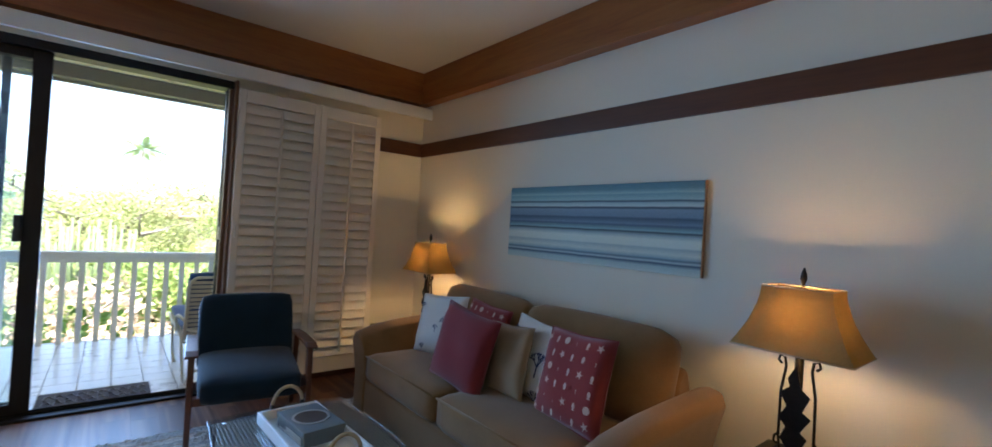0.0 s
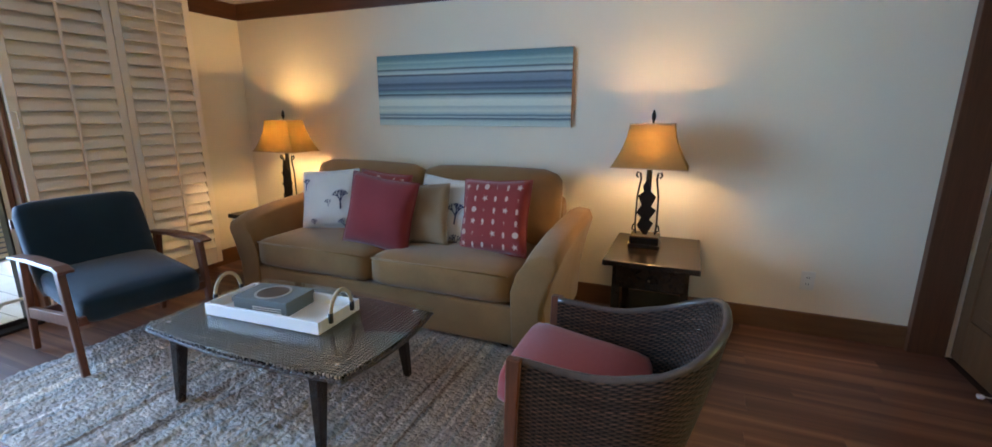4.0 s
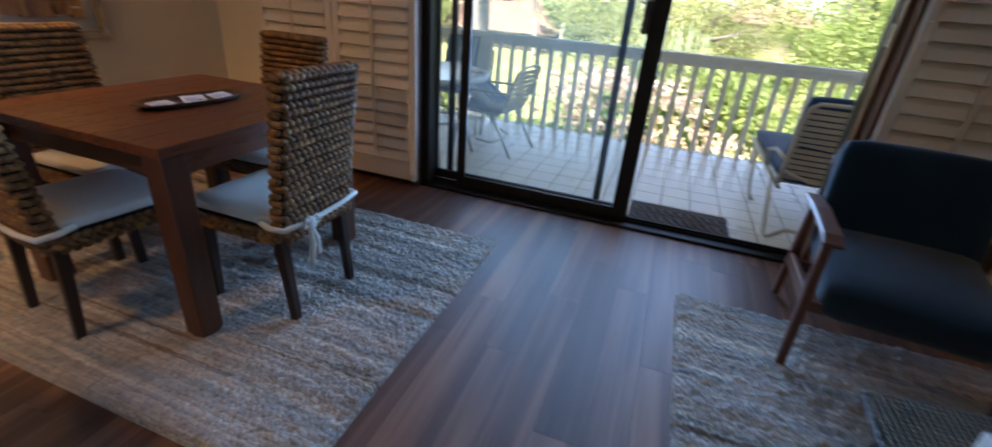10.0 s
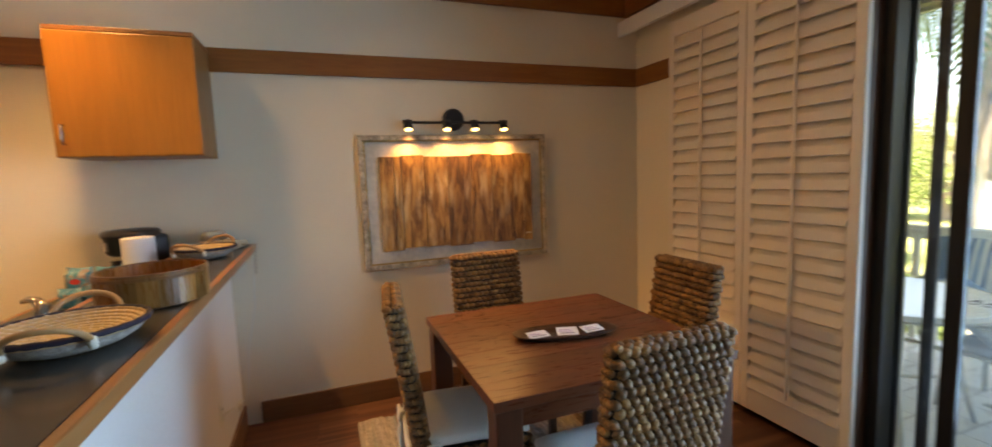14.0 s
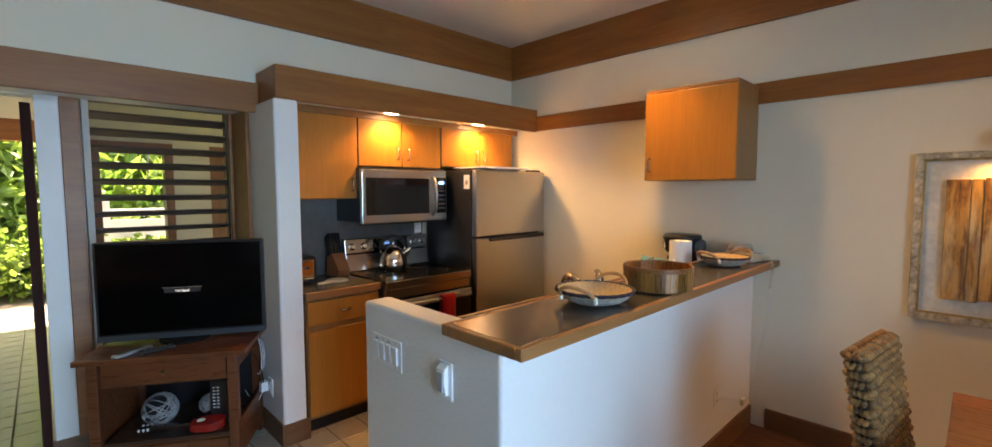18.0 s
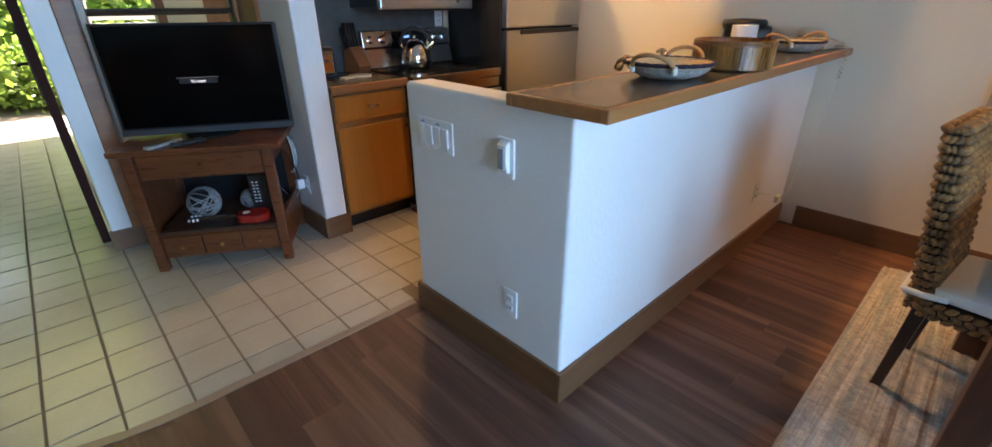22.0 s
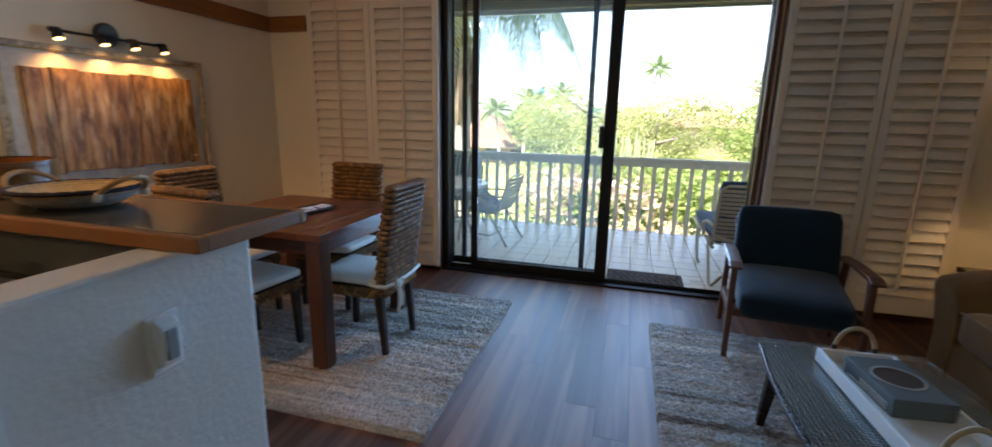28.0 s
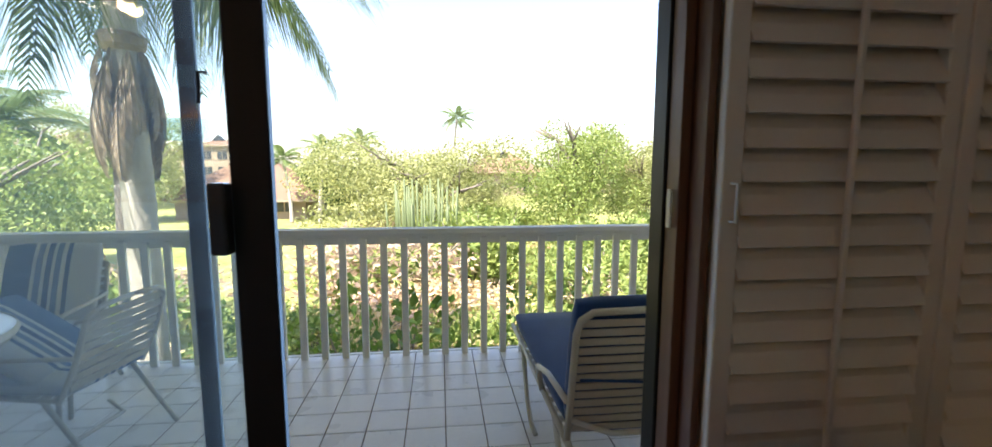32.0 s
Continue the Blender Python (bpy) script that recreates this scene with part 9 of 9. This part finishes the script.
for k in range(5):
    part("dead_frond", FRD, None, second, m=pose(0.1, 0, 4.7, 0, 52 + 4 * (k % 3), 72 * k) @ Matrix.Diagonal((0.7, 0.4, 0.4, 1)))
palm(pose(-8.2, 38, GZ), 5.2, "small green palm on the far lawn", 0.12, 14, 0.5, 0.75)
palm(pose(-10.3, 38.5, GZ), 4.5, "small green palm on the far lawn", 0.12, 14, -0.4, 0.75)
palm(pose(-6.0, 41, GZ), 5.8, "small green palm on the far lawn", 0.12, 14, 0.3, 0.8)
palm(pose(2.6, 86, GZ), 12.2, "tall distant coconut palm above the trees", 0.22, 14, 0.8, 1.5)
palm(pose(-11.0, 17.5, GZ), 5.0, "leaning palm beyond the lanai corner", 0.15, 16, -0.5, 0.9)
palm(pose(-16, 21, GZ), 6.0, "leaning palm beyond the lanai corner", 0.15, 16, 0.5, 1.0)

# ---------------------------------------------------------------- far houses
ROOF = surface("brown_shingle", (0.19, 0.115, 0.075), 0.9, vary=0.2, big=0.8, fine=6, bump_s=0.4, bump_d=0.05)
# Stucco darkened to include the shade that the eaves throw on the walls.
STUCCO = surface("house_stucco", (0.27, 0.21, 0.155), 0.85, vary=0.06, big=0.5)
PANE_D = surface("dark_window", (0.03, 0.035, 0.04), 0.15, bump_s=0)


def house(m, lx, ly, wall, rise, over, label, storeys=1):
    hs = thing("house", m, label, "house", "far houses")
    part("wall", box(-lx / 2, lx / 2, -ly / 2, ly / 2, 0, wall), STUCCO, hs)
    rf = bmesh.new()
    a, b = lx / 2 + over, ly / 2 + over
    rid = max(0.3, a - b)
    base = [rf.verts.new(p) for p in ((-a, -b, wall), (a, -b, wall), (a, b, wall), (-a, b, wall))]
    r0, r1 = rf.verts.new((-rid, 0, wall + rise)), rf.verts.new((rid, 0, wall + rise))
    for f in ((base[0], base[1], r1, r0), (base[1], base[2], r1), (base[2], base[3], r0, r1), (base[3], base[0], r0), tuple(base[::-1])):
        rf.faces.new(f)
    part("roof", rf, ROOF, hs)
    part("eave", box(-a, a, -b, b, wall - 0.16, wall - 0.002), surface("eave_paint", (0.30, 0.24, 0.18), 0.8) if "eave_paint" not in bpy.data.materials else bpy.data.materials["eave_paint"], hs)
    part("gable_vent", prism([(-0.9, 0), (0.9, 0), (0, 0.9)], -b * 0.35, -b * 0.15, axis="y"), PANE_D, hs, m=pose(0, 0, wall + rise * 0.72))
    n = max(2, int(lx / 3.0))
    for s in range(storeys):
        z0 = 0.5 + s * (wall - 0.4) / storeys
        for k in range(n):
            x = -lx / 2 + (k + 0.5) * lx / n
            w = part("window", box(x - 0.75, x + 0.75, -ly / 2 - 0.05, -ly / 2 - 0.005, z0, z0 + 1.35), STUCCO, hs)
            for q in (-1, 1):
                part("pane", box(x + q * 0.36 - 0.32, x + q * 0.36 + 0.32, -ly / 2 - 0.07, -ly / 2 - 0.051, z0 + 0.08, z0 + 1.27), PANE_D, w)
    return hs


house(pose(-14.9, 45, GZ), 9.6, 7.0, 1.55, 3.1, 0.9, "low tan house with a brown hipped roof across the lawn")
house(pose(-32.6, 80, GZ), 4.4, 5.0, 7.2, 1.0, 0.5, "tall tan building with a small tiled roof", 3)
house(pose(-39.5, 84, GZ), 9.0, 8.0, 6.0, 1.2, 0.5, "long tan building with tiled roof and windows", 2)
house(pose(-51.5, 80, GZ), 14.0, 9.0, 7.0, 1.8, 0.7, "wide tan building with a brown roof behind the trees", 2)
house(pose(9.6, 74, GZ), 10.0, 8.0, 3.4, 2.9, 1.0, "far house with a red-brown roof among the trees")
house(pose(30, 80, GZ), 14.0, 9.0, 3.4, 2.6, 1.0, "far house with a brown roof among the trees")

# hedge and tropical plants beyond the porch
hed = shrub(pose(0.6, -8.4, -0.06), 1.3, 2.6, 31, LEAF_C, 3600, 0.085, "dense bright green groundcover outside the porch", 1.6, "entry plants")
tall = shrub(pose(0.5, -9.6, -0.06), 3.0, 2.4, 32, LEAF_C, 2600, 0.13, "tall bright green tropical plant outside the porch", 3.2, "entry plants")
for src, x, y, sc in ((hed, -1.6, -8.2, 1.0), (hed, 2.5, -8.6, 1.0), (tall, -1.4, -9.8, 1.05), (tall, 2.0, -9.9, 1.1), (tall, -3.2, -9.4, 1.1), (tall, 0.9, -11.6, 1.5), (tall, -2.4, -12.0, 1.6), (hed, 0.1, -7.6, 0.6), (hed, 1.6, -7.6, 0.55), (tall, 3.6, -11.5, 1.5), (hed, -4.0, -8.0, 1.1), (tall, -5.0, -11.0, 1.5)):
    c = copy_thing(src, pose(x, y, -0.06, 0, 0, 63 * x))
    c.scale = (sc, sc, sc)
fence = thing("garden_fence", pose(-0.6, -7.0, -0.06), "white board fence seen through the porch opening", "fence")
for k in range(3):
    part("board", box(-2.4, 0.1, -0.015, 0.015, 0.85 + 0.17 * k, 0.98 + 0.17 * k, 0.004), RAILP, fence)
for x in (-2.35, -1.1, 0.05):
    part("post", box(x - 0.05, x + 0.05, 0.016, 0.10, 0, 1.45, 0.004), RAILP, fence)

# ---------------------------------------------------------------- floors, piece by piece
slab = structure("floor", box(XW - 0.1, XE + 0.1, -1.6, YN + 0.12, -0.12, -0.009), surface("plank_gap", (0.03, 0.015, 0.01), 0.8), "dark reddish-brown plank floor", "floor")
rnd = random.Random(12)
PW, PL = 0.152, 1.22
plank_me = {}


def plank(x0, x1, y0, y1):
    w, l = round(x1 - x0, 3), round(y1 - y0, 3)
    if l < 0.02 or w < 0.01:
        return
    if (w, l) not in plank_me:
        own = box(-w / 2 + 0.0002, w / 2 - 0.0002, -l / 2 + 0.0002, l / 2 - 0.0002, -0.008, 0.0, 0.0004, 1)
        ob = part("plank", own, PLANK, slab, m=pose((x0 + x1) / 2, (y0 + y1) / 2, 0))
        plank_me[w, l] = ob.data
    else:
        part("plank", plank_me[w, l], PLANK, slab, m=pose((x0 + x1) / 2, (y0 + y1) / 2, 0))


x = XW
while x < XE - 0.01:
    x1 = min(XE, x + PW)
    if x1 < HWX + 0.02:
        lo = 1.525
    elif x1 <= 0.17:
        lo = 0.60
    else:
        lo = YC
    y = lo - rnd.uniform(0, PL)
    while y < YN - 0.001:
        a, b = max(lo, y), min(YN, y + PL)
        plank(x, x1, a, b)
        y += PL
    x = x1

# tiled kitchen and entry, its rounded edge
TP = 0.2075
ECX, ECY, EA, EB = 0.15, -0.33, 1.03, 0.945
edge_poly = [(0.15, 0.615)] + [(ECX + EA * math.sin(radians(a)), ECY + EB * math.cos(radians(a))) for a in range(6, 91, 6)] + [(ECX + EA, YD - 0.13)]


def clip(poly, px, py, nx, ny):
    """Keeps the part of a polygon on the inner side of a line."""
    out = []
    for (ax, ay), (bx, by) in zip(poly, poly[1:] + poly[:1]):
        da, db = (ax - px) * nx + (ay - py) * ny, (bx - px) * nx + (by - py) * ny
        if da <= 0:
            out.append((ax, ay))
        if (da < 0 < db) or (db < 0 < da):
            t = da / (da - db)
            out.append((ax + (bx - ax) * t, ay + (by - ay) * t))
    return out


tile_slab = structure("kitchen_floor", prism([(XW, YK), (XW, 0.72), (-0.83, 0.72), (-0.83, 0.615)] + edge_poly + [(XW, YD - 0.13)], -0.0085, 0.001), GROUT, "cream square floor tiles with dark grout", "floor")
tile_me = None
lines = []
for (ax, ay), (bx, by) in zip(edge_poly, edge_poly[1:]):
    dx, dy = bx - ax, by - ay
    ln = math.hypot(dx, dy)
    lines.append((ax, ay, -dy / ln, dx / ln))
lines = [(a, b, -c, -d) if (ECX - a) * c + (ECY - b) * d > 0 else (a, b, c, d) for a, b, c, d in lines]
g = 0.0045
tx0, ty0 = -0.474 - 14 * TP, 0.487 - 8 * TP
for i in range(26):
    for j in range(10):
        x0, y0 = tx0 + i * TP, ty0 + j * TP
        if x0 < XW - TP or x0 > 1.2 or (x0 + TP / 2 < -0.95 and y0 + TP < -0.55) or y0 + TP < YD - 0.2:
            continue
        if y0 > 0.60 and x0 > -0.95:
            continue
        if y0 > 0.45 and -0.95 < x0 < 0.0:
            xm0, xm1 = max(x0 + g, -0.82), x0 + TP - g
            if xm1 - xm0 > 0.02:
                part("tile", box(xm0, xm1, y0 + g, 0.604, -0.004, 0.0045, 0.002, 1), TILE, tile_slab)
            continue
        poly = [(x0 + g, y0 + g), (x0 + TP - g, y0 + g), (x0 + TP - g, y0 + TP - g), (x0 + g, y0 + TP - g)]
        far = all((px - lx) * nx + (py - ly) * ny < -0.02 for px, py in poly for lx, ly, nx, ny in lines)
        if x0 < 0.0 or far:
            m = pose(x0 + TP / 2, y0 + TP / 2, 0)
            if tile_me is None:
                ob = part("tile", box(-TP / 2 + g, TP / 2 - g, -TP / 2 + g, TP / 2 - g, -0.004, 0.0045, 0.002, 1), TILE, tile_slab, m=m)
                tile_me = ob.data
            else:
                part("tile", tile_me, TILE, tile_slab, m=m)
        else:
            for lx, ly, nx, ny in lines:
                poly = clip(poly, lx - nx * 0.012, ly - ny * 0.012, nx, ny)
                if len(poly) < 3:
                    break
            if len(poly) >= 3:
                cx, cy = sum(p[0] for p in poly) / len(poly), sum(p[1] for p in poly) / len(poly)
                part("tile", prism([(p[0] - cx, p[1] - cy) for p in poly], -0.004, 0.0045), TILE, tile_slab, m=pose(cx, cy, 0))
strip = bmesh.new()
run_ = [(-0.812, 0.615), (-0.3, 0.615)] + edge_poly
STRIPW = surface("floor_transition", (0.30, 0.20, 0.13), 0.4, vary=0.15, big=6)
inn, outr = [], []
for k, (px, py) in enumerate(run_):
    a, b = run_[max(0, k - 1)], run_[min(len(run_) - 1, k + 1)]
    d = Vector((b[0] - a[0], b[1] - a[1])).normalized()
    nrm = Vector((-d.y, d.x))
    inn.append((px - nrm.x * 0.008, py - nrm.y * 0.008))
    outr.append((px + nrm.x * 0.026, py + nrm.y * 0.026))
for k in range(len(run_) - 1):
    vs = [strip.verts.new((*inn[k], 0.0065)), strip.verts.new((*inn[k + 1], 0.0065)), strip.verts.new((*outr[k + 1], 0.0045)), strip.verts.new((*outr[k], 0.0045))]
    strip.faces.new(vs)
bmesh.ops.remove_doubles(strip, verts=strip.verts, dist=0.0005)
bmesh.ops.recalc_face_normals(strip, faces=strip.faces)
bmesh.ops.solidify(strip, geom=strip.faces[:], thickness=0.012)
structure("floor_transition_strip", strip, STRIPW, "brown rounded transition strip between planks and tiles", "trim")

# porch tiles outside the entry
porch = structure("porch_floor", box(-3.2, 2.4, -5.86, YD - 0.13, -0.12, -0.004), GROUT, "cream tiled porch floor", "floor")
for i in range(-2, 9):
    for j in range(22):
        x0, y0 = -0.056 + (i - 1) * TP, YD - 0.135 - (j + 1) * TP
        part("tile", tile_me, TILE, porch, m=pose(x0 + TP / 2, y0 + TP / 2, 0))

# lanai tiles
deck = structure("lanai_deck", box(-3.38, 3.15, 4.53, 6.70, -0.04, DECKZ - 0.003), GROUT, "pale square lanai tiles with grey joints", "deck")
lt_me = None
for i in range(27):
    for j in range(10):
        x0, y0 = -2.9 + i * TP, 4.56 + j * TP
        m = pose(x0 + TP / 2, y0 + TP / 2, DECKZ)
        if lt_me is None:
            ob = part("tile", box(-TP / 2 + 0.003, TP / 2 - 0.003, -TP / 2 + 0.003, TP / 2 - 0.003, -0.008, 0.0, 0.0015, 1), TILE_L, deck, m=m)
            lt_me = ob.data
        else:
            part("tile", lt_me, TILE_L, deck, m=m)
